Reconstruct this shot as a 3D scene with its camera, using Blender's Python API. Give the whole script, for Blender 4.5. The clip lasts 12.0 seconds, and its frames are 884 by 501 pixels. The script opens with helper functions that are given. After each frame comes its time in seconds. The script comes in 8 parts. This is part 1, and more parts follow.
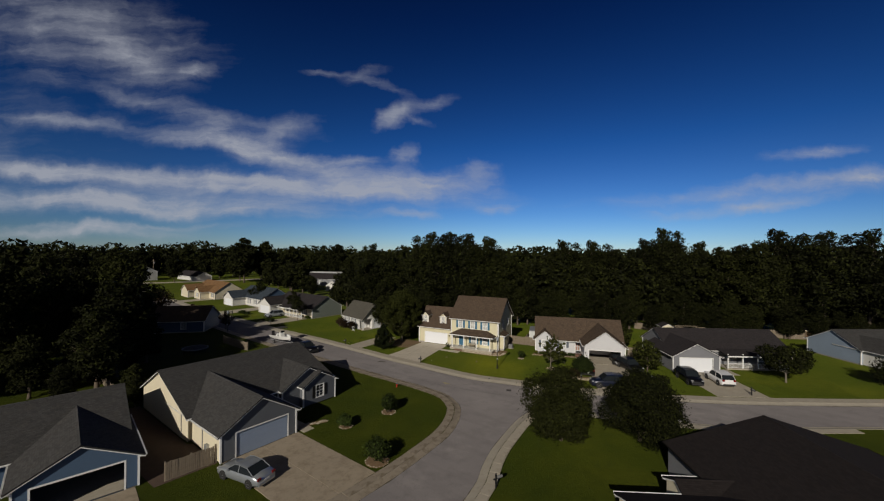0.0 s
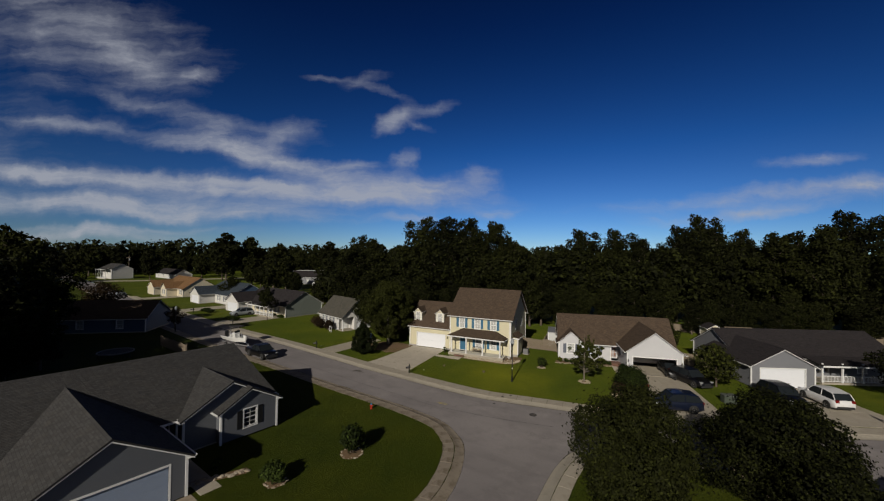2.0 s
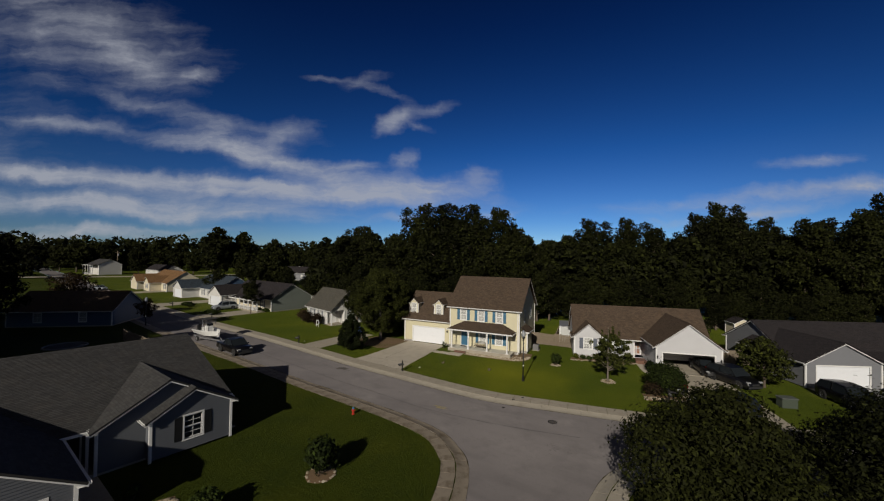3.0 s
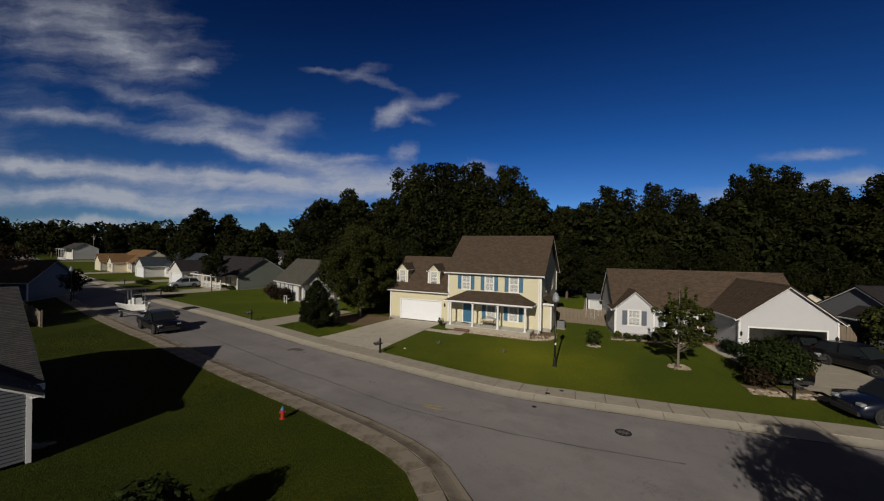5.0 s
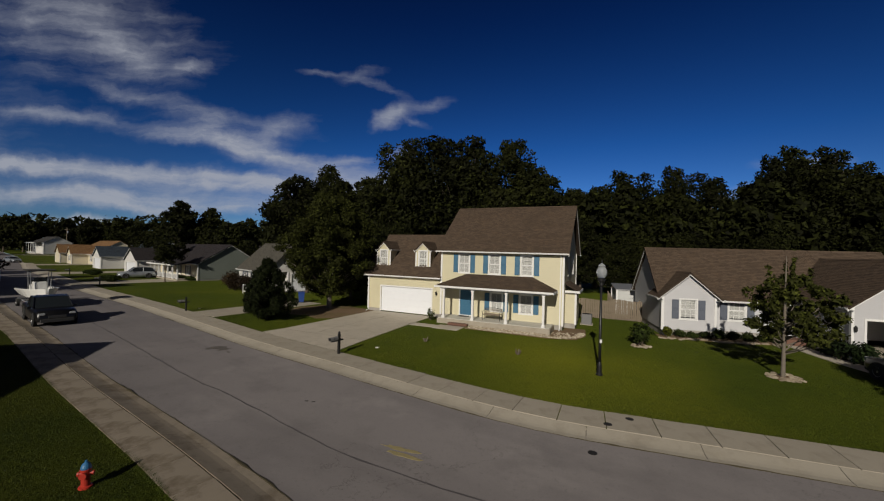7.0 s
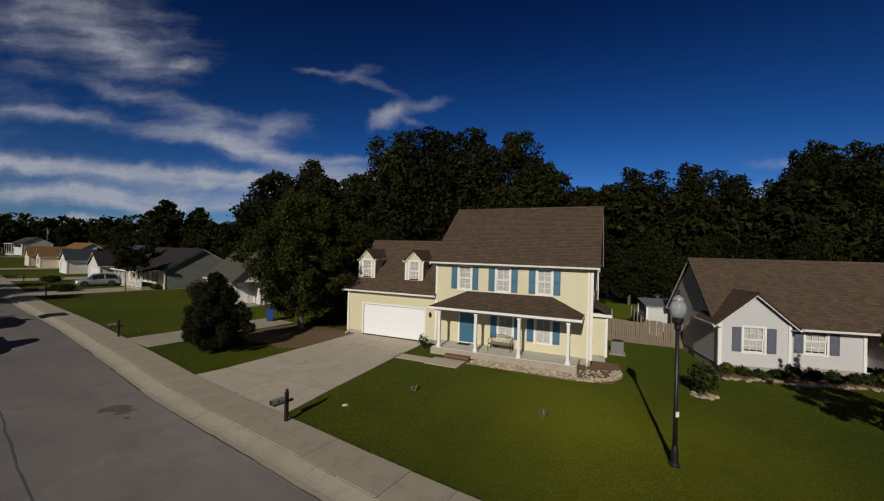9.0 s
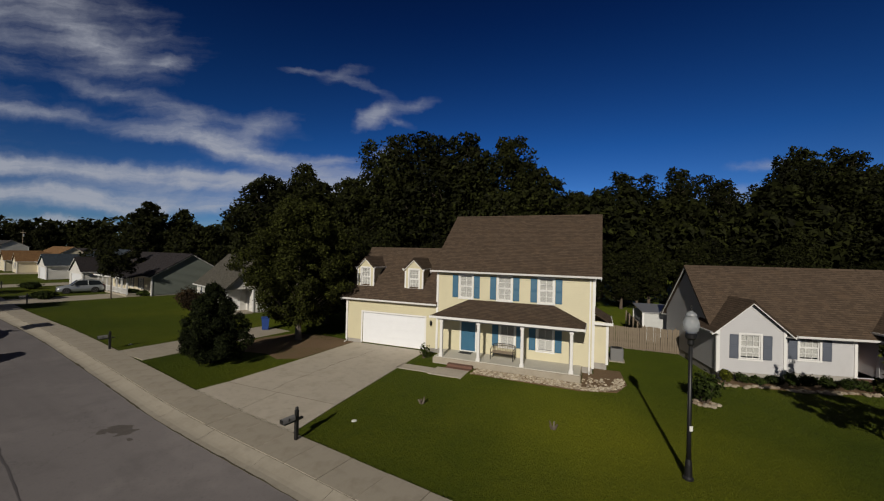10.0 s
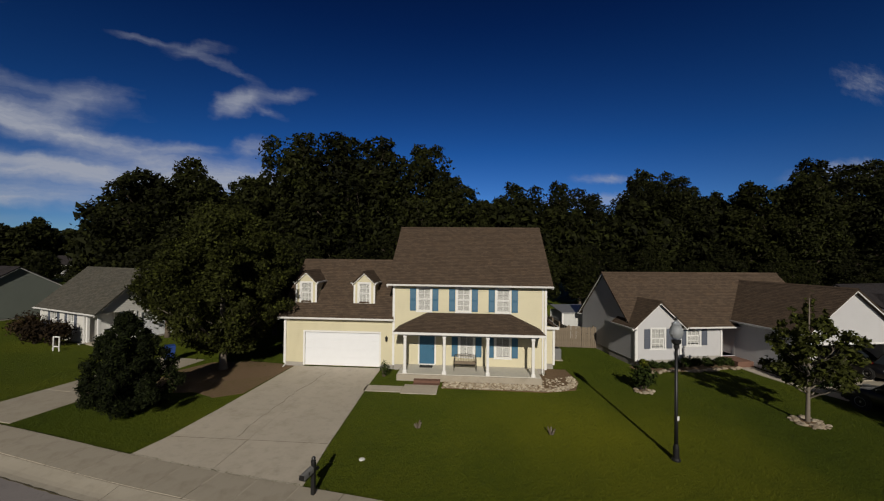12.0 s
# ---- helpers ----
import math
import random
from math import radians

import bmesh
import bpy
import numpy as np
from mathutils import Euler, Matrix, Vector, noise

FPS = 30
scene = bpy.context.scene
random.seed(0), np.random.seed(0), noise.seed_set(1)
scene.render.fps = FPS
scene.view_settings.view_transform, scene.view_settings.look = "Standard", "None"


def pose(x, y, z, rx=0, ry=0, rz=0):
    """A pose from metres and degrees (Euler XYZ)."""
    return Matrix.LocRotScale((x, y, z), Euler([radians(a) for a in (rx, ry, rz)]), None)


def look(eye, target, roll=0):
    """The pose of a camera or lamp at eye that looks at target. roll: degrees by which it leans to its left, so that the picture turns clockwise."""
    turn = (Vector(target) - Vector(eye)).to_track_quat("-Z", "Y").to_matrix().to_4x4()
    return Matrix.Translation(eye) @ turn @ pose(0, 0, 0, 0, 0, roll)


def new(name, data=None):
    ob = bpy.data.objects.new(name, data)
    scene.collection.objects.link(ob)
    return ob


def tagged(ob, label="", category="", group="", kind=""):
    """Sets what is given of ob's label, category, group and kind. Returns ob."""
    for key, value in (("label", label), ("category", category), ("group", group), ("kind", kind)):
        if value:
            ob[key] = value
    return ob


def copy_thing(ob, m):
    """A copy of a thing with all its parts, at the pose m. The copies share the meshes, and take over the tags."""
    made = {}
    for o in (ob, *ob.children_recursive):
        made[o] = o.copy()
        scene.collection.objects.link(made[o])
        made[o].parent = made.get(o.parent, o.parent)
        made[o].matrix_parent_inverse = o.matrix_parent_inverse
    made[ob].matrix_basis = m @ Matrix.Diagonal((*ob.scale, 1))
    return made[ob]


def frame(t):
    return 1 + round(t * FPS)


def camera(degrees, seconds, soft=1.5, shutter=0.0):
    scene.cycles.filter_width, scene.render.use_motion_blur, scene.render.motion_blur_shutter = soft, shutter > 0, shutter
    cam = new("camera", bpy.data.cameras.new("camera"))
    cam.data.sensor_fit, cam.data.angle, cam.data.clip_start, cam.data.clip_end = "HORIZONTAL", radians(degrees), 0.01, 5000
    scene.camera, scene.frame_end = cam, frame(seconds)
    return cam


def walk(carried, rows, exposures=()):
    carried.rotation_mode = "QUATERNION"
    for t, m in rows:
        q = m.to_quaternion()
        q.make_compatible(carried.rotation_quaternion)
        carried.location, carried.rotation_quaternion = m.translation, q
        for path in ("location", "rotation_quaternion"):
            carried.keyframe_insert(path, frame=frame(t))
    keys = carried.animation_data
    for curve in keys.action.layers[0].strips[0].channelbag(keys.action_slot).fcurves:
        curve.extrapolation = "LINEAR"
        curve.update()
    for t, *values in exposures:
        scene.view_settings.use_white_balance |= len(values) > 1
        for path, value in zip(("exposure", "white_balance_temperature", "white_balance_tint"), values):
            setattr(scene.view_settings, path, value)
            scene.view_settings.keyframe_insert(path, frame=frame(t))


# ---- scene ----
# the camera and its flight: seconds, x, y, z, yaw, pitch, roll
cam = camera(98.84, 12.0, soft=1.2)
ROWS = [
    (0.0, 0.002, 0.001, 18.532, -0.00, 0.00, -0.58),
    (0.5, 0.034, 3.515, 17.765, -0.06, 0.11, -0.62),
    (1.0, 0.100, 7.557, 16.966, -0.16, 0.18, -0.54),
    (1.5, 0.271, 11.523, 15.887, -0.15, 0.48, -0.68),
    (2.0, 0.422, 15.412, 14.565, -0.11, 0.75, -0.88),
    (2.5, 0.505, 18.820, 13.340, -0.12, 0.92, -0.99),
    (4.5, 0.836, 31.480, 8.970, -0.22, -0.01, -0.94),
    (5.0, 1.024, 34.235, 7.765, -0.25, -0.17, -1.03),
    (5.5, 1.342, 36.947, 6.843, -0.34, -0.19, -0.95),
    (6.0, 1.493, 39.520, 6.114, -0.45, 0.14, -1.26),
    (6.5, 1.579, 41.439, 5.465, -0.59, 0.43, -1.47),
    (7.0, 1.476, 42.985, 5.270, -0.89, 0.33, -1.55),
    (9.0, 1.679, 48.846, 6.069, -1.30, 0.24, -1.53),
    (9.5, 1.394, 48.965, 6.246, -1.38, 0.36, -1.48),
    (10.0, 0.823, 48.934, 6.530, -3.15, 0.43, -1.35),
    (10.5, 0.062, 49.324, 6.716, -12.43, 0.71, -1.24),
    (11.0, -0.914, 49.619, 6.817, -20.05, 1.04, -1.00),
    (11.5, -2.114, 49.794, 6.992, -20.67, 1.02, -0.84),
    (12.0, -3.912, 50.138, 7.228, -21.21, 0.81, -0.61),
]
walk(cam, [(t, pose(x, y, z, 90 + pitch, roll, yaw)) for t, x, y, z, yaw, pitch, roll in ROWS])
scene.view_settings.exposure = -0.18

# ---- light: a low afternoon sun behind the camera, deep blue sky with cirrus ----
SUN_AZ, SUN_EL = 201.0, 26.0      # compass bearing from +y, clockwise, and height in degrees
to_sun = Vector((math.sin(radians(SUN_AZ)) * math.cos(radians(SUN_EL)), math.cos(radians(SUN_AZ)) * math.cos(radians(SUN_EL)), math.sin(radians(SUN_EL))))
sun_data = bpy.data.lights.new("sun", "SUN")
sun_data.energy, sun_data.angle, sun_data.color = 3.7, radians(0.53), (1.0, 0.922, 0.795)
sun = new("sun", sun_data)
sun.matrix_world = look((0, 0, 300), Vector((0, 0, 300)) - to_sun)

world = bpy.data.worlds.new("sky")
scene.world = world
world.use_nodes = True
wt = world.node_tree
wt.nodes.clear()


def wn(kind, **props):
    n = wt.nodes.new(kind)
    for k, v in props.items():
        if k == "op":
            n.operation = v
        elif k == "inputs":
            for i, val in v.items():
                if isinstance(val, bpy.types.NodeSocket):
                    wt.links.new(val, n.inputs[i])
                else:
                    n.inputs[i].default_value = val
    return n


def wm(op, a, b=0.0, c=0.0):
    return wn("ShaderNodeMath", op=op, inputs={0: a, 1: b, 2: c}).outputs[0]


sky = wn("ShaderNodeTexSky")
sky.sky_type, sky.sun_disc = "NISHITA", False
sky.sun_elevation, sky.sun_rotation = radians(SUN_EL), radians(SUN_AZ)
sky.air_density, sky.dust_density, sky.ozone_density = 0.8, 0.0, 4.0
gam = wn("ShaderNodeGamma", inputs={0: sky.outputs[0], 1: 1.12})
coord = wn("ShaderNodeTexCoord")
sep = wn("ShaderNodeSeparateXYZ", inputs={0: coord.outputs["Generated"]})
deep = wn("ShaderNodeValToRGB", inputs={0: sep.outputs[2]})
stops = [(0.0, (0.36, 0.45, 0.58)), (0.09, (0.235, 0.375, 0.56)), (0.26, (0.089, 0.274, 0.50)), (0.52, (0.029, 0.130, 0.31)), (0.85, (0.008, 0.032, 0.09))]
while len(deep.color_ramp.elements) < len(stops):
    deep.color_ramp.elements.new(0.5)
for el, (at_, c) in zip(deep.color_ramp.elements, stops):
    el.position, el.color = at_, (*c, 1)
tint = wn("ShaderNodeMixRGB", inputs={0: 1.0, 1: gam.outputs[0], 2: deep.outputs[0]})
tint.blend_type = "MULTIPLY"
# air scatters least at a right angle to the sun: the sky is deepest there and paler towards the antisolar point
across = wn("ShaderNodeVectorMath", op="DOT_PRODUCT", inputs={0: coord.outputs["Generated"], 1: tuple(to_sun)}).outputs["Value"]
phase = wm("MULTIPLY_ADD", wm("MULTIPLY", across, across), 0.76, 0.68)
tint = wn("ShaderNodeVectorMath", op="SCALE", inputs={0: tint.outputs[0], "Scale": phase})
glow = wn("ShaderNodeMapRange", inputs={0: across, 1: -0.1, 2: 0.9, 3: 0.0, 4: 0.8})
tint = wn("ShaderNodeMixRGB", inputs={0: glow.outputs[0], 1: tint.outputs[0], 2: (1.0, 0.93, 0.84, 1)})
dy = wm("MAXIMUM", sep.outputs[1], 0.02)
cu, cw = wm("DIVIDE", sep.outputs[0], dy), wm("DIVIDE", sep.outputs[2], dy)
# wisps: centre across, centre up, half length, half width, tilt, weight
WISPS = [(-0.97, 0.58, 0.30, 0.10, -12, .52), (-0.82, 0.51, 0.12, 0.04, -30, .55), (-0.64, 0.465, 0.05, 0.022, 15, .8), (-0.60, 0.315, 0.10, 0.022, -14, .5), (-0.44, 0.305, 0.07, 0.030, 20, .62),
         (-0.68, 0.366, 0.26, 0.016, -12, .42), (-0.86, 0.060, 0.30, 0.008, 0, .6), (-1.0, 0.335, 0.14, 0.015, -3, .6), (-0.48, 0.252, 0.27, 0.023, -11, 1.25), (-0.08, 0.177, 0.16, 0.03, -3, .9), (-0.78, 0.186, 0.55, 0.024, -3, 1.3),
         (-0.86, 0.122, 0.50, 0.025, -1, 1.25), (-0.30, 0.165, 0.26, 0.022, -3, .9), (-0.72, 0.098, 0.10, 0.015, -3, .7), (-0.53, 0.098, 0.05, 0.012, -5, .6), (-0.07, 0.098, 0.05, 0.01, 0, .6),
         (0.13, 0.116, 0.05, 0.012, 8, .5), (-0.22, 0.462, 0.06, 0.018, 18, .36), (-0.17, 0.437, 0.07, 0.012, -18, .40), (-0.32, 0.465, 0.05, 0.010, 0, .35), (-0.135, 0.358, 0.045, 0.022, 35, .75), (-0.155, 0.348, 0.03, 0.016, -15, .5), (-0.05, 0.386, 0.08, 0.016, 12, .40), (-0.07, 0.345, 0.04, 0.012, -25, .35), (-0.105, 0.243, 0.022, 0.026, -30, .55),
         (-0.215, 0.226, 0.05, 0.012, 0, .5), (0.10, 0.207, 0.035, 0.026, 0, .7), (-0.94, 0.043, 0.22, 0.014, 0, 1.0), (0.977, 0.262, 0.10, 0.016, 5, .7), (0.83, 0.17, 0.32, 0.022, 6, .6),
         (0.81, 0.128, 0.22, 0.014, 6, .7), (1.13, 0.20, 0.14, 0.025, 8, .8), (2.7, 0.9, 0.25, 0.08, 5, .35), (2.6, 0.43, 0.45, 0.05, 8, .85), (-2.2, 0.4, 0.8, 0.15, -5, .8)]
flat = wn("ShaderNodeCombineXYZ", inputs={0: cu, 1: cw})
warp = wn("ShaderNodeTexNoise", inputs={"Vector": flat.outputs[0], "Scale": 4.0, "Detail": 5.0, "Roughness": 0.6})
bend = wn("ShaderNodeVectorMath", op="MULTIPLY_ADD", inputs={0: warp.outputs["Color"], 1: (0.22, 0.085, 0.0), 2: flat.outputs[0]})
curl = wn("ShaderNodeTexNoise", inputs={"Vector": flat.outputs[0], "Scale": 15.0, "Detail": 6.0, "Roughness": 0.65})
bend = wn("ShaderNodeVectorMath", op="MULTIPLY_ADD", inputs={0: curl.outputs["Color"], 1: (0.04, 0.022, 0.0), 2: bend.outputs[0]})
bent = wn("ShaderNodeSeparateXYZ", inputs={0: bend.outputs[0]})
bu, bw = wm("SUBTRACT", bent.outputs[0], 0.13), wm("SUBTRACT", bent.outputs[1], 0.0535)
mask = None
for ca, cb, sa, sb, tl, wgt in WISPS:
    c, s = math.cos(radians(tl)), math.sin(radians(tl))
    du, dw = wm("SUBTRACT", bu, ca), wm("SUBTRACT", bw, cb)
    a = wm("ADD", wm("MULTIPLY", du, c / sa), wm("MULTIPLY", dw, s / sa))
    b = wm("ADD", wm("MULTIPLY", du, -s / sb), wm("MULTIPLY", dw, c / sb))
    e = wm("POWER", 2.718, wm("MULTIPLY", wm("ADD", wm("MULTIPLY", a, a), wm("MULTIPLY", b, b)), -1.0))
    mask = wm("MULTIPLY", e, wgt) if mask is None else wm("ADD", mask, wm("MULTIPLY", e, wgt))
streak = wn("ShaderNodeMapping", inputs={0: bend.outputs[0], "Rotation": (0, 0, 0.16), "Scale": (3.0, 17.0, 1.0)})
fib = wn("ShaderNodeTexNoise", inputs={"Vector": streak.outputs[0], "Scale": 1.6, "Detail": 9.0, "Roughness": 0.62})
puff = wn("ShaderNodeTexNoise", inputs={"Vector": bend.outputs[0], "Scale": 9.0, "Detail": 8.0, "Roughness": 0.6})
grain = wm("ADD", wm("MULTIPLY", fib.outputs[0], 0.72), wm("MULTIPLY", puff.outputs[0], 0.38))
thread = wn("ShaderNodeMapRange", inputs={0: grain, 1: 0.36, 2: 0.74, 3: 0.0, 4: 1.0})
edge = wn("ShaderNodeMapRange", inputs={0: wm("ADD", mask, wm("MULTIPLY", wm("MULTIPLY", wm("SUBTRACT", grain, 0.55), 0.85), wm("MINIMUM", wm("MULTIPLY", mask, 5.0), 1.0))), 1: 0.06, 2: 1.2, 3: 0.0, 4: 1.0})
dens = wm("MULTIPLY", edge.outputs[0], wm("ADD", 0.34, wm("MULTIPLY", thread.outputs[0], 0.8)))
ahead = wn("ShaderNodeMapRange", inputs={0: sep.outputs[1], 1: 0.05, 2: 0.25})
dens = wm("MINIMUM", wm("MULTIPLY", dens, ahead.outputs[0]), 0.8)
cloudy = wn("ShaderNodeMixRGB", inputs={0: dens, 1: tint.outputs[0], 2: (4.9, 5.1, 5.7, 1)})
bg = wn("ShaderNodeBackground", inputs={0: cloudy.outputs[0], 1: 0.085})
wt.links.new(bg.outputs[0], wn("ShaderNodeOutputWorld").inputs[0])

# ---- materials ----


class Mat:
    """A small builder for a node material."""

    def __init__(self, name, rough=0.7, metal=0.0):
        self.m = bpy.data.materials.new(name)
        self.m.use_nodes = True
        self.t = self.m.node_tree
        self.b = self.t.nodes["Principled BSDF"]
        self.b.inputs["Roughness"].default_value, self.b.inputs["Metallic"].default_value = rough, metal
        self.co = self.node("ShaderNodeTexCoord").outputs["Object"]

    def node(self, kind, op=None, **inputs):
        n = self.t.nodes.new(kind)
        if op:
            n.operation = op
        for k, v in inputs.items():
            self.put(n, k.replace("_", " ") if not k.startswith("i") or not k[1:].isdigit() else int(k[1:]), v)
        return n

    def put(self, n, key, v):
        if isinstance(v, bpy.types.NodeSocket):
            self.t.links.new(v, n.inputs[key])
        else:
            n.inputs[key].default_value = v

    def noise(self, scale, detail=4.0, rough=0.55, stretch=None, vec=None):
        v = vec or self.co
        if stretch:
            v = self.node("ShaderNodeMapping", Vector=v, Scale=stretch).outputs[0]
        return self.node("ShaderNodeTexNoise", Vector=v, Scale=scale, Detail=detail, Roughness=rough).outputs[0]

    def ramp(self, fac, stops):
        r = self.node("ShaderNodeValToRGB", Fac=fac)
        e = r.color_ramp.elements
        while len(e) < len(stops):
            e.new(0.5)
        for s, (p, c) in zip(e, stops):
            s.position, s.color = p, (*c, 1) if len(c) == 3 else c
        return r.outputs[0]

    def mix(self, fac, a, b, blend="MIX"):
        n = self.node("ShaderNodeMixRGB", Fac=fac, Color1=(*a, 1) if isinstance(a, tuple) and len(a) == 3 else a, Color2=(*b, 1) if isinstance(b, tuple) and len(b) == 3 else b)
        n.blend_type = blend
        return n.outputs[0]

    def math(self, op, a, b=0.0, c=0.0):
        return self.node("ShaderNodeMath", op, i0=a, i1=b, i2=c).outputs[0]

    def bump(self, height, strength=0.4, dist=0.02):
        self.put(self.b, "Normal", self.node("ShaderNodeBump", Height=height, Strength=strength, Distance=dist).outputs[0])
        return self

    def colour(self, c):
        self.put(self.b, "Base Color", c if isinstance(c, bpy.types.NodeSocket) else (*c, 1))
        return self

    def done(self):
        return self.m


def shade(c, k):
    return tuple(min(1.0, x * k) for x in c)


def plain(name, c, rough=0.6, metal=0.0, vary=0.12, scale=3.0, bump=0.1, spec=None):
    k = Mat(name, rough, metal)
    big, fine = k.noise(scale, 5), k.noise(scale * 14, 3)
    col = k.mix(big, shade(c, 1 - vary), shade(c, 1 + vary))
    col = k.mix(k.math("MULTIPLY", fine, 0.35), col, shade(c, 0.78))
    k.colour(col)
    if bump:
        k.bump(fine, bump, 0.01)
    if spec is not None:
        k.b.inputs["Specular IOR Level"].default_value = spec
    return k.done()


def siding(name, c):
    k = Mat(name, 0.55)
    rnd = k.noise(0.6, 5)
    col = k.mix(rnd, shade(c, 0.93), shade(c, 1.05))
    dirt = k.noise(2.4, 5, 0.7, stretch=(1.0, 1.0, 0.6))
    col = k.mix(k.math("MULTIPLY", k.math("MAXIMUM", k.math("SUBTRACT", dirt, 0.52), 0.0), 0.9), col, shade(c, 0.75))
    k.colour(col)
    return k.bump(k.noise(30, 2, stretch=(0.15, 0.15, 1.0)), 0.08, 0.004).done()


def shingles(name, c):
    """Asphalt shingles, laid out in the roof's own metres (the UV map)."""
    k = Mat(name, 0.92)
    k.b.inputs["Specular IOR Level"].default_value = 0.15
    uv = k.node("ShaderNodeTexCoord").outputs["UV"]
    br = k.node("ShaderNodeTexBrick", Vector=uv, Color1=(*shade(c, 0.70), 1), Color2=(*shade(c, 1.32), 1), Mortar=(*shade(c, 0.35), 1), Scale=1.0)
    br.inputs["Mortar Size"].default_value, br.inputs["Brick Width"].default_value, br.inputs["Row Height"].default_value = 0.008, 0.28, 0.145
    br.offset, br.inputs["Bias"].default_value = 0.37, 0.0
    streaks = k.noise(0.5, 5, stretch=(2.0, 0.35, 1.0), vec=uv)
    fine = k.noise(55, 3, vec=uv)
    col = k.mix(k.math("MULTIPLY", streaks, 0.38), br.outputs[0], shade(c, 0.62))
    blot = k.noise(1.1, 6, 0.7, vec=uv)
    col = k.mix(k.math("MULTIPLY", k.math("MAXIMUM", k.math("SUBTRACT", blot, 0.5), 0.0), 2.2), col, (c[0] * 1.35, c[1] * 1.22, c[2] * 1.05))
    col = k.mix(k.math("MULTIPLY", fine, 0.4), col, shade(c, 1.25))
    k.colour(col)
    return k.bump(k.math("ADD", br.outputs[1], k.math("MULTIPLY", fine, -0.8)), 0.5, -0.012).done()


def foliage(name, c, spread=0.5, trans=0.15):
    k = Mat(name, 0.75)
    k.b.inputs["Specular IOR Level"].default_value = 0.10
    isl = k.node("ShaderNodeNewGeometry").outputs["Random Per Island"]
    rnd = k.node("ShaderNodeObjectInfo").outputs["Random"]
    big = k.noise(0.35, 3)
    warm = (c[0] * 1.22, c[1] * 1.22, c[2] * 0.8)
    col = k.ramp(isl, [(0.0, shade(c, 0.18)), (0.5, shade(c, 0.75)), (0.85, shade(warm, 1.2)), (1.0, shade(warm, 2.3))])
    col = k.mix(k.math("MULTIPLY", big, 0.6), col, shade(c, 0.55))
    col = k.mix(k.math("MULTIPLY", rnd, 0.35), col, (c[0] * 1.12, c[1] * 1.05, c[2] * 0.7))
    vigour = k.node("ShaderNodeMapRange", i0=k.math("FRACT", k.math("MULTIPLY", rnd, 7.31)), i1=0.0, i2=1.0, i3=0.7, i4=1.55).outputs[0]
    col = k.mix(1.0, col, k.node("ShaderNodeCombineColor", Red=vigour, Green=vigour, Blue=vigour).outputs[0], "MULTIPLY")
    k.colour(col)
    tr = k.node("ShaderNodeBsdfTranslucent", Color=col)
    mx = k.node("ShaderNodeMixShader", Fac=trans, i1=k.b.outputs[0], i2=tr.outputs[0])
    k.t.links.new(mx.outputs[0], k.t.nodes["Material Output"].inputs[0])
    return k.done()


def car_paint(name, c, metal=0.4, rough=0.28, coat=0.3):
    k = Mat(name, rough, metal)
    k.colour(k.mix(k.noise(2.0, 4), shade(c, 0.9), shade(c, 1.08)))
    k.b.inputs["Coat Weight"].default_value = coat
    k.b.inputs["Coat Roughness"].default_value = 0.08
    return k.done()


def glass(name, tintc=(0.8, 0.85, 0.88), rough=0.02, clear=0.5, spec=0.5):
    """Window glass: a thin pane, partly see-through, with its gloss on top."""
    k = Mat(name, rough)
    k.colour((0.02, 0.025, 0.03))
    k.b.inputs["Specular IOR Level"].default_value = spec
    tr = k.node("ShaderNodeBsdfTransparent", Color=(*tintc, 1))
    mx = k.node("ShaderNodeMixShader", Fac=clear, i1=k.b.outputs[0], i2=tr.outputs[0])
    k.t.links.new(mx.outputs[0], k.t.nodes["Material Output"].inputs[0])
    return k.done()


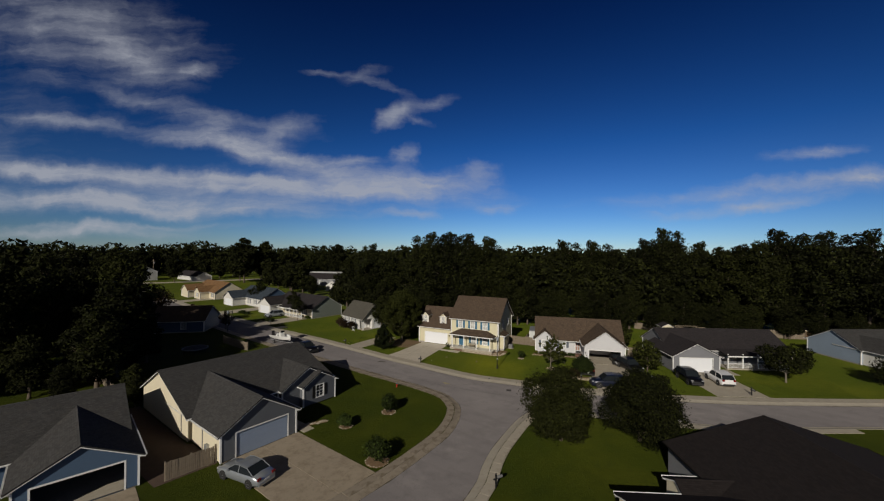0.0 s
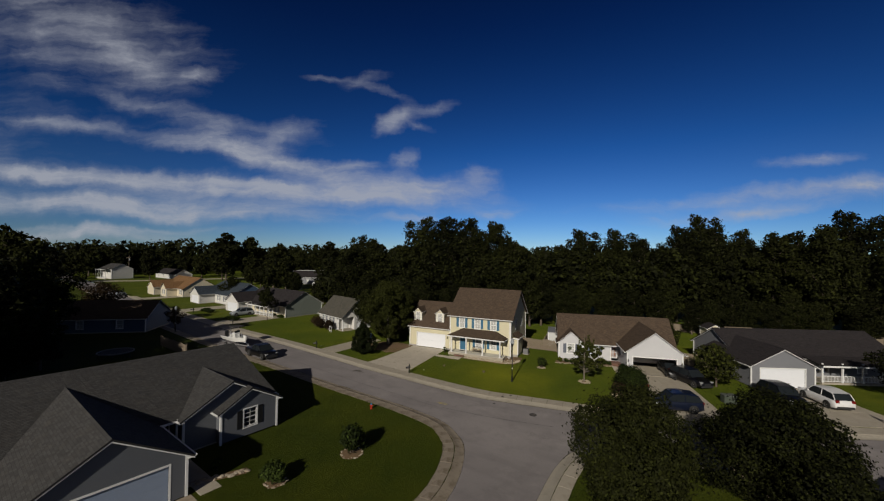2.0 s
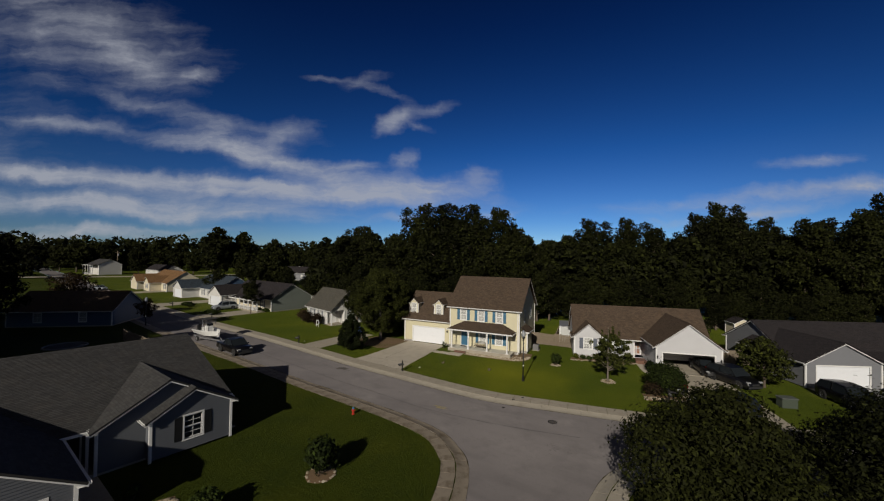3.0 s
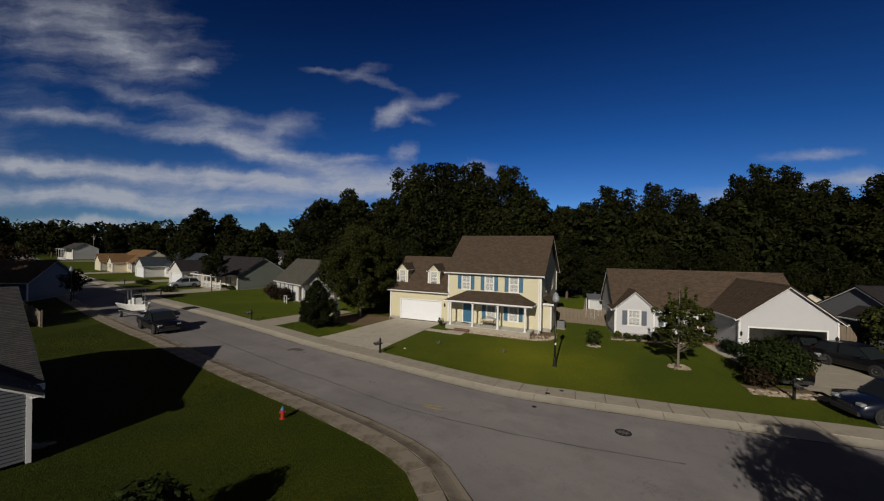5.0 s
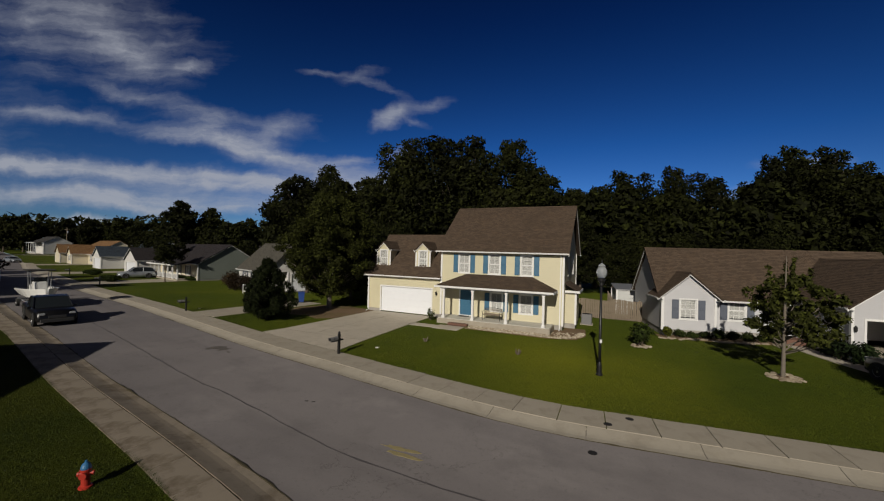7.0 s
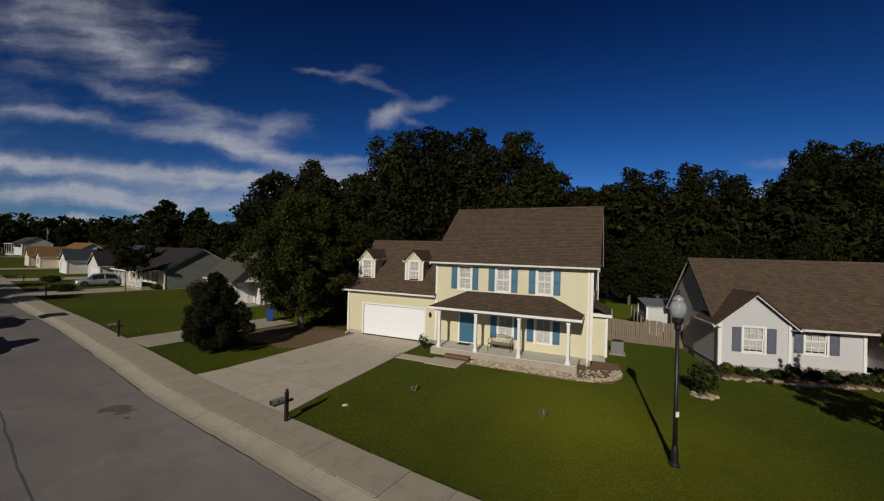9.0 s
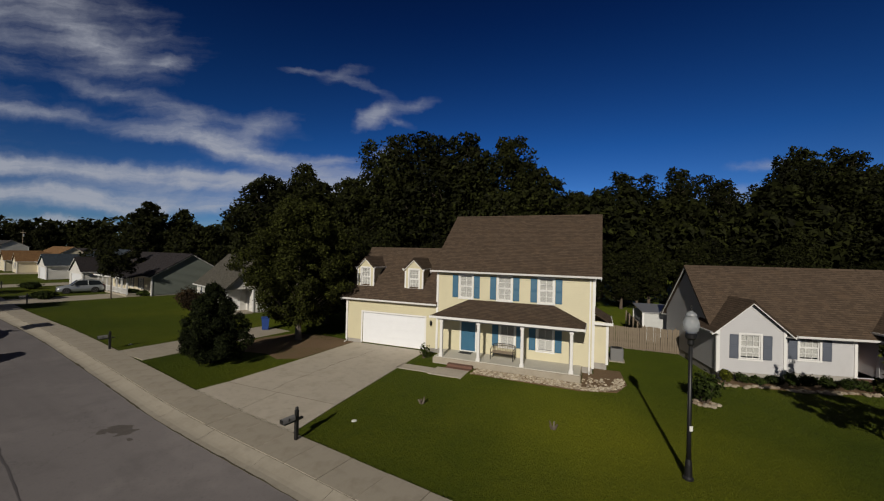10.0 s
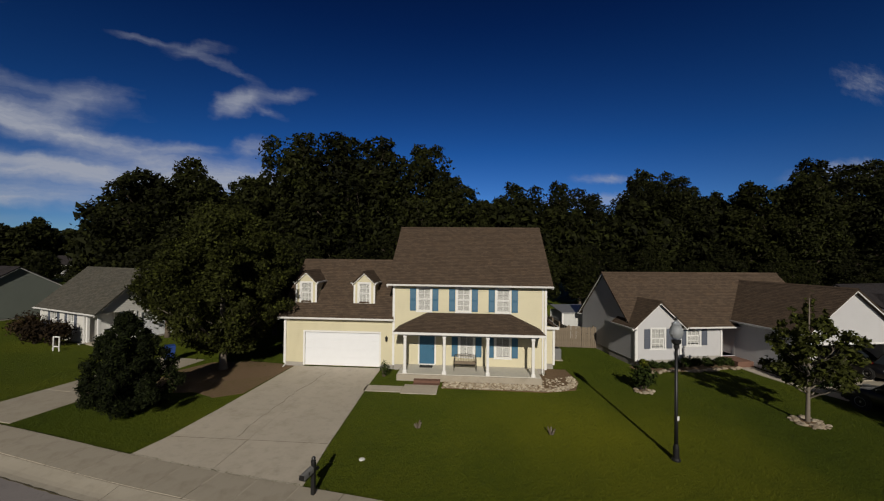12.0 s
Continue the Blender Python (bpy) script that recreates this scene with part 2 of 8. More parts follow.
def asphalt():
    k = Mat("asphalt", 0.9)
    k.b.inputs["Diffuse Roughness"].default_value = 0.6
    k.b.inputs["Specular IOR Level"].default_value = 0.2
    big, mid, fine = k.noise(0.06, 6), k.noise(0.5, 6, 0.65), k.noise(26, 4, 0.7)
    col = k.ramp(big, [(0.3, (0.104, 0.096, 0.100)), (0.7, (0.160, 0.147, 0.149))])
    col = k.mix(k.math("MULTIPLY", k.math("MAXIMUM", k.math("SUBTRACT", mid, 0.5), 0.0), 2.6), col, (0.074, 0.068, 0.071))
    worn = k.noise(0.22, 7, 0.7)
    col = k.mix(k.math("MULTIPLY", k.math("MAXIMUM", k.math("SUBTRACT", worn, 0.54), 0.0), 3.0), col, (0.215, 0.198, 0.195))
    col = k.mix(k.math("MULTIPLY", fine, 0.40), col, (0.22, 0.203, 0.198))
    speck = k.noise(9, 5, 0.8)
    col = k.mix(k.math("MULTIPLY", k.math("MAXIMUM", k.math("SUBTRACT", speck, 0.56), 0.0), 3.0), col, (0.072, 0.066, 0.066))
    wear = k.noise(0.9, 3, stretch=(0.12, 0.9, 1.0), vec=k.node("ShaderNodeMapping", Vector=k.co, Rotation=(0, 0, 0.62)).outputs[0])
    col = k.mix(k.math("MULTIPLY", k.math("MAXIMUM", k.math("SUBTRACT", wear, 0.5), 0.0), 1.6), col, (0.095, 0.087, 0.090))
    crack = k.node("ShaderNodeTexVoronoi", Vector=k.mix(1.0, k.co, k.node("ShaderNodeVectorMath", "SCALE", i0=k.node("ShaderNodeTexNoise", Vector=k.co, Scale=0.35, Detail=7.0, Roughness=0.65).outputs["Color"], Scale=9.0).outputs[0], "ADD"), Scale=0.055)
    crack.feature = "DISTANCE_TO_EDGE"
    line = k.node("ShaderNodeMapRange", i0=crack.outputs[0], i1=0.0, i2=0.0022, i3=0.85, i4=0.0).outputs[0]
    col = k.mix(k.math("MULTIPLY", line, k.noise(0.3, 2)), col, (0.045, 0.042, 0.04))
    k.colour(col)
    return k.bump(fine, 0.35, 0.012).done()


def concrete(name, c, dirt=0.35):
    k = Mat(name, 0.88)
    k.b.inputs["Specular IOR Level"].default_value = 0.25
    rnd = k.node("ShaderNodeObjectInfo").outputs["Random"]
    big, mid, fine = k.noise(0.35, 6, 0.6), k.noise(2.2, 6, 0.65), k.noise(40, 3)
    col = k.mix(big, shade(c, 0.8), shade(c, 1.12))
    col = k.mix(k.math("MULTIPLY", k.math("MAXIMUM", k.math("SUBTRACT", mid, 0.52), 0.0), 2.2), col, shade(c, 0.5))
    col = k.mix(k.math("MULTIPLY", rnd, 0.28), col, shade(c, 0.72))
    grime = k.math("MAXIMUM", k.math("SUBTRACT", k.noise(0.9, 7, 0.75), 0.48), 0.0)
    col = k.mix(k.math("MINIMUM", k.math("MULTIPLY", grime, 4.5 * dirt), 0.85), col, (c[0] * 0.42, c[1] * 0.38, c[2] * 0.32))
    col = k.mix(k.math("MULTIPLY", fine, 0.3), col, shade(c, 1.2))
    k.colour(col)
    return k.bump(k.math("ADD", fine, mid), 0.25, 0.01).done()


def dry_turf(k):
    """Where the front lawn has turned yellowish: a ragged patch in the middle of the yard."""
    at_ = k.node("ShaderNodeVectorMath", "DISTANCE", i0=k.co, i1=(8.0, 62.0, 0.0)).outputs["Value"]
    ragged = k.math("ADD", at_, k.math("MULTIPLY", k.noise(0.22, 5, 0.65), 9.0))
    return k.node("ShaderNodeMapRange", i0=ragged, i1=4.0, i2=12.0, i3=0.9, i4=0.0).outputs[0]


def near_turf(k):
    """Darker grass this side of the street, with lens falloff put into its colour."""
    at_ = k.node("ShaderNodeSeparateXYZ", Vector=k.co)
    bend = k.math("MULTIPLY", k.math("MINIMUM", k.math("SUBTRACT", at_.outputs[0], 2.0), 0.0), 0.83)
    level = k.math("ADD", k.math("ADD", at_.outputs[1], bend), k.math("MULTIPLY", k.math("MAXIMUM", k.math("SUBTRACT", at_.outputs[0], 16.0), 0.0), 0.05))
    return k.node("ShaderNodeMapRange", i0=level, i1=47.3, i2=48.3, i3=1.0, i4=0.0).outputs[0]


def lawn():
    k = Mat("lawn_grass", 0.9)
    k.b.inputs["Specular IOR Level"].default_value = 0.08
    k.b.inputs["Diffuse Roughness"].default_value = 1.0
    big, mid, fine = k.noise(0.10, 5, 0.6), k.noise(0.8, 6, 0.65), k.noise(24, 5, 0.75)
    col = k.ramp(big, [(0.30, (0.041, 0.058, 0.005)), (0.50, (0.058, 0.073, 0.006)), (0.66, (0.085, 0.094, 0.008))])
    col = k.mix(k.math("MULTIPLY", mid, 0.5), col, (0.034, 0.048, 0.005))
    col = k.mix(k.math("MULTIPLY", k.math("MAXIMUM", k.math("SUBTRACT", fine, 0.48), 0.0), 2.6), col, (0.088, 0.102, 0.010))
    col = k.mix(k.math("MULTIPLY", k.math("MAXIMUM", k.math("SUBTRACT", k.noise(8, 5, 0.75), 0.5), 0.0), 3.0), col, (0.026, 0.042, 0.005))
    col = k.mix(k.math("MULTIPLY", k.math("MAXIMUM", k.math("SUBTRACT", k.noise(0.45, 4, 0.6), 0.5), 0.0), 2.4), col, (0.032, 0.047, 0.005))
    tuft = k.math("MAXIMUM", k.math("SUBTRACT", k.noise(3.6, 6, 0.8), 0.5), 0.0)
    col = k.mix(k.math("MULTIPLY", tuft, 3.2), col, (0.022, 0.036, 0.005))
    col = k.mix(dry_turf(k), col, (0.112, 0.118, 0.008))
    # near lots multiplied down by position, partly in place of lens falloff
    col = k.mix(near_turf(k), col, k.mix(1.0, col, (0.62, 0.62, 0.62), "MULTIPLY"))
    k.colour(col)
    return k.bump(k.math("ADD", fine, k.math("MULTIPLY", k.noise(7, 4), 1.2)), 1.0, 0.06).done()


M_YELLOW = siding("cream_yellow_vinyl_siding", (0.57, 0.525, 0.36))
M_PALE = siding("pale_grey_vinyl_siding", (0.50, 0.50, 0.515))
M_WHITE_SIDING = siding("white_vinyl_siding", (0.62, 0.61, 0.58))
M_CREAM = siding("cream_vinyl_siding", (0.62, 0.56, 0.42))
M_GREY_SIDING = siding("mid_grey_vinyl_siding", (0.18, 0.185, 0.20))
M_CORNER_SIDING = siding("blue_grey_vinyl_siding", (0.105, 0.112, 0.125))
M_BLUE_SIDING = siding("slate_blue_vinyl_siding", (0.060, 0.100, 0.165))
M_SAGE = siding("grey_green_vinyl_siding", (0.20, 0.225, 0.20))
M_LIGHT_BLUE = siding("light_blue_vinyl_siding", (0.24, 0.30, 0.38))
M_BROWN_ROOF = shingles("brown_asphalt_shingles", (0.090, 0.065, 0.047))
M_GREY_ROOF = shingles("grey_asphalt_shingles", (0.056, 0.055, 0.055))
M_BLACK_ROOF = shingles("charcoal_asphalt_shingles", (0.034, 0.030, 0.032))
M_WORN_ROOF = shingles("weathered_grey_brown_shingles", (0.088, 0.083, 0.070))
M_TAN_ROOF = shingles("tan_asphalt_shingles", (0.20, 0.115, 0.055))
M_BLUEGREY_ROOF = shingles("blue_grey_asphalt_shingles", (0.045, 0.058, 0.075))
M_TRIM = plain("white_painted_trim", (0.78, 0.78, 0.77), 0.45, vary=0.05)
M_DOOR_WHITE = plain("white_garage_door_paint", (0.80, 0.82, 0.86), 0.4, vary=0.04, bump=0.03)
M_BLUE = plain("teal_blue_paint", (0.035, 0.13, 0.225), 0.5, vary=0.1)
M_SLATE = plain("slate_grey_shutter_paint", (0.10, 0.115, 0.15), 0.5)
M_BLACK = plain("black_painted_metal", (0.012, 0.012, 0.013), 0.45, vary=0.2)
# dark mats and canopy; also painted shade inside the blue house's garage
M_DARK = plain("dark_fabric_and_garage_shade", (0.03, 0.028, 0.026), 0.9)
M_BLIND = plain("white_window_blind", (0.66, 0.65, 0.61), 0.6, vary=0.04)
M_GLASS = glass("window_glass", (0.95, 0.96, 0.97), 0.02, 0.86)
M_CARGLASS = glass("tinted_car_glass", (0.03, 0.032, 0.035), 0.04, 0.25, 0.12)
M_ASPHALT = asphalt()
M_CONCRETE = concrete("pale_driveway_concrete", (0.50, 0.45, 0.375))
M_OLDCONC = concrete("weathered_sidewalk_concrete", (0.385, 0.345, 0.28))
M_KERB = concrete("kerb_concrete", (0.37, 0.335, 0.275))
M_TANCONC = concrete("tan_stained_driveway_concrete", (0.33, 0.275, 0.205), 0.8)
M_DIRTYCONC = concrete("brown_stained_concrete", (0.265, 0.225, 0.175), 1.3)
M_FOUND = concrete("block_foundation", (0.36, 0.34, 0.31))
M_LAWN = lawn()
def blades():
    k = Mat("grass_blades", 0.7)
    k.b.inputs["Specular IOR Level"].default_value = 0.15
    isl = k.node("ShaderNodeNewGeometry").outputs["Random Per Island"]
    big, mid = k.noise(0.10, 5, 0.6), k.noise(0.8, 6, 0.65)
    col = k.ramp(big, [(0.32, (0.064, 0.089, 0.007)), (0.50, (0.088, 0.110, 0.008)), (0.66, (0.126, 0.136, 0.011))])
    col = k.mix(k.math("MULTIPLY", mid, 0.5), col, (0.056, 0.078, 0.007))
    col = k.mix(k.math("MULTIPLY", k.math("MAXIMUM", k.math("SUBTRACT", k.noise(0.45, 4, 0.6), 0.5), 0.0), 2.4), col, (0.040, 0.066, 0.007))
    tuft = k.math("MAXIMUM", k.math("SUBTRACT", k.noise(3.6, 6, 0.8), 0.5), 0.0)
    col = k.mix(k.math("MULTIPLY", tuft, 3.2), col, (0.034, 0.056, 0.006))
    col = k.mix(dry_turf(k), col, (0.165, 0.170, 0.012))
    # blades take the same painted near-side darkening as the ground
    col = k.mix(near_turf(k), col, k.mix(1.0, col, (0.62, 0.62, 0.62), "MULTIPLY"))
    col = k.mix(isl, col, shade_of(k, col))
    k.colour(col)
    return k.done()


def shade_of(k, col):
    return k.mix(1.0, col, (0.42, 0.46, 0.42), "MULTIPLY")


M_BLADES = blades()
M_LEAF_EVERGREEN = foliage("dark_evergreen_leaves", (0.012, 0.0165, 0.006))
M_JOINT = plain("weedy_dark_joint", (0.055, 0.045, 0.022), 0.95, vary=0.4, scale=4, bump=0.6)
M_CRACK = plain("dark_crack", (0.20, 0.175, 0.14), 0.95)
M_TAR = plain("tar_seam", (0.085, 0.077, 0.080), 0.85, vary=0.3, scale=2, bump=0.3)
M_SCUFF = plain("scuffed_brown_asphalt", (0.105, 0.092, 0.084), 0.95, vary=0.35, scale=5, bump=0.6)
M_YELLOWMARK = plain("faded_yellow_marking_paint", (0.30, 0.25, 0.12), 0.9, vary=0.3, scale=5)
M_BARK = plain("grey_brown_bark", (0.11, 0.085, 0.062), 0.95, vary=0.4, scale=4, bump=0.9)
M_PALEBARK = plain("pale_bark", (0.17, 0.145, 0.115), 0.9, vary=0.3, scale=5, bump=0.6)
M_LEAF = foliage("broad_leaves", (0.0175, 0.0205, 0.0055))
M_LEAF_DARK = foliage("dark_woodland_leaves", (0.0136, 0.0160, 0.0046))
M_LEAF_YELLOW = foliage("yellowish_oak_leaves", (0.031, 0.036, 0.009))
M_LEAF_NEEDLE = foliage("dark_pine_needles", (0.013, 0.022, 0.009), 0.5, 0.1)
M_LEAF_BUSH = foliage("evergreen_shrub_leaves", (0.023, 0.034, 0.009))
M_LEAF_LIME = foliage("yellow_green_shrub_leaves", (0.075, 0.085, 0.012))
M_LEAF_RED = foliage("reddish_crape_leaves", (0.030, 0.020, 0.013))
M_WOOD = plain("weathered_fence_wood", (0.20, 0.16, 0.115), 0.85, vary=0.3, scale=2.5, bump=0.5)
M_BROWNWOOD = plain("brown_stained_wood", (0.16, 0.085, 0.045), 0.7, vary=0.25)
M_MULCH = plain("brown_pine_mulch", (0.165, 0.105, 0.055), 0.95, vary=0.4, scale=6, bump=1.0)
k = Mat("tan_gravel_stones", 0.85)
k.colour(k.ramp(k.node("ShaderNodeNewGeometry").outputs["Random Per Island"], [(0.0, (0.26, 0.20, 0.13)), (0.4, (0.44, 0.37, 0.27)), (1.0, (0.60, 0.54, 0.43))]))
M_GRAVEL = k.done()
k = Mat("tan_landscape_stone", 0.85)
k.colour(k.mix(k.noise(5, 4), k.ramp(k.node("ShaderNodeObjectInfo").outputs["Random"], [(0.0, (0.19, 0.14, 0.095)), (0.5, (0.38, 0.31, 0.225)), (1.0, (0.55, 0.49, 0.40))]), (0.30, 0.25, 0.18)))
M_STONE = k.bump(k.noise(14, 4), 0.5, 0.02).done()
M_BRICK = plain("red_brown_brick", (0.16, 0.085, 0.06), 0.9, vary=0.3, scale=5, bump=0.4)
M_IRON = plain("cast_iron", (0.035, 0.033, 0.032), 0.7, 0.4, vary=0.3)
M_RUSTIRON = plain("worn_cast_iron", (0.16, 0.145, 0.135), 0.6, 0.5, vary=0.3)
M_METAL = plain("galvanised_metal", (0.48, 0.49, 0.50), 0.4, 0.7, vary=0.1)
M_RED = plain("red_hydrant_paint", (0.42, 0.035, 0.02), 0.45)
M_BLUECAP = plain("blue_hydrant_cap_paint", (0.03, 0.14, 0.30), 0.45)
M_TYRE = plain("black_rubber", (0.018, 0.018, 0.018), 0.85)
M_RIM = plain("alloy_rim", (0.45, 0.45, 0.46), 0.35, 0.9)
M_CARBLACK = car_paint("black_car_paint", (0.004, 0.004, 0.005), 0.0, 0.3, 0.08)
M_CARWHITE = car_paint("white_car_paint", (0.70, 0.70, 0.71), 0.0)
M_CARSILVER = car_paint("silver_car_paint", (0.42, 0.45, 0.48), 0.6)
M_CARBLUE = car_paint("dark_blue_car_paint", (0.008, 0.012, 0.028), 0.2)
M_LAMPRED = plain("red_tail_lamp", (0.16, 0.008, 0.008), 0.25)
M_DARKPLASTIC = plain("black_bumper_plastic", (0.025, 0.025, 0.026), 0.6)
M_LAMPCLEAR = plain("clear_head_lamp", (0.30, 0.31, 0.32), 0.15)
M_GELCOAT = plain("white_gelcoat", (0.74, 0.74, 0.72), 0.25, vary=0.04, bump=0)
M_PLASTIC_BLUE = plain("blue_plastic", (0.02, 0.06, 0.25), 0.45)
M_GREYPLASTIC = plain("grey_plastic", (0.17, 0.17, 0.17), 0.6)
M_CANVAS = plain("faded_tan_cushion", (0.25, 0.20, 0.14), 0.9)
k = Mat("frosted_lamp_globe", 0.25)
k.colour((0.50, 0.53, 0.56))
k.b.inputs["Transmission Weight"].default_value, k.b.inputs["IOR"].default_value = 0.55, 1.25
M_GLOBE = k.done()

# ---- mesh building ----


class Mesh:
    """Vertices, faces and UVs of one part."""

    def __init__(self):
        self.v, self.f, self.uv = [], [], {}

    def face(self, pts, uv=None):
        n = len(self.v)
        self.v += [tuple(p) for p in pts]
        self.f.append(tuple(range(n, n + len(pts))))
        if uv:
            self.uv[len(self.f) - 1] = uv
        return self

    def box(self, x0, x1, y0, y1, z0, z1, m=None, cut=0.0):
        """A block; cut chamfers its upright and upper edges."""
        c = min(cut, (x1 - x0) * .4, (y1 - y0) * .4, (z1 - z0) * .4)
        if c <= 0:
            rings = [[(x0, y0, z0), (x1, y0, z0), (x1, y1, z0), (x0, y1, z0)], [(x0, y0, z1), (x1, y0, z1), (x1, y1, z1), (x0, y1, z1)]]
        else:
            def ring(d, z):
                a, b, e, g = x0 + d, x1 - d, y0 + d, y1 - d
                return [(a + c, e, z), (b - c, e, z), (b, e + c, z), (b, g - c, z), (b - c, g, z), (a + c, g, z), (a, g - c, z), (a, e + c, z)]
            rings = [ring(0, z0), ring(0, z1 - c), ring(c, z1)]
        return self.loft(rings, m)

    def loft(self, rings, m=None, caps=True, closed=True):
        n, k = len(self.v), len(rings[0])
        for r in rings:
            self.v += [tuple(m @ Vector(p)) if m else tuple(p) for p in r]
        for i in range(len(rings) - 1):
            for j in range(k if closed else k - 1):
                a, b = n + i * k + j, n + i * k + (j + 1) % k
                self.f.append((a, b, b + k, a + k))
        if caps:
            self.f.append(tuple(n + j for j in reversed(range(k))))
            self.f.append(tuple(n + (len(rings) - 1) * k + j for j in range(k)))
        return self

    def lathe(self, prof, seg=16, m=None, caps=True):
        """prof: (radius, height) from the bottom up."""
        return self.loft([[(r * math.cos(6.2832 * j / seg), r * math.sin(6.2832 * j / seg), z) for j in range(seg)] for r, z in prof], m, caps)

    def tube(self, pts, radii, seg=8):
        pts = [Vector(p) for p in pts]
        if not isinstance(radii, (list, tuple)):
            radii = [radii] * len(pts)
        rings = []
        for i, (p, r) in enumerate(zip(pts, radii)):
            d = (pts[min(i + 1, len(pts) - 1)] - pts[max(i - 1, 0)]).normalized()
            a = d.cross(Vector((0.31, 0.17, 0.93) if abs(d.z) < 0.9 else (1, 0, 0))).normalized()
            b = d.cross(a)
            rings.append([p + (a * math.cos(6.2832 * j / seg) + b * math.sin(6.2832 * j / seg)) * r for j in range(seg)])
        return self.loft(rings)

    def prism(self, poly, z0, z1):
        """An upright prism over a counter-clockwise outline."""
        return self.loft([[(x, y, z0) for x, y in poly], [(x, y, z1) for x, y in poly]])

    def weld(self):
        """Join vertices that lie at the same place."""
        seen, where = {}, []
        keep = []
        for p in self.v:
            key = tuple(round(c, 4) for c in p)
            if key not in seen:
                seen[key] = len(keep)
                keep.append(p)
            where.append(seen[key])
        faces, uv = [], {}
        for i, f in enumerate(self.f):
            g = [where[j] for j in f]
            if len(set(g)) == len(g):
                if i in self.uv:
                    uv[len(faces)] = self.uv[i]
                faces.append(tuple(g))
            elif len(set(g)) == 3:
                faces.append(tuple(dict.fromkeys(g)))
        self.v, self.f, self.uv = keep, faces, uv
        return self

    def data(self, name, smooth=False):
        me = bpy.data.meshes.new(name)
        me.from_pydata(self.v, [], self.f)
        if self.uv:
            lay = me.uv_layers.new(name="UVMap")
            for p in me.polygons:
                if p.index in self.uv:
                    for li, q in zip(p.loop_indices, self.uv[p.index]):
                        lay.data[li].uv = q
        if smooth:
            me.shade_smooth()
        me.update()
        return me


def part(name, mesh, material, parent, label="", smooth=False):
    me = mesh.data(name, smooth) if isinstance(mesh, Mesh) else mesh
    if not me.materials:
        me.materials.append(material)
    ob = new(name, me)
    ob.parent = parent
    return tagged(ob, label)


def thing(name, m, label, category, group="", kind=""):
    ob = new(name)
    ob.empty_display_size = 0.3
    ob.matrix_world = m
    return tagged(ob, label, category, group, kind)


def solo(name, mesh, material, label, category, m=None, group="", kind="", smooth=False):
    ob = part(name, mesh, material, None, "", smooth)
    if m is not None:
        ob.matrix_world = m
    return tagged(ob, label, category, group, kind)


def yaw(x, y, deg, z=0.0):
    return pose(x, y, z, 0, 0, deg)


# ---- plan of the streets ----
KERB_FAR = [(-330, 330), (-150, 181), (-98.5, 136), (-79.5, 119), (-59, 102.5), (-40, 87.6), (-25.9, 77.4), (-16, 69.8), (-9, 64.3), (-3.2, 60.2), (0.9, 57.3), (4.9, 54.8), (10, 52.9),
            (15.5, 51.0), (24, 48.6), (36, 47), (54, 46.7), (90, 46.8), (240, 47)]
KERB_RIGHT = [(240, 41), (90, 40.9), (47, 40.6), (38.6, 40.4), (30, 40.7), (21, 42.6), (15, 44.5), (12.4, 44.7), (10.6, 43.8), (8.7, 41.6), (6.7, 38.3), (5, 35.2), (3.9, 32.5), (2.2, 28.3), (-6, 15.5), (-20, -5), (-45, -41)]
KERB_NEAR = [(-54, -36), (-28, 0), (-14, 18.4), (-5.8, 28.8), (-3.6, 31.6), (-0.3, 36.6), (1.2, 39.6), (2.0, 43), (2.0, 45.6), (1.2, 47.8), (-0.4, 49.8), (-3.9, 52.6), (-8.8, 56.1), (-12.6, 58.8), (-21.5, 65.5), (-29, 70.8), (-40, 79.2),
             (-59, 94.3), (-79.5, 110.8), (-98.5, 127.6), (-150, 172.6), (-330, 320)]


def smooth_line(pts, step=1.2):
    """A Catmull-Rom line through the points, with points every step metres near the junction."""
    out = []
    for i in range(len(pts) - 1):
        p = [Vector(pts[max(0, min(len(pts) - 1, i + o))]) for o in (-1, 0, 1, 2)]
        n = max(1, min(14, int((p[2] - p[1]).length / step)))
        if (p[2] - p[1]).length > 26:
            n = 1
        for j in range(n):
            t = j / n
            if n == 1:
                q = p[1]
            else:
                q = 0.5 * (2 * p[1] + (p[2] - p[0]) * t + (2 * p[0] - 5 * p[1] + 4 * p[2] - p[3]) * t * t + (3 * p[1] - p[0] - 3 * p[2] + p[3]) * t ** 3)
            out.append((q.x, q.y))
    return out + [tuple(pts[-1])]


def offset_line(line, d):
    """The line moved d metres to its left."""
    out = []
    for i, p in enumerate(line):
        a, b = Vector(line[max(0, i - 1)]), Vector(line[min(len(line) - 1, i + 1)])
        t = (b - a).normalized()
        out.append((p[0] - t.y * d, p[1] + t.x * d))
    return out


far, right, near = smooth_line(KERB_FAR), smooth_line(KERB_RIGHT), smooth_line(KERB_NEAR)
road_ring = far + right + near          # clockwise round the asphalt
ROAD_Z, LAWN_Z, WALK_Z = -0.09, 0.0, 0.035


def inside(poly, x, y):
    hit = False
    for i in range(len(poly)):
        (x0, y0), (x1, y1) = poly[i - 1], poly[i]
        if (y0 > y) != (y1 > y) and x < (x1 - x0) * (y - y0) / (y1 - y0) + x0:
            hit = not hit
    return hit


from mathutils.geometry import delaunay_2d_cdt

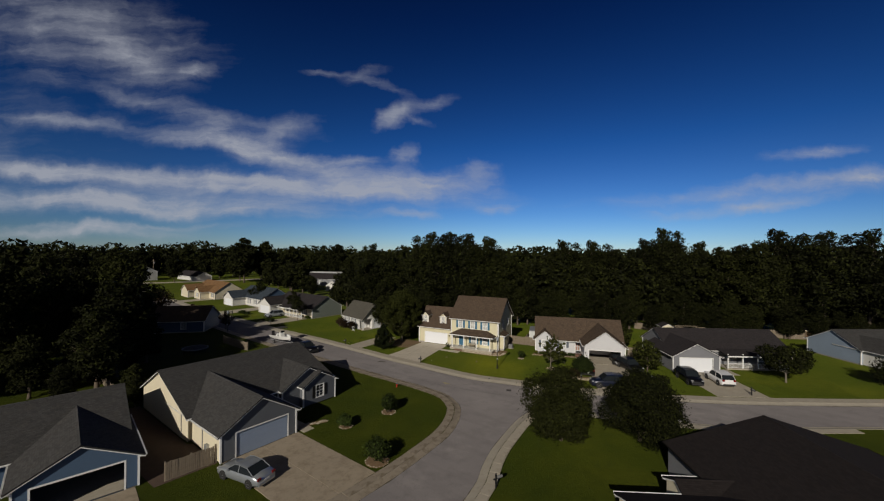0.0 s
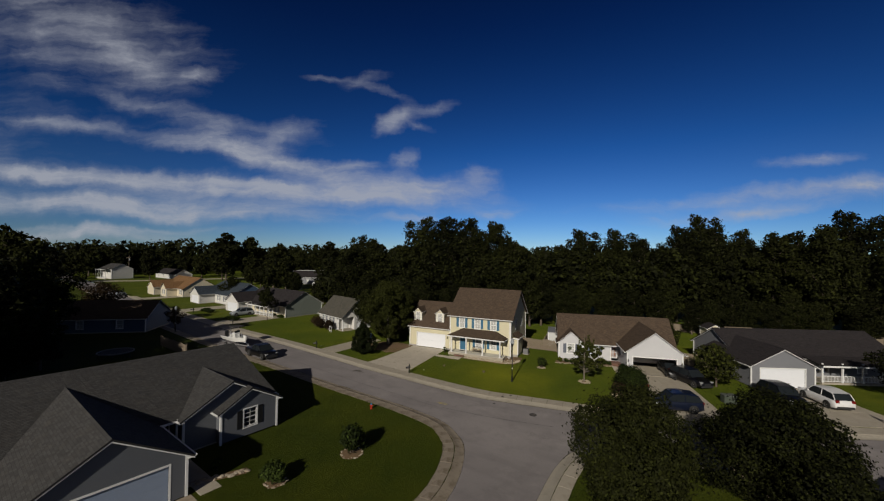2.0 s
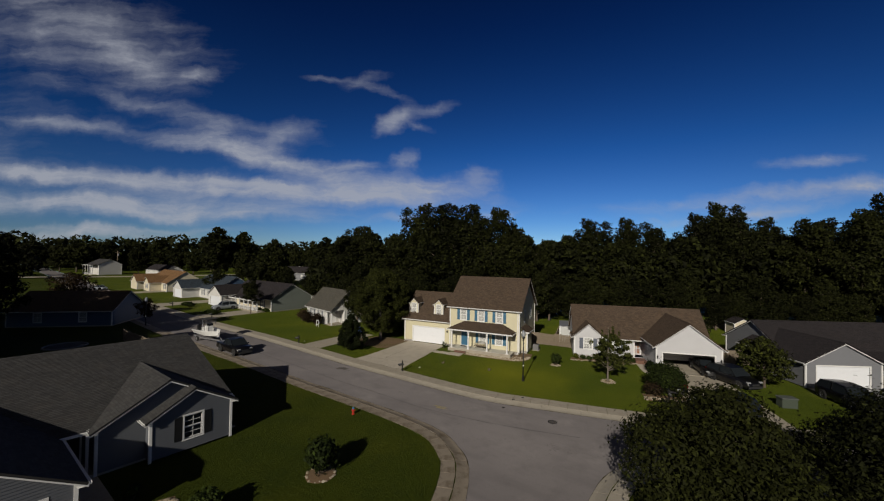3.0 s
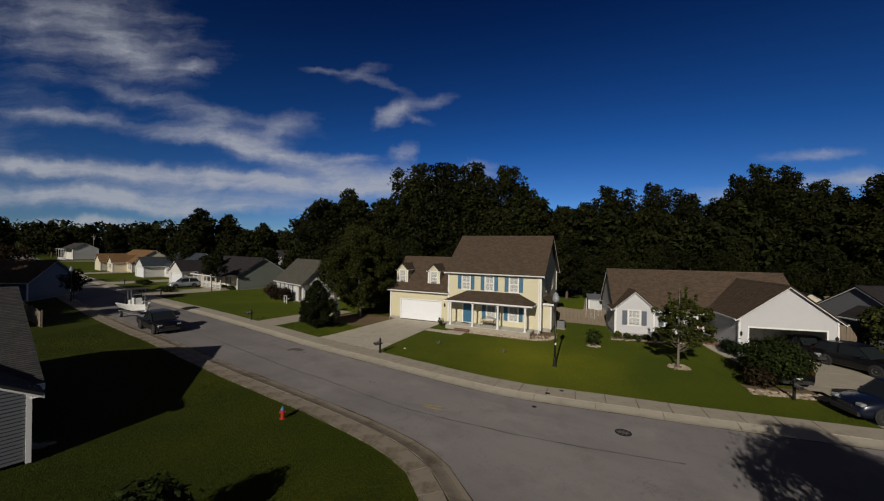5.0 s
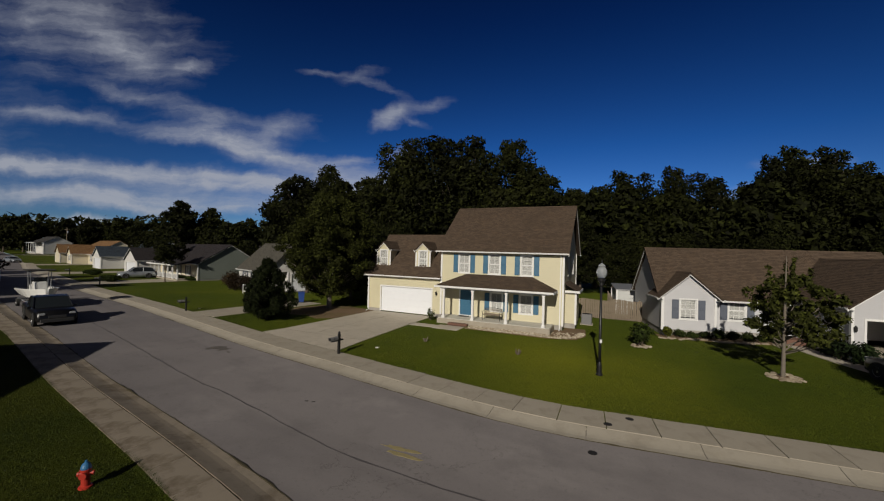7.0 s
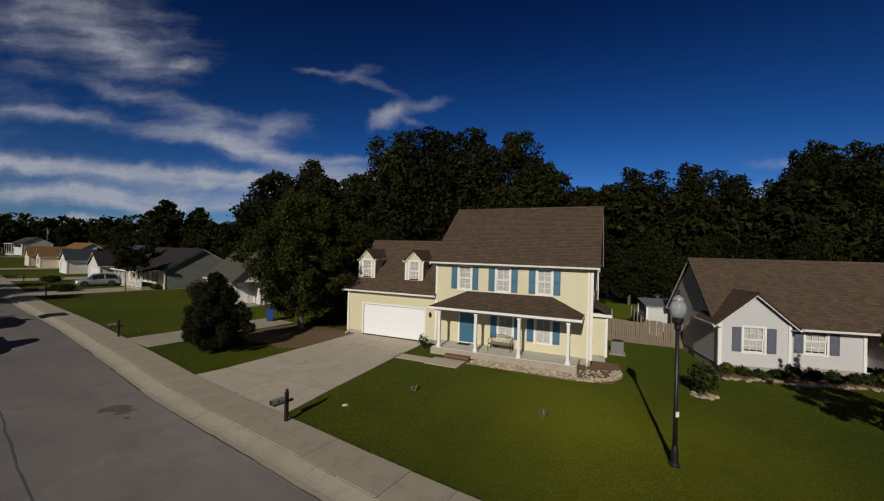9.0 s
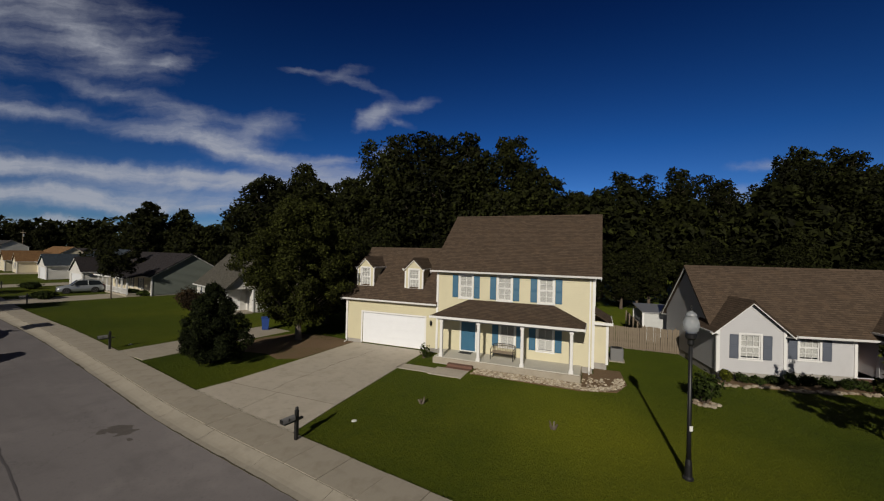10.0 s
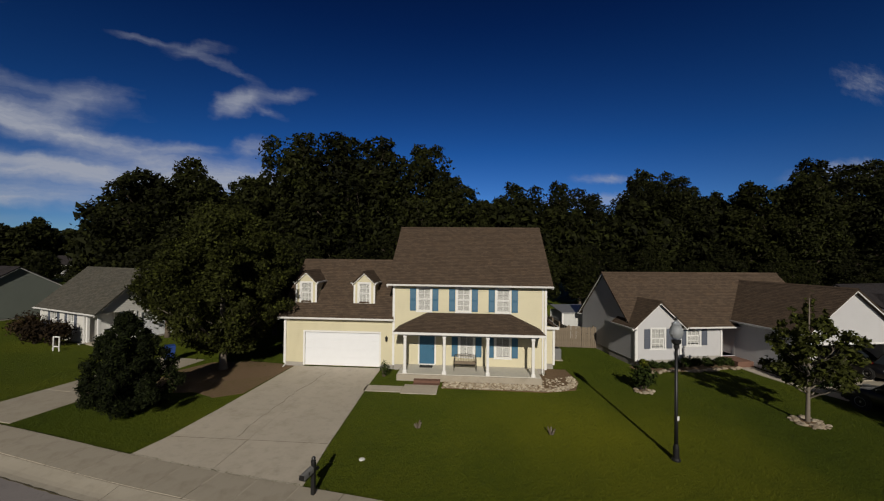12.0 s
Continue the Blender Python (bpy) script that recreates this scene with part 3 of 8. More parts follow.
# the ground: one sheet to the horizon, cut out where the streets lie
hole = offset_line(far, .36) + offset_line(right, .36) + offset_line(near, .36)
n_r = len(hole)
verts = [Vector(p) for p in hole] + [Vector((2600 * math.cos(a * 0.2618) - 20, 2600 * math.sin(a * 0.2618) + 80)) for a in range(24)]
rng = random.Random(3)
for gx in range(-22, 23):
    for gy in range(-10, 30):
        q = (gx * 9 + rng.uniform(-2, 2), gy * 9 + rng.uniform(-2, 2))
        if not inside(hole, *q) and min((q[0] - p[0]) ** 2 + (q[1] - p[1]) ** 2 for p in hole) > 4:
            verts.append(Vector(q))
edges = [(i, (i + 1) % n_r) for i in range(n_r)]
cv, ce, cf = delaunay_2d_cdt(verts, edges, [], 0, 1e-4)[:3]
g = Mesh()
g.v = [(p.x, p.y, LAWN_Z) for p in cv]
for f in cf:
    cx, cy = sum(cv[i].x for i in f) / 3, sum(cv[i].y for i in f) / 3
    if not inside(hole, cx, cy):
        g.f.append(tuple(f))
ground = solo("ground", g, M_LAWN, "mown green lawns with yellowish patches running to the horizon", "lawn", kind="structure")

g = Mesh()
cv, ce, cf = delaunay_2d_cdt([Vector(p) for p in road_ring], edges, [], 0, 1e-4)[:3]
g.v = [(p.x, p.y, ROAD_Z) for p in cv]
for f in cf:
    if inside(road_ring, sum(cv[i].x for i in f) / 3, sum(cv[i].y for i in f) / 3):
        g.f.append(tuple(f))
road = solo("road", g, M_ASPHALT, "worn pale grey asphalt street with cracks and stains", "road", kind="structure")


def walker(pts):
    """A function that gives the place and the left normal at a length along the line, and the whole length."""
    acc = [0.0]
    for p, q in zip(pts, pts[1:]):
        acc.append(acc[-1] + math.dist(p, q))

    def at(s):
        for i in range(len(acc) - 1):
            if acc[i + 1] >= s:
                f = (s - acc[i]) / max(1e-6, acc[i + 1] - acc[i])
                p, q = Vector(pts[i]), Vector(pts[i + 1])
                p0, q0 = Vector(pts[max(0, i - 1)]), Vector(pts[min(len(pts) - 1, i + 2)])
                d = ((q - p0).normalized().lerp((q0 - p).normalized(), f)).normalized()
                return p.lerp(q, f), Vector((-d.y, d.x))
        d = (Vector(pts[-1]) - Vector(pts[-2])).normalized()
        return Vector(pts[-1]), Vector((-d.y, d.x))
    return at, acc[-1]


def kerb(line, a, b, name, label, x_lo, x_hi, mat=None):
    """A rolled concrete kerb and gutter along the asphalt's edge, in cast lengths between x_lo and x_hi."""
    prof = [(-0.30, ROAD_Z + 0.004), (-0.10, ROAD_Z + 0.010), (0.04, -0.058), (0.18, -0.026), (0.32, 0.010), (0.42, WALK_Z), (0.42, -0.25), (-0.30, -0.25)]
    t = thing(name, Matrix.Identity(4), label, "kerb", kind="structure")
    at, total = walker(line[a:b])
    r = random.Random(len(line))
    s, rest, weeds = 0.0, Mesh(), Mesh()
    while s < total - .5:
        L = min(3.05, total - s)
        p, _ = at(s)
        near_by = x_lo < p.x < x_hi and p.y < 130
        stops = [s + .008 + (L - .016) * j / 4 for j in range(5)] if near_by else [s, s + L]
        rings = []
        dz = r.uniform(-.004, .004)
        for q in stops:
            c, n = at(q)
            rings.append([(c.x + n.x * d, c.y + n.y * d, z + (dz if z > -.2 else 0)) for d, z in prof])
        if near_by:
            ob = part("kerb_length", Mesh().loft(rings), mat or M_KERB, t)
        else:
            rest.loft(rings)
        s += L
    tagged(part("far_kerb", rest, M_KERB, t), kind="stuff")
    # weedy joint between the gutter and the asphalt
    s, rings = 1.0, []
    while s < total - 1:
        c, n = at(s)
        if c.y < 150 and c.x < 90:
            w = .004 + (.008 + .040 * r.random() ** 3) * max(0, .35 + math.sin(s * .37) * math.sin(s * 1.13 + 2))
            o = -.315 + r.uniform(-.012, .012)
            rings.append([(c.x + n.x * d, c.y + n.y * d, z) for d, z in ((o - w, ROAD_Z - .02), (o - w * .6, ROAD_Z + .010 + w * .35), (o + w * .6, ROAD_Z + .012 + w * .35), (o + w, ROAD_Z - .02))])
        s += .3
    part("joint", Mesh().loft(rings), M_JOINT, t, "dark weedy joint beside the asphalt")
    return t


kerb(far, 1, len(far) - 1, "kerb_far", "rolled concrete kerb and gutter along the street", -45, 60)
kerb(right, 1, len(right) - 1, "kerb_right", "rolled concrete kerb and gutter round the corner", -10, 60)
kerb(near, 1, len(near) - 1, "kerb_near", "rolled concrete kerb and gutter round the corner lawn", -45, 40, M_DIRTYCONC)

# a tar seam along the street, with a few stains and worn marks
SEAM = smooth_line([(-40, 83.2), (-28, 73.9), (-16, 64.6), (-8.6, 58.75), (-6.2, 57.1), (-3.2, 54.8), (-1.1, 53.2), (1.0, 52.0), (2.9, 51.1), (4.1, 50.5), (7.5, 49.2), (11, 48.1)], .7)
at, total = walker(SEAM)
srng, rings = random.Random(4), []
for i in range(int(total / .4)):
    c, n = at(i * .4)
    w, o = .015 + .022 * srng.random() ** 2, .012 * math.sin(i * .9) + srng.uniform(-.015, .015)
    rings.append([(c.x + n.x * d, c.y + n.y * d, z) for d, z in ((o - w, ROAD_Z - .02), (o - w, ROAD_Z + .004), (o + w, ROAD_Z + .004), (o + w, ROAD_Z - .02))])
part("tar_seam", Mesh().loft(rings), M_TAR, road, "dark irregular tar seam")


def stain(x, y, rad, material, seed, label, squash=.6, turn=0, top=.004):
    r = random.Random(seed)
    pts = [(rad * r.uniform(.5, 1.1) * math.cos(6.2832 * j / 13), rad * squash * r.uniform(.5, 1.1) * math.sin(6.2832 * j / 13)) for j in range(13)]
    ob = part("stain", Mesh().prism(pts, -.02, top), material, road, label)
    ob.matrix_basis = yaw(x, y, turn, ROAD_Z)


for i, (sx, sy, sr) in enumerate(((-9.9, 63.3, .55), (-9.5, 63.0, .42), (-10.3, 63.1, .34), (-9.0, 62.5, .16))):
    stain(sx, sy, sr, M_SCUFF, 41 + i, "brownish rough patch in the worn asphalt", .7, 50 * i, .002 + .001 * i)
stain(-2.95, 56.45, .09, M_IRON, 1, "small dark tar blot")
stain(-2.7, 56.38, .07, M_IRON, 2, "small dark tar blot")

for i, (sx, sy, sl) in enumerate(((.55, 53.35, .5), (.95, 53.2, .4), (.75, 53.0, .55))):
    stain(sx, sy, sl, M_YELLOWMARK, 20 + i, "faded yellow marking on the asphalt", .22, -25, .003 + .002 * i)

# ---- houses ----
LAP = 0.13


def wall_panel(ms, o, ux, L, z0, z1, gable=None, holes=(), lap=LAP, depth=0.15):
    """A wall of lapped boards from o along ux, its outside on the right-hand side. gable: (peak along, rise). holes: (u0, u1, z0, z1)."""
    o, ux = Vector(o), Vector(ux).normalized()
    nx = Vector((ux.y, -ux.x, 0))
    top = z1 + (gable[1] if gable else 0)

    def span(z):
        if z <= z1 or not gable:
            return 0.0, L
        k = min(1.0, (z - z1) / gable[1])
        return k * gable[0], L - k * (L - gable[0])

    def at(u, z, off):
        return o + ux * u + nx * off + Vector((0, 0, z))

    cols = sorted({u for h in holes for u in h[:2]})

    def skin(zs, off_of, flip):
        for za, zb in zip(zs, zs[1:]):
            if zb - za < 1e-4:
                continue
            mid = (za + zb) / 2
            (l0, h0), (l1, h1) = span(za), span(zb)
            us = [(l0, l1)] + [(u, u) for u in cols if max(l0, l1) + 1e-4 < u < min(h0, h1) - 1e-4] + [(h0, h1)]
            for (a, c), (b, d) in zip(us, us[1:]):
                um = (a + b + c + d) / 4
                if any(h[0] < um < h[1] and h[2] < mid < h[3] for h in holes):
                    continue
                q = [at(a, za, off_of(za, True)), at(b, za, off_of(za, True)), at(d, zb, off_of(zb, False)), at(c, zb, off_of(zb, False))]
                ms.face(q[::-1] if flip else q)
                if not flip and off_of(za, False) != off_of(za, True):
                    ms.face([at(a, za, off_of(za, False)), at(b, za, off_of(za, False)), q[1], q[0]])
    marks = {z0, z1, top} | {z for h in holes for z in h[2:]}
    courses = sorted(marks | {z0 + i * lap for i in range(int((top - z0) / lap) + 1)})

    def tilt(z, low):
        f = ((z - z0) / lap) % 1.0
        if not low and (f < 1e-3 or f > 0.999):
            f = 1.0
        return 0.026 * (1 - f if not (low and f > 0.999) else 1.0)
    skin([z for z in courses if z0 <= z <= top], tilt, False)
    skin(sorted(marks), lambda z, low: -depth, True)
    for a, b, c, d in holes:
        for p, q in (((a, c), (a, d)), ((a, d), (b, d)), ((b, d), (b, c)), ((b, c), (a, c))):
            ms.face([at(*p, tilt(p[1], True)), at(*p, -depth), at(*q, -depth), at(*q, tilt(q[1], True))])
    ms.weld()


def roof_plane(ms, a, b, c, d, thick=0.10, row=0.145):
    """A shingled roof plane; a, b along the eave, c, d above b and a. Its courses are stepped."""
    a, b, c, d = (Vector(p) for p in (a, b, c, d))
    nrm = (b - a).cross(d - a).normalized()
    if nrm.z < 0:
        nrm = -nrm
    up = ((c + d) / 2 - (a + b) / 2).length
    n = max(1, int(up / row))
    e = (b - a).normalized()
    for i in range(n):
        s, t = i / n, (i + 1) / n
        p, q, r, w = a.lerp(d, s), b.lerp(c, s), b.lerp(c, t), a.lerp(d, t)
        lift = nrm * 0.012
        uv = [((x - a).dot(e), y * row) for x, y in ((p, i), (q, i), (r, i + 1), (w, i + 1))]
        ms.face([p + lift, q + lift, r, w], uv)
        ms.face([p, q, q + lift, p + lift], [uv[0]] * 4)
    for quad in ((d, c, c - nrm * thick, d - nrm * thick), (a - nrm * thick, b - nrm * thick, b, a), (b - nrm * thick, c - nrm * thick, c, b), (d - nrm * thick, a - nrm * thick, a, d), (b - nrm * thick, a - nrm * thick, d - nrm * thick, c - nrm * thick)):
        ms.face(quad, [(0, 0)] * 4)


def board(ms, p, q, down, out, w=0.18, t=0.03):
    """A trim board from p to q, hanging w in direction down, t thick in direction out."""
    p, q, dn, ou = Vector(p), Vector(q), Vector(down).normalized() * w, Vector(out).normalized() * t
    ms.loft([[p, p + dn, p + dn + ou, p + ou], [q, q + dn, q + dn + ou, q + ou]])


def gable_roof(house, x0, x1, y0, y1, eave, rise, along, material, over=0.35, rake=0.30, name="roof", trim=True, ends=(True, True), slopes=(True, True), trim_m=None):
    """A gable roof over a rectangle; the ridge runs along 'x' or 'y'. eave: height of the wall's top."""
    ms, tr = Mesh(), Mesh()
    if along == "x":
        half = (y1 - y0) / 2
        k = rise / half
        f = lambda s, t, z: (s, t, z)
        s0, s1, t0, t1 = x0 - (rake if ends[0] else 0), x1 + (rake if ends[1] else 0), y0 - over, y1 + over
    else:
        half = (x1 - x0) / 2
        k = rise / half
        f = lambda s, t, z: (t, s, z)
        s0, s1, t0, t1 = y0 - (rake if ends[0] else 0), y1 + (rake if ends[1] else 0), x0 - over, x1 + over
    ze, zr, tm = eave - over * k + 0.10, eave + rise + 0.10, (t0 + t1) / 2
    if slopes[0]:
        roof_plane(ms, f(s0, t0, ze), f(s1, t0, ze), f(s1, tm, zr), f(s0, tm, zr))
    if slopes[1]:
        roof_plane(ms, f(s0, t1, ze), f(s1, t1, ze), f(s1, tm, zr), f(s0, tm, zr))
    # ridge cap
    cap = [f(0, tm - .14, zr - .14 * k + .03), f(0, tm, zr + .035), f(0, tm + .14, zr - .14 * k + .03)]
    i = 0 if along == "x" else 1
    rings = [[tuple(s if j == i else c for j, c in enumerate(p)) for p in cap] for s in (s0, s1)]
    for a in range(2):
        ms.face([rings[0][a], rings[1][a], rings[1][a + 1], rings[0][a + 1]], [(0, 0), (3, 0), (3, .1), (0, .1)])
    roof = part(name, ms, material, house)
    if trim:
        sl = Vector(f(0, tm - t0, zr - ze)).normalized()
        for e, s, sg in ((ends[0], s0, -1), (ends[1], s1, 1)):
            if e:
                for t in (t0, t1):
                    board(tr, f(s - sg * .05, t, ze - .03), f(s - sg * .05, tm, zr - .03), (0, 0, -1), f(sg, 0, 0), 0.16, 0.035)
        for on, t, sg in ((slopes[0], t0, -1), (slopes[1], t1, 1)):
            if on:
                p, q = Vector(f(s0, t, ze)), Vector(f(s1, t, ze))
                o = Vector(f(0, sg, 0))
                ring = [(0, 0), (0, -.10), (.08, -.10), (.105, -.01), (.092, -.01), (.07, -.088), (.012, -.088), (.012, 0)]
                tr.loft([[pt + o * a + Vector((0, 0, b + .02)) for a, b in ring] for pt in (p, q)])
        # soffits
        for t, sg in ((t0, 1), (t1, -1)):
            p, q = Vector(f(s0, t, ze - .11)), Vector(f(s1, t, ze - .11))
            o = Vector(f(0, sg * over, 0))
            tr.face([p, q, q + o, p + o])
        part(name + "_trim", tr, trim_m or M_TRIM, house, "dark gutters and rake boards" if trim_m else "white gutters and rake boards")
    return roof


def frame_m(o, ux):
    """Window space on a wall: x along the wall, y inward, z up, from o."""
    ux = Vector(ux).normalized()
    return Matrix(((ux.x, -ux.y, 0, o[0]), (ux.y, ux.x, 0, o[1]), (0, 0, 1, o[2]), (0, 0, 0, 1)))


def window(house, m, w, h, shutters=None, sw=0.42, grid=(2, 2), name="window", blind=1.0, casing=0.09):
    """A sash window, its bottom middle at m: frame, two sashes, panes, blind and shutters."""
    fr = Mesh()
    c = casing
    for b in ((-w / 2 - c, -w / 2, 0, h), (w / 2, w / 2 + c, 0, h), (-w / 2 - c, w / 2 + c, h, h + c), (-w / 2 - c - .03, w / 2 + c + .03, -c, 0)):
        fr.box(b[0], b[1], -0.04, 0.02, b[2], b[3], m)
    win = part(name, fr, M_TRIM, house)
    for z0, y in ((0.0, 0.05), (h / 2, 0.02)):
        fr = Mesh()
        r, hh = 0.05, h / 2
        for b in ((-w / 2, -w / 2 + r, z0, z0 + hh), (w / 2 - r, w / 2, z0, z0 + hh), (-w / 2 + r, w / 2 - r, z0, z0 + r), (-w / 2 + r, w / 2 - r, z0 + hh - r, z0 + hh)):
            fr.box(b[0], b[1], y, y + 0.035, b[2], b[3], m)
        for i in range(1, grid[0]):
            x = -w / 2 + w * i / grid[0]
            fr.box(x - .012, x + .012, y + .004, y + .026, z0 + r, z0 + hh - r, m)
        for i in range(1, grid[1]):
            z = z0 + hh * i / grid[1]
            fr.box(-w / 2 + r, w / 2 - r, y + .004, y + .026, z - .012, z + .012, m)
        part("sash", fr, M_TRIM, win)
    for z0, y in ((0.0, 0.066), (h / 2, 0.036)):
        pane = part("pane", Mesh().box(-w / 2 + .04, w / 2 - .04, y, y + .006, z0 + .04, z0 + h / 2 - .04, m), M_GLASS, win)
        pane.visible_shadow = False
    if blind > 0:
        bl = Mesh()
        n = int(h * blind / 0.05)
        for i in range(n):
            z = h - 0.03 - i * 0.05
            bl.face([m @ Vector(p) for p in ((-w / 2 + .03, .085, z - .047), (w / 2 - .03, .085, z - .047), (w / 2 - .03, .10, z), (-w / 2 + .03, .10, z))])
        part("blind", bl, M_BLIND, win, "white slatted blind")
    if shutters:
        for sg in (-1, 1):
            sm = Mesh()
            x = sg * (w / 2 + c + .03 + sw / 2)
            for b in ((-sw / 2, -sw / 2 + .06, 0, h), (sw / 2 - .06, sw / 2, 0, h), (-sw / 2 + .06, sw / 2 - .06, 0, .08), (-sw / 2 + .06, sw / 2 - .06, h - .08, h), (-sw / 2 + .06, sw / 2 - .06, h / 2 - .04, h / 2 + .04)):
                sm.box(x + b[0], x + b[1], -0.05, -0.012, b[2], b[3], m)
            sm.box(x - sw / 2 + .05, x + sw / 2 - .05, -0.034, -0.014, .07, h - .07, m)
            for i in range(int(h / .075) - 2):
                z = .09 + i * .075
                if abs(z + .03 - h / 2) < .07:
                    continue
                sm.face([m @ Vector(p) for p in ((x - sw / 2 + .06, -.047, z), (x + sw / 2 - .06, -.047, z), (x + sw / 2 - .06, -.040, z + .073), (x - sw / 2 + .06, -.040, z + .073))])
            part("shutter", sm, shutters, house, "blue louvred shutter" if shutters is M_BLUE else "slate grey louvred shutter")
    return win


def garage_door(house, m, w, h, material, label=""):
    """A sectional door: sections with pressed panels, in a white frame."""
    fr = Mesh()
    for b in ((-w / 2 - .11, -w / 2, 0, h + .11), (w / 2, w / 2 + .11, 0, h + .11), (-w / 2, w / 2, h, h + .11)):
        fr.box(b[0], b[1], -0.035, 0.10, b[2], b[3], m)
    door = part("garage_door", fr, M_TRIM, house, label)
    for i in range(4):
        s = Mesh()
        z = i * h / 4
        s.box(-w / 2, w / 2, 0.06, 0.10, z + .002, z + h / 4 - .001, m, 0.004)
        for j in range(8):
            x = -w / 2 + w * (j + .12) / 8
            s.box(x, x + w * .76 / 8, 0.057, 0.062, z + h * .055, z + h * .195, m, 0.006)
        part("door_section", s, material, door)
    return door


def wall_lamp(house, m):
    ms = Mesh()
    ms.box(-.06, .06, -.03, 0, .05, .25, m, .01)
    ms.lathe([(.02, 0), (.07, .05), (.08, .24), (.095, .25), (.03, .33), (.01, .38)], 8, m @ Matrix.Translation((0, -.13, 0)))
    ms.tube([m @ Vector((0, -.02, .2)), m @ Vector((0, -.1, .32)), m @ Vector((0, -.13, .36))], .012, 6)
    return part("wall_lamp", ms, M_BLACK, house, "black lantern wall lamp")


def downspout(house, x, y, z1, side=(0, -1)):
    ms = Mesh()
    ms.box(x - .04, x + .04, y - .035, y + .035, 0.15, z1)
    ms.tube([(x, y, .2), (x, y, .1), (x + side[0] * .3, y + side[1] * .3, .05)], .04, 6)
    return part("downspout", ms, M_TRIM, house)


def corner_boards(house, pts, z0, z1):
    for x, y in pts:
        part("corner_board", Mesh().box(x - .07, x + .07, y - .07, y + .07, z0, z1), M_TRIM, house)


def shell(house, x0, x1, y0, y1, z0, z1, material, gable="", rise=0.0, holes=None, lap=LAP, name="wall", skip=""):
    """The four walls of a rectangular body. gable: 'x' when the ridge runs along x (gables left and right), 'y' for gables front and back."""
    holes = holes or {}
    ms = Mesh()
    gx = ((y1 - y0) / 2, rise) if gable == "x" else None
    gy = ((x1 - x0) / 2, rise) if gable == "y" else None
    for key, o, u, L, gb in (("f", (x0, y0, 0), (1, 0, 0), x1 - x0, gy), ("r", (x1, y0, 0), (0, 1, 0), y1 - y0, gx), ("b", (x1, y1, 0), (-1, 0, 0), x1 - x0, gy), ("l", (x0, y1, 0), (0, -1, 0), y1 - y0, gx)):
        if key not in skip:
            wall_panel(ms, o, u, L, z0, z1, gb, holes.get(key, ()), lap)
    return part(name, ms, material, house)


def foundation(house, rects, z=0.35):
    for x0, x1, y0, y1 in rects:
        part("foundation", Mesh().box(x0 + .02, x1 - .02, y0 + .02, y1 - .02, -0.3, z), M_FOUND, house, "grey block foundation")


def hole(xc, w, z0, h, off=0.0):
    return (xc - off - w / 2, xc - off + w / 2, z0, z0 + h)


def panel_door(house, m, w, h, material, label):
    fr = Mesh()
    for b in ((-w / 2 - .09, -w / 2, 0, h), (w / 2, w / 2 + .09, 0, h), (-w / 2 - .09, w / 2 + .09, h, h + .09)):
        fr.box(b[0], b[1], -0.035, 0.06, b[2], b[3], m)
    fr.box(-w / 2 - .05, w / 2 + .05, -.06, .08, -.03, 0.02, m)
    frame_ob = part("door_frame", fr, M_TRIM, house)
    d = Mesh().box(-w / 2, w / 2, .03, .075, .02, h, m)
    for z0, z1 in ((.15, .75), (.85, 1.45), (1.55, h - .12)):
        for x in (-w / 4, w / 4):
            d.box(x - w * .17, x + w * .17, .02, .032, z0, z1, m, .008)
    leaf = part("front_door", d, material, frame_ob, label)
    return leaf, Mesh().lathe([(.015, 0), (.015, .04), (.035, .05), (.035, .08), (.02, .09)], 10, m @ Matrix.Translation((w * .4, .03, .98)) @ Matrix.Rotation(radians(90), 4, "X"))


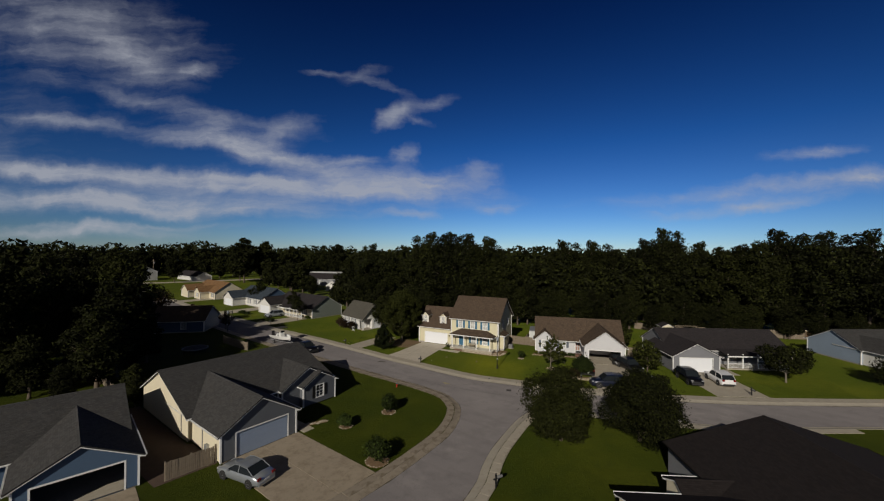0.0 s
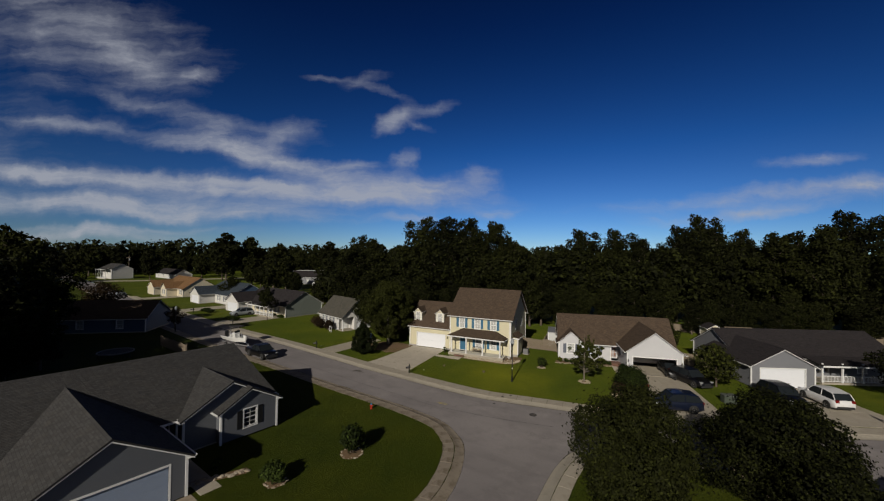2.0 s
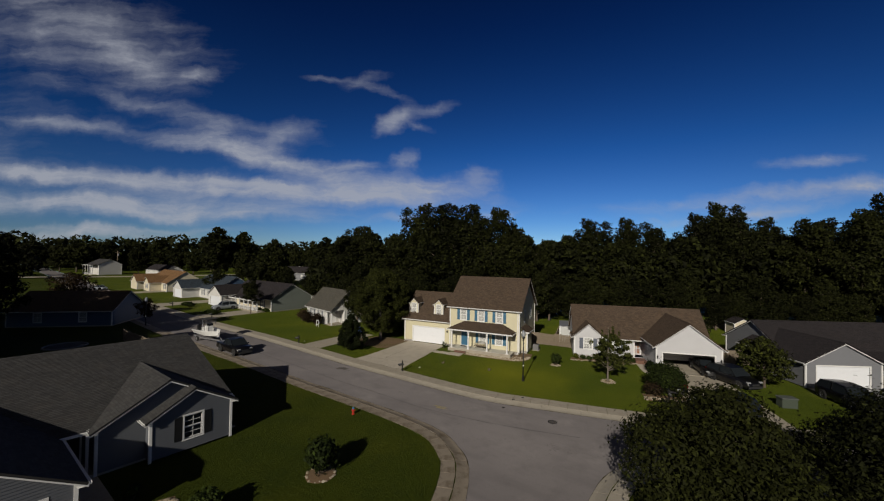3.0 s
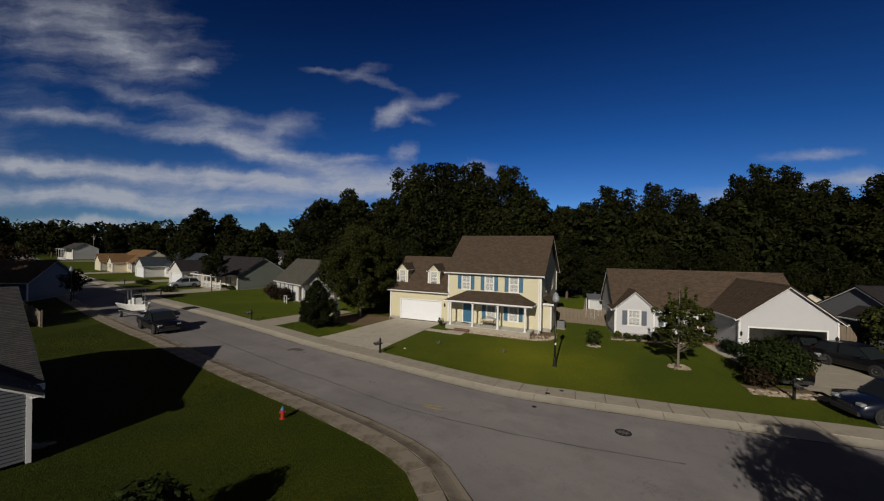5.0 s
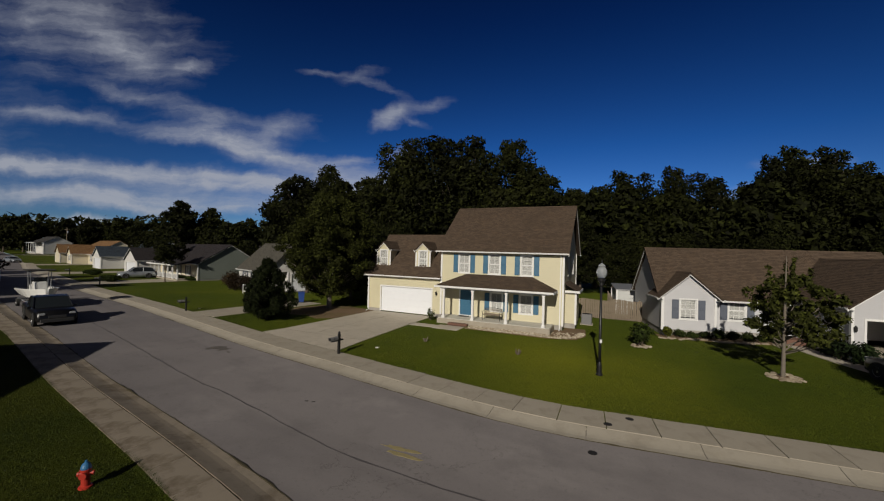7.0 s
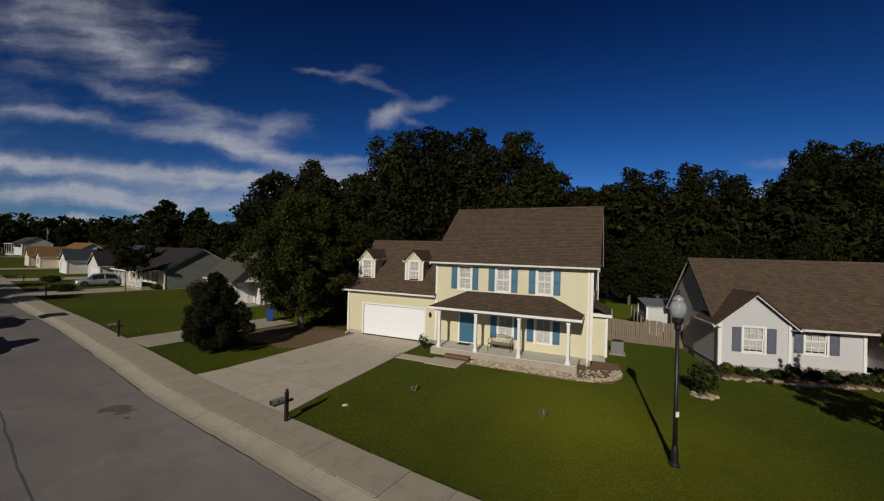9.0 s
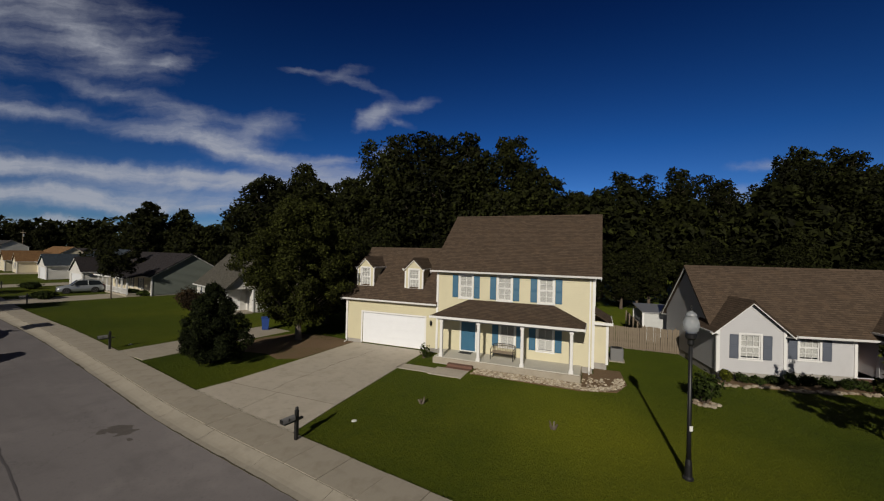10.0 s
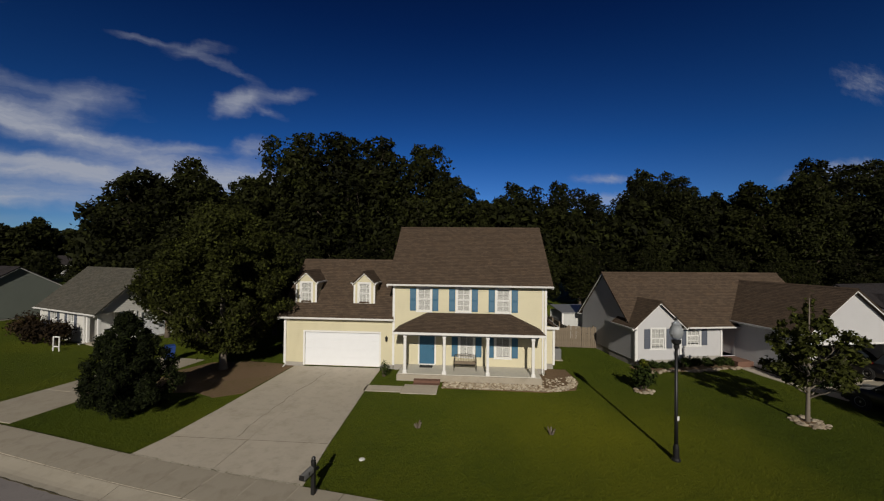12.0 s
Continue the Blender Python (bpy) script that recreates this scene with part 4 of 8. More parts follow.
# the two-storey cream-yellow house
def yellow_house():
    hs = thing("two_storey_house", yaw(1.98, 73.65, -25.5), "two-storey cream-yellow sided house with brown roof, blue shutters and white porch", "house")
    W, D, H, R = 9.45, 9.0, 5.62, 3.62
    up = (1.93, 4.40, 6.86)
    lo = (4.62, 6.85)
    holes_f = [hole(x, .80, 3.76, 1.42) for x in up] + [hole(x, .86, 0.95, 1.35) for x in lo] + [hole(2.14, .95, .42, 2.06)]
    holes_r = [hole(3.0, .8, 3.76, 1.42), hole(6.3, .8, 3.76, 1.42)]
    shell(hs, 0, W, 0, D, 0.36, H, M_YELLOW, "x", R, {"f": holes_f, "r": holes_r})
    gable_roof(hs, 0, W, 0, D, H, R, "x", M_BROWN_ROOF, 0.38, 0.40)
    corner_boards(hs, [(0, 0), (W, 0), (W, D), (0, D)], 0.3, H - .1)
    for x in up:
        window(hs, frame_m((x, 0, 3.76), (1, 0, 0)), .80, 1.42, M_BLUE, .38, (2, 2))
    for x in lo:
        window(hs, frame_m((x, 0, .95), (1, 0, 0)), .86, 1.35, M_BLUE, .38, (2, 1), blind=0.95)
    for y in (3.0, 6.3):
        window(hs, frame_m((W, y, 3.76), (0, 1, 0)), .8, 1.42, None)
    leaf, knob = panel_door(hs, frame_m((2.14, 0, .42), (1, 0, 0)), .95, 2.06, M_BLUE, "teal-blue panelled front door")
    part("handle", knob, M_IRON, leaf)
    # garage wing
    gx0, gy0, gd, gh, gr = -7.15, 0.12, 7.2, 3.42, 3.35
    shell(hs, gx0, 0.0, gy0, gy0 + gd, 0.28, gh, M_YELLOW, "x", gr, {"f": [hole(-3.38, 4.88, 0.1, 2.13, gx0)]}, name="garage_wall", skip="r")
    gable_roof(hs, gx0, 0.0, gy0, gy0 + gd, gh, gr, "x", M_BROWN_ROOF, .35, .35, "garage_roof", ends=(True, False))
    corner_boards(hs, [(gx0, gy0)], .2, gh - .05)
    garage_door(hs, frame_m((-3.38, gy0, 0.1), (1, 0, 0)), 4.88, 2.13, M_DOOR_WHITE, "plain white double garage door")
    wall_lamp(hs, frame_m((-.46, gy0, 1.75), (1, 0, 0)))
    foundation(hs, [(0, W, 0, D), (gx0, -5.9, gy0, gy0 + gd), (-.86, 0, gy0, gy0 + gd), (gx0, 0, gy0 + 1, gy0 + gd)])
    # dormers
    for x in (-6.05, -2.12):
        dz, dw, dy = 3.78, .66, .72
        dm = Mesh()
        wall_panel(dm, (x - dw, dy, 0), (1, 0, 0), 2 * dw, dz, 5.44, (dw, .62), [(dw - .37, dw + .37, dz + .28, dz + 1.58)])
        wall_panel(dm, (x + dw, dy, 0), (0, 1, 0), 2.6, dz, 5.44)
        wall_panel(dm, (x - dw, dy + 2.6, 0), (0, -1, 0), 2.6, dz, 5.44)
        dormer = part("dormer", dm, M_YELLOW, hs)
        gable_roof(hs, x - dw, x + dw, dy, dy + 2.7, 5.44, .62, "y", M_BROWN_ROOF, .13, .14, "dormer_roof", ends=(True, False))
        tb = Mesh()
        for sx in (-1, 1):
            tb.box(x + sx * dw - .06, x + sx * dw + .06, dy - .03, dy + .05, dz - .1, 5.25)
        tb.box(x - dw, x + dw, dy - .03, dy + .03, dz - .05, dz + .1)
        part("dormer_trim", tb, M_TRIM, hs)
        window(hs, frame_m((x, dy, dz + .28), (1, 0, 0)), .72, 1.28, None, grid=(3, 2), casing=.10)
    # porch
    px0, px1, py = 0.75, 8.75, -1.80
    part("porch_floor", Mesh().box(px0 - .15, px1 + .15, py - .22, -.02, -.2, .36, cut=.015), M_OLDCONC, hs, "grey concrete porch slab")
    part("porch_deck", Mesh().box(px0 - .10, px1 + .10, py - .12, -.03, .36, .40), plain("pale_porch_paint", (.56, .54, .48), .7), hs)
    for i, x in enumerate((1.05, 3.35, 5.85, 8.42)):
        ms = Mesh()
        ms.box(x - .12, x + .12, py - .12, py + .12, .40, .56, cut=.02)
        ms.box(x - .08, x + .08, py - .08, py + .08, .56, 2.52, cut=.012)
        ms.box(x - .105, x + .105, py - .105, py + .105, 2.46, 2.58)
        part("post", ms, M_TRIM, hs, "square white porch post")
    part("porch_beam", Mesh().box(px0, px1, py - .09, py + .09, 2.58, 2.70), M_TRIM, hs)
    part("porch_ceiling", Mesh().box(px0, px1, py, -.03, 2.64, 2.68), M_TRIM, hs)
    pr = Mesh()
    ze, zt, e0, e1, t0, t1, yo = 2.80, 3.66, .38, 9.08, 2.15, 7.30, py - .26
    roof_plane(pr, (e0, yo, ze), (e1, yo, ze), (t1, -.02, zt), (t0, -.02, zt))
    roof_plane(pr, (e0, -.02, ze), (e0, yo, ze), (t0, -.02, zt), (t0, -.02, zt))
    roof_plane(pr, (e1, yo, ze), (e1, -.02, ze), (t1, -.02, zt), (t1, -.02, zt))
    part("porch_roof", pr, M_BROWN_ROOF, hs)
    pt = Mesh()
    pt.box(e0 - .03, e1 + .03, yo - .07, yo + .02, ze - .12, ze + .01)
    pt.box(e0 - .03, e0 + .03, yo, 0, ze - .17, ze)
    pt.box(e1 - .03, e1 + .03, yo, 0, ze - .17, ze)
    part("porch_trim", pt, M_TRIM, hs)
    st = Mesh()
    st.box(1.65, 3.15, py - .55, py - .2, -.2, .16)
    st.box(1.65, 3.15, py - .85, py - .5, -.2, .03)
    part("porch_step", st, M_BRICK, hs, "red-brown brick porch steps")
    # side bump with a small shed roof
    shell(hs, W - .1, W + .75, 1.2, 3.6, .36, 2.75, M_YELLOW, name="side_bay_wall", skip="l")
    br = Mesh()
    roof_plane(br, (W + 1.0, .95, 2.75), (W + 1.0, 3.85, 2.75), (W, 3.85, 3.35), (W, .95, 3.35))
    part("side_bay_roof", br, M_BROWN_ROOF, hs)
    bt = Mesh()
    bt.box(W, W + 1.05, .92, .97, 2.60, 2.76)
    bt.box(W + .98, W + 1.05, .95, 3.85, 2.60, 2.76)
    part("side_bay_trim", bt, M_TRIM, hs)
    foundation(hs, [(W - .1, W + .75, 1.2, 3.6)])
    corner_boards(hs, [(W + .75, 1.2)], .3, 2.7)
    downspout(hs, W - .18, -.06, H - .1)
    downspout(hs, gx0 + .05, gy0 - .06, gh - .1)
    return hs


yellow = yellow_house()


# the white-grey ranch house next door, its garage standing open
def ranch_house():
    hs = thing("ranch_house", yaw(17.12, 69.06, -14.0), "single-storey pale grey sided house with brown roof and open garage", "house")
    H, R = 2.85, 3.16
    W, D, B = 14.9, 6.6, .55
    # body, front wall stands back of the left gable
    holes_f = [hole(4.9, .95, 1.2, 1.3), hole(7.55, 1.02, .45, 2.2)]
    shell(hs, .2, W, B, B + D, .45, H, M_PALE, "x", R, {"f": [(a - .2, b - .2, c, d) for a, b, c, d in holes_f]})
    gable_roof(hs, .2, W, B, B + D, H, R, "x", M_BROWN_ROOF, .45, .25)
    window(hs, frame_m((4.9, B, 1.2), (1, 0, 0)), .95, 1.3, M_SLATE, .42, (3, 2), blind=.92)
    leaf, knob = panel_door(hs, frame_m((7.56, B + 1.35, .45), (1, 0, 0)), .90, 2.05, plain("salmon_door_paint", (.38, .16, .09), .5), "salmon-pink panelled front door")
    part("handle", knob, M_IRON, leaf)
    entry = Mesh().box(7.0, 8.09, B + 1.37, B + 1.45, .45, 2.7).box(6.98, 7.03, B + .14, B + 1.45, .45, 2.7).box(7.0, 8.09, B + .14, B + 1.45, 2.66, 2.7).box(7.0, 8.09, B - .01, B + 1.45, -.1, .45)
    part("entry_recess", entry, M_PALE, hs)
    # small front gable with one window
    shell(hs, .1, 3.32, -.12, 3.0, .45, H, M_PALE, "y", 1.43, {"f": [hole(1.71, .95, 1.2, 1.3, .1)]}, name="gable_wall", skip="b")
    gable_roof(hs, .1, 3.32, -.12, 2.1, H, 1.43, "y", M_BROWN_ROOF, .38, .3, "gable_roof", ends=(True, False))
    window(hs, frame_m((1.71, -.12, 1.2), (1, 0, 0)), .95, 1.3, M_SLATE, .42, (3, 2), blind=.92)
    corner_boards(hs, [(.1, -.12), (3.32, -.12), (7.0, B)], .4, H - .1)
    # garage wing
    g0, g1, gy, gd = 8.1, 14.3, -4.15, 7.0
    gh, gr = 3.1, 2.36
    shell(hs, g0, g1, gy, gy + gd, .12, gh, M_PALE, "y", gr, {"f": [hole((g0 + g1) / 2, 4.88, .1, 2.13, g0)]}, name="garage_wall", skip="b")
    gable_roof(hs, g0, g1, gy, gy + gd + .6, gh, gr, "y", M_BROWN_ROOF, .40, .32, "garage_roof", ends=(True, False))
    corner_boards(hs, [(g0, gy), (g1, gy)], .05, gh - .1)
    fr = Mesh()
    xm = (g0 + g1) / 2
    for b in ((xm - 2.55, xm - 2.44, .1, 2.34), (xm + 2.44, xm + 2.55, .1, 2.34), (xm - 2.44, xm + 2.44, 2.23, 2.34)):
        fr.box(b[0], b[1], gy - .035, gy + .15, b[2], b[3])
    part("garage_frame", fr, M_TRIM, hs)
    # rolled-up door, floor, inner wall, shelves
    rd = Mesh().box(xm - 2.4, xm + 2.4, gy + .5, gy + 2.6, 2.28, 2.33)
    part("open_garage_door", rd, M_DOOR_WHITE, hs, "white garage door raised under the ceiling")
    part("garage_floor", Mesh().box(g0 + .16, g1 - .16, gy + .02, gy + gd - .2, -.1, .10), M_OLDCONC, hs)
    part("garage_ceiling", Mesh().box(g0 + .1, g1 - .1, gy + .1, gy + gd, 2.52, 2.58), M_TRIM, hs)
    part("garage_back_wall", Mesh().box(g0 + .1, g1 - .1, gy + gd - .2, gy + gd - .05, 0, 2.6), plain("garage_plaster", (.28, .27, .25), .8), hs)
    sh = Mesh()
    for z in (.5, 1.1, 1.7):
        sh.box(g0 + .4, g0 + 2.6, gy + gd - .7, gy + gd - .22, z, z + .04)
    for x in (g0 + .4, g0 + 2.55):
        sh.box(x, x + .05, gy + gd - .7, gy + gd - .22, .1, 2.0)
    part("shelf", sh, M_BROWNWOOD, hs)
    for x in (xm - 3.0, xm + 3.0):
        wall_lamp(hs, frame_m((x, gy, 1.6), (1, 0, 0)))
    foundation(hs, [(.2, g0, B, B + D), (g1, W, B, B + D), (.1, 3.32, -.12, 3)], .45)
    part("stoop", Mesh().box(6.9, 8.08, -.9, B - .01, -.2, .40, cut=.015), M_BRICK, hs, "brick front stoop")
    downspout(hs, .16, -.17, H)
    downspout(hs, 3.45, B - .05, H)
    downspout(hs, g0 - .03, gy - .05, gh)
    return hs


ranch = ranch_house()


def simple_house(name, label, m, W, D, H, R, wall_m, roof_m, wing=None, wing_m=None, door=None, wins=(), shutters=None, porch=None, gab=None, gab_m=None, side_m=None):
    """A one-storey house: body with the ridge along x, an optional garage wing (x0, x1, forward, rise) with a gable front, a window gable, a porch."""
    hs = thing(name, m, label, "house")
    hf = [hole(x, w, z, h) for x, w, z, h in wins]
    shell(hs, 0, W, 0, D, .2, H, wall_m, "x", R, {"f": hf}, .16, skip="r" if side_m else "")
    if side_m:
        ms = Mesh()
        wall_panel(ms, (W, 0, 0), (0, 1, 0), D, .2, H, (D / 2, R), [], .16)
        part("side_wall", ms, side_m, hs)
    gable_roof(hs, 0, W, 0, D, H, R, "x", roof_m, .4, .3)
    for x, w, z, h in wins:
        window(hs, frame_m((x, 0, z), (1, 0, 0)), w, h, shutters, .38)
    foundation(hs, [(0, W, 0, D)], .2)
    corner_boards(hs, [(0, 0), (W, 0), (W, D), (0, D)], .1, H - .1)
    if wing:
        x0, x1, fw, rise = wing
        xm = (x0 + x1) / 2
        dw = min(4.88, x1 - x0 - .9)
        shell(hs, x0, x1, -fw, 2.0, .1, H, wing_m or wall_m, "y", rise, {"f": [hole(xm, dw, .05, 2.13, x0)]} if door else {}, .16, "wing_wall", "b")
        gable_roof(hs, x0, x1, -fw, D * .5, H, rise, "y", roof_m, .4, .3, "wing_roof", ends=(True, False))
        corner_boards(hs, [(x0, -fw), (x1, -fw)], .05, H - .1)
        if door:
            garage_door(hs, frame_m((xm, -fw, .05), (1, 0, 0)), dw, 2.13, door)
        part("inner_floor", Mesh().box(x0 + .1, x1 - .1, -fw + .1, 1.9, -.1, .05), M_OLDCONC, hs)
    if gab:
        x0, x1, fw, rise, ww = gab
        xm = (x0 + x1) / 2
        shell(hs, x0, x1, -fw, 2.0, .1, H, gab_m or wall_m, "y", rise, {"f": [hole(xm, ww, .9, 1.35, x0)]}, .16, "gable_wall", "b")
        gable_roof(hs, x0, x1, -fw, D * .5, H, rise, "y", roof_m, .35, .3, "gable_roof", ends=(True, False))
        window(hs, frame_m((xm, -fw, .9), (1, 0, 0)), ww, 1.35, shutters, .38)
        corner_boards(hs, [(x0, -fw), (x1, -fw)], .05, H - .1)
    if porch:
        x0, x1, dp, n = porch
        part("porch_floor", Mesh().box(x0, x1, -dp, 0, -.1, .22), M_OLDCONC, hs)
        for i in range(n):
            x = x0 + .12 + (x1 - x0 - .24) * i / (n - 1)
            part("post", Mesh().box(x - .08, x + .08, -dp + .02, -dp + .18, .2, H - .12), M_TRIM, hs)
        rl = Mesh()
        rl.box(x0 + .1, x1 - .1, -dp + .06, -dp + .12, .95, 1.02)
        rl.box(x0 + .1, x1 - .1, -dp + .06, -dp + .12, .32, .37)
        for i in range(int((x1 - x0) / .16)):
            x = x0 + .2 + i * .16
            if x < x1 - .1:
                rl.box(x - .018, x + .018, -dp + .07, -dp + .11, .35, .97)
        part("railing", rl, M_TRIM, hs)
        pr = Mesh()
        k = R / (D / 2)
        roof_plane(pr, (x0 - .2, -dp - .35, H - .02 - .12 * (dp)), (x1 + .2, -dp - .35, H - .02 - .12 * dp), (x1 + .2, .1, H + .16), (x0 - .2, .1, H + .16))
        part("porch_roof", pr, roof_m, hs)
        pt = Mesh().box(x0 - .2, x1 + .2, -dp - .42, -dp - .33, H - .2 - .12 * dp, H - .02 - .12 * dp)
        part("porch_trim", pt, M_TRIM, hs)
    return hs


# charcoal-roofed house with a grey gable and a white garage door
simple_house("charcoal_roof_house", "single-storey grey house with charcoal roof, white garage door and porch", yaw(37.9, 63.1, -3.0), 19.3, 9.0, 2.6, 2.5, M_GREY_SIDING, M_BLACK_ROOF,
             wing=(-1.5, 5.5, 4.2, 1.85), door=M_DOOR_WHITE, wins=((10.3, 1.0, .8, 1.4), (14.8, 1.0, .8, 1.4)), porch=(7.9, 17.3, 2.4, 5))
# grey-roofed house with light walls
simple_house("light_blue_house", "single-storey light blue house with grey roof and white front gable", yaw(70.5, 63.5, 2.0), 17.0, 9.0, 2.6, 2.4, M_LIGHT_BLUE, M_GREY_ROOF,
             gab=(.3, 6.3, 3.6, 1.7, 1.8), gab_m=M_WHITE_SIDING, wins=((10, 1.0, .8, 1.4),), shutters=M_SLATE)
# next along the far street
def cottage():
    """A house whose gable end looks over the street: a corner porch and a garage door under one gable."""
    hs = thing("grey_roof_cottage", yaw(-24.2, 93.1, -45.5), "single-storey white house with weathered grey roof, gable-end porch and garage", "house")
    W, D, H, R, P, G = 9.0, 6.4, 2.75, 3.0, 1.8, 2.5
    ms = Mesh()
    wall_panel(ms, (0, 0, 0), (1, 0, 0), W - P, .15, H, None, [hole(2.2, .9, .95, 1.3), hole(5.0, .9, .95, 1.3)], .14)
    wall_panel(ms, (W, D, 0), (-1, 0, 0), W, .15, H, None, [], .14)
    wall_panel(ms, (0, D, 0), (0, -1, 0), D, .15, H, (D / 2, R), [], .14)
    wall_panel(ms, (W - P, 0, 0), (0, 1, 0), G, .15, H, None, [hole(1.35, .92, .2, 2.05)], .14)
    wall_panel(ms, (W - P, G, 0), (1, 0, 0), P, .15, H, None, [], .14)
    part("wall", ms, M_WHITE_SIDING, hs)
    ms = Mesh()
    wall_panel(ms, (W, 0, 0), (0, 1, 0), D, H - .25, H, (D / 2, R), [], .14)
    wall_panel(ms, (W, G + .004, 0), (0, 1, 0), D - G - .004, .1, H - .25, None, [(.45, 3.45, .1, 2.23)], .14)
    part("gable_wall", ms, M_WHITE_SIDING, hs)
    gable_roof(hs, 0, W, 0, D, H, R, "x", M_WORN_ROOF, .4, .35)
    garage_door(hs, frame_m((W, G + 1.95, .1), (0, 1, 0)), 3.0, 2.13, M_DOOR_WHITE, "white single garage door")
    for x in (2.2, 5.0):
        window(hs, frame_m((x, 0, .95), (1, 0, 0)), .9, 1.3, M_SLATE, .38)
    leaf, knob = panel_door(hs, frame_m((W - P, 1.35, .2), (0, 1, 0)), .92, 2.05, M_TRIM, "white panelled front door")
    part("handle", knob, M_IRON, leaf)
    for x, y in ((W - .12, .12), (W - P + .1, .12)):
        part("post", Mesh().box(x - .09, x + .09, y - .09, y + .09, .12, H - .1, cut=.01), M_TRIM, hs, "square white porch post")
    part("porch_floor", Mesh().box(W - P, W + .1, -.05, G, -.1, .14), M_OLDCONC, hs)
    foundation(hs, [(0, W - P, 0, D), (W - P, W, G, D)], .15)
    corner_boards(hs, [(0, 0), (W, D), (0, D), (W, G)], .1, H - .3)
    downspout(hs, W - P - .1, -.06, H)
    return hs


cottage()
simple_house("porch_house", "single-storey cream house with dark roof and columned front porch", yaw(-49.5, 112.0, -37.0), 19.0, 9.5, 2.7, 2.8, M_CREAM, M_BLACK_ROOF,
             wing=(-2.2, 4.2, 3.4, 1.9), wing_m=M_WHITE_SIDING, door=M_DOOR_WHITE, wins=((8, 1.0, .8, 1.4), (12, 1.0, .8, 1.4), (15.5, 1.0, .8, 1.4)), porch=(6.0, 17.5, 2.2, 7), shutters=M_SLATE, side_m=M_SAGE)
simple_house("blue_roof_house", "single-storey white house with blue-grey roof and garage", yaw(-69.5, 128.5, -38.0), 17.0, 10.0, 2.7, 3.0, M_WHITE_SIDING, M_BLUEGREY_ROOF,
             wing=(.0, 6.4, 4.0, 1.9), door=M_DOOR_WHITE, wins=((9, 1.0, .8, 1.4), (13, 1.0, .8, 1.4)), shutters=M_SLATE, side_m=M_BLUE_SIDING)
simple_house("tan_roof_house", "single-storey cream house with tan-brown roof and two front gables", yaw(-97.0, 148.0, -38.0), 20.0, 10.0, 2.7, 3.2, M_CREAM, M_TAN_ROOF,
             wing=(-.5, 6.0, 3.8, 2.0), gab=(10, 15, 3.0, 1.8, 1.1), wins=((7.8, 1.0, .8, 1.4), (18, 1.0, .8, 1.4)), shutters=M_SLATE)


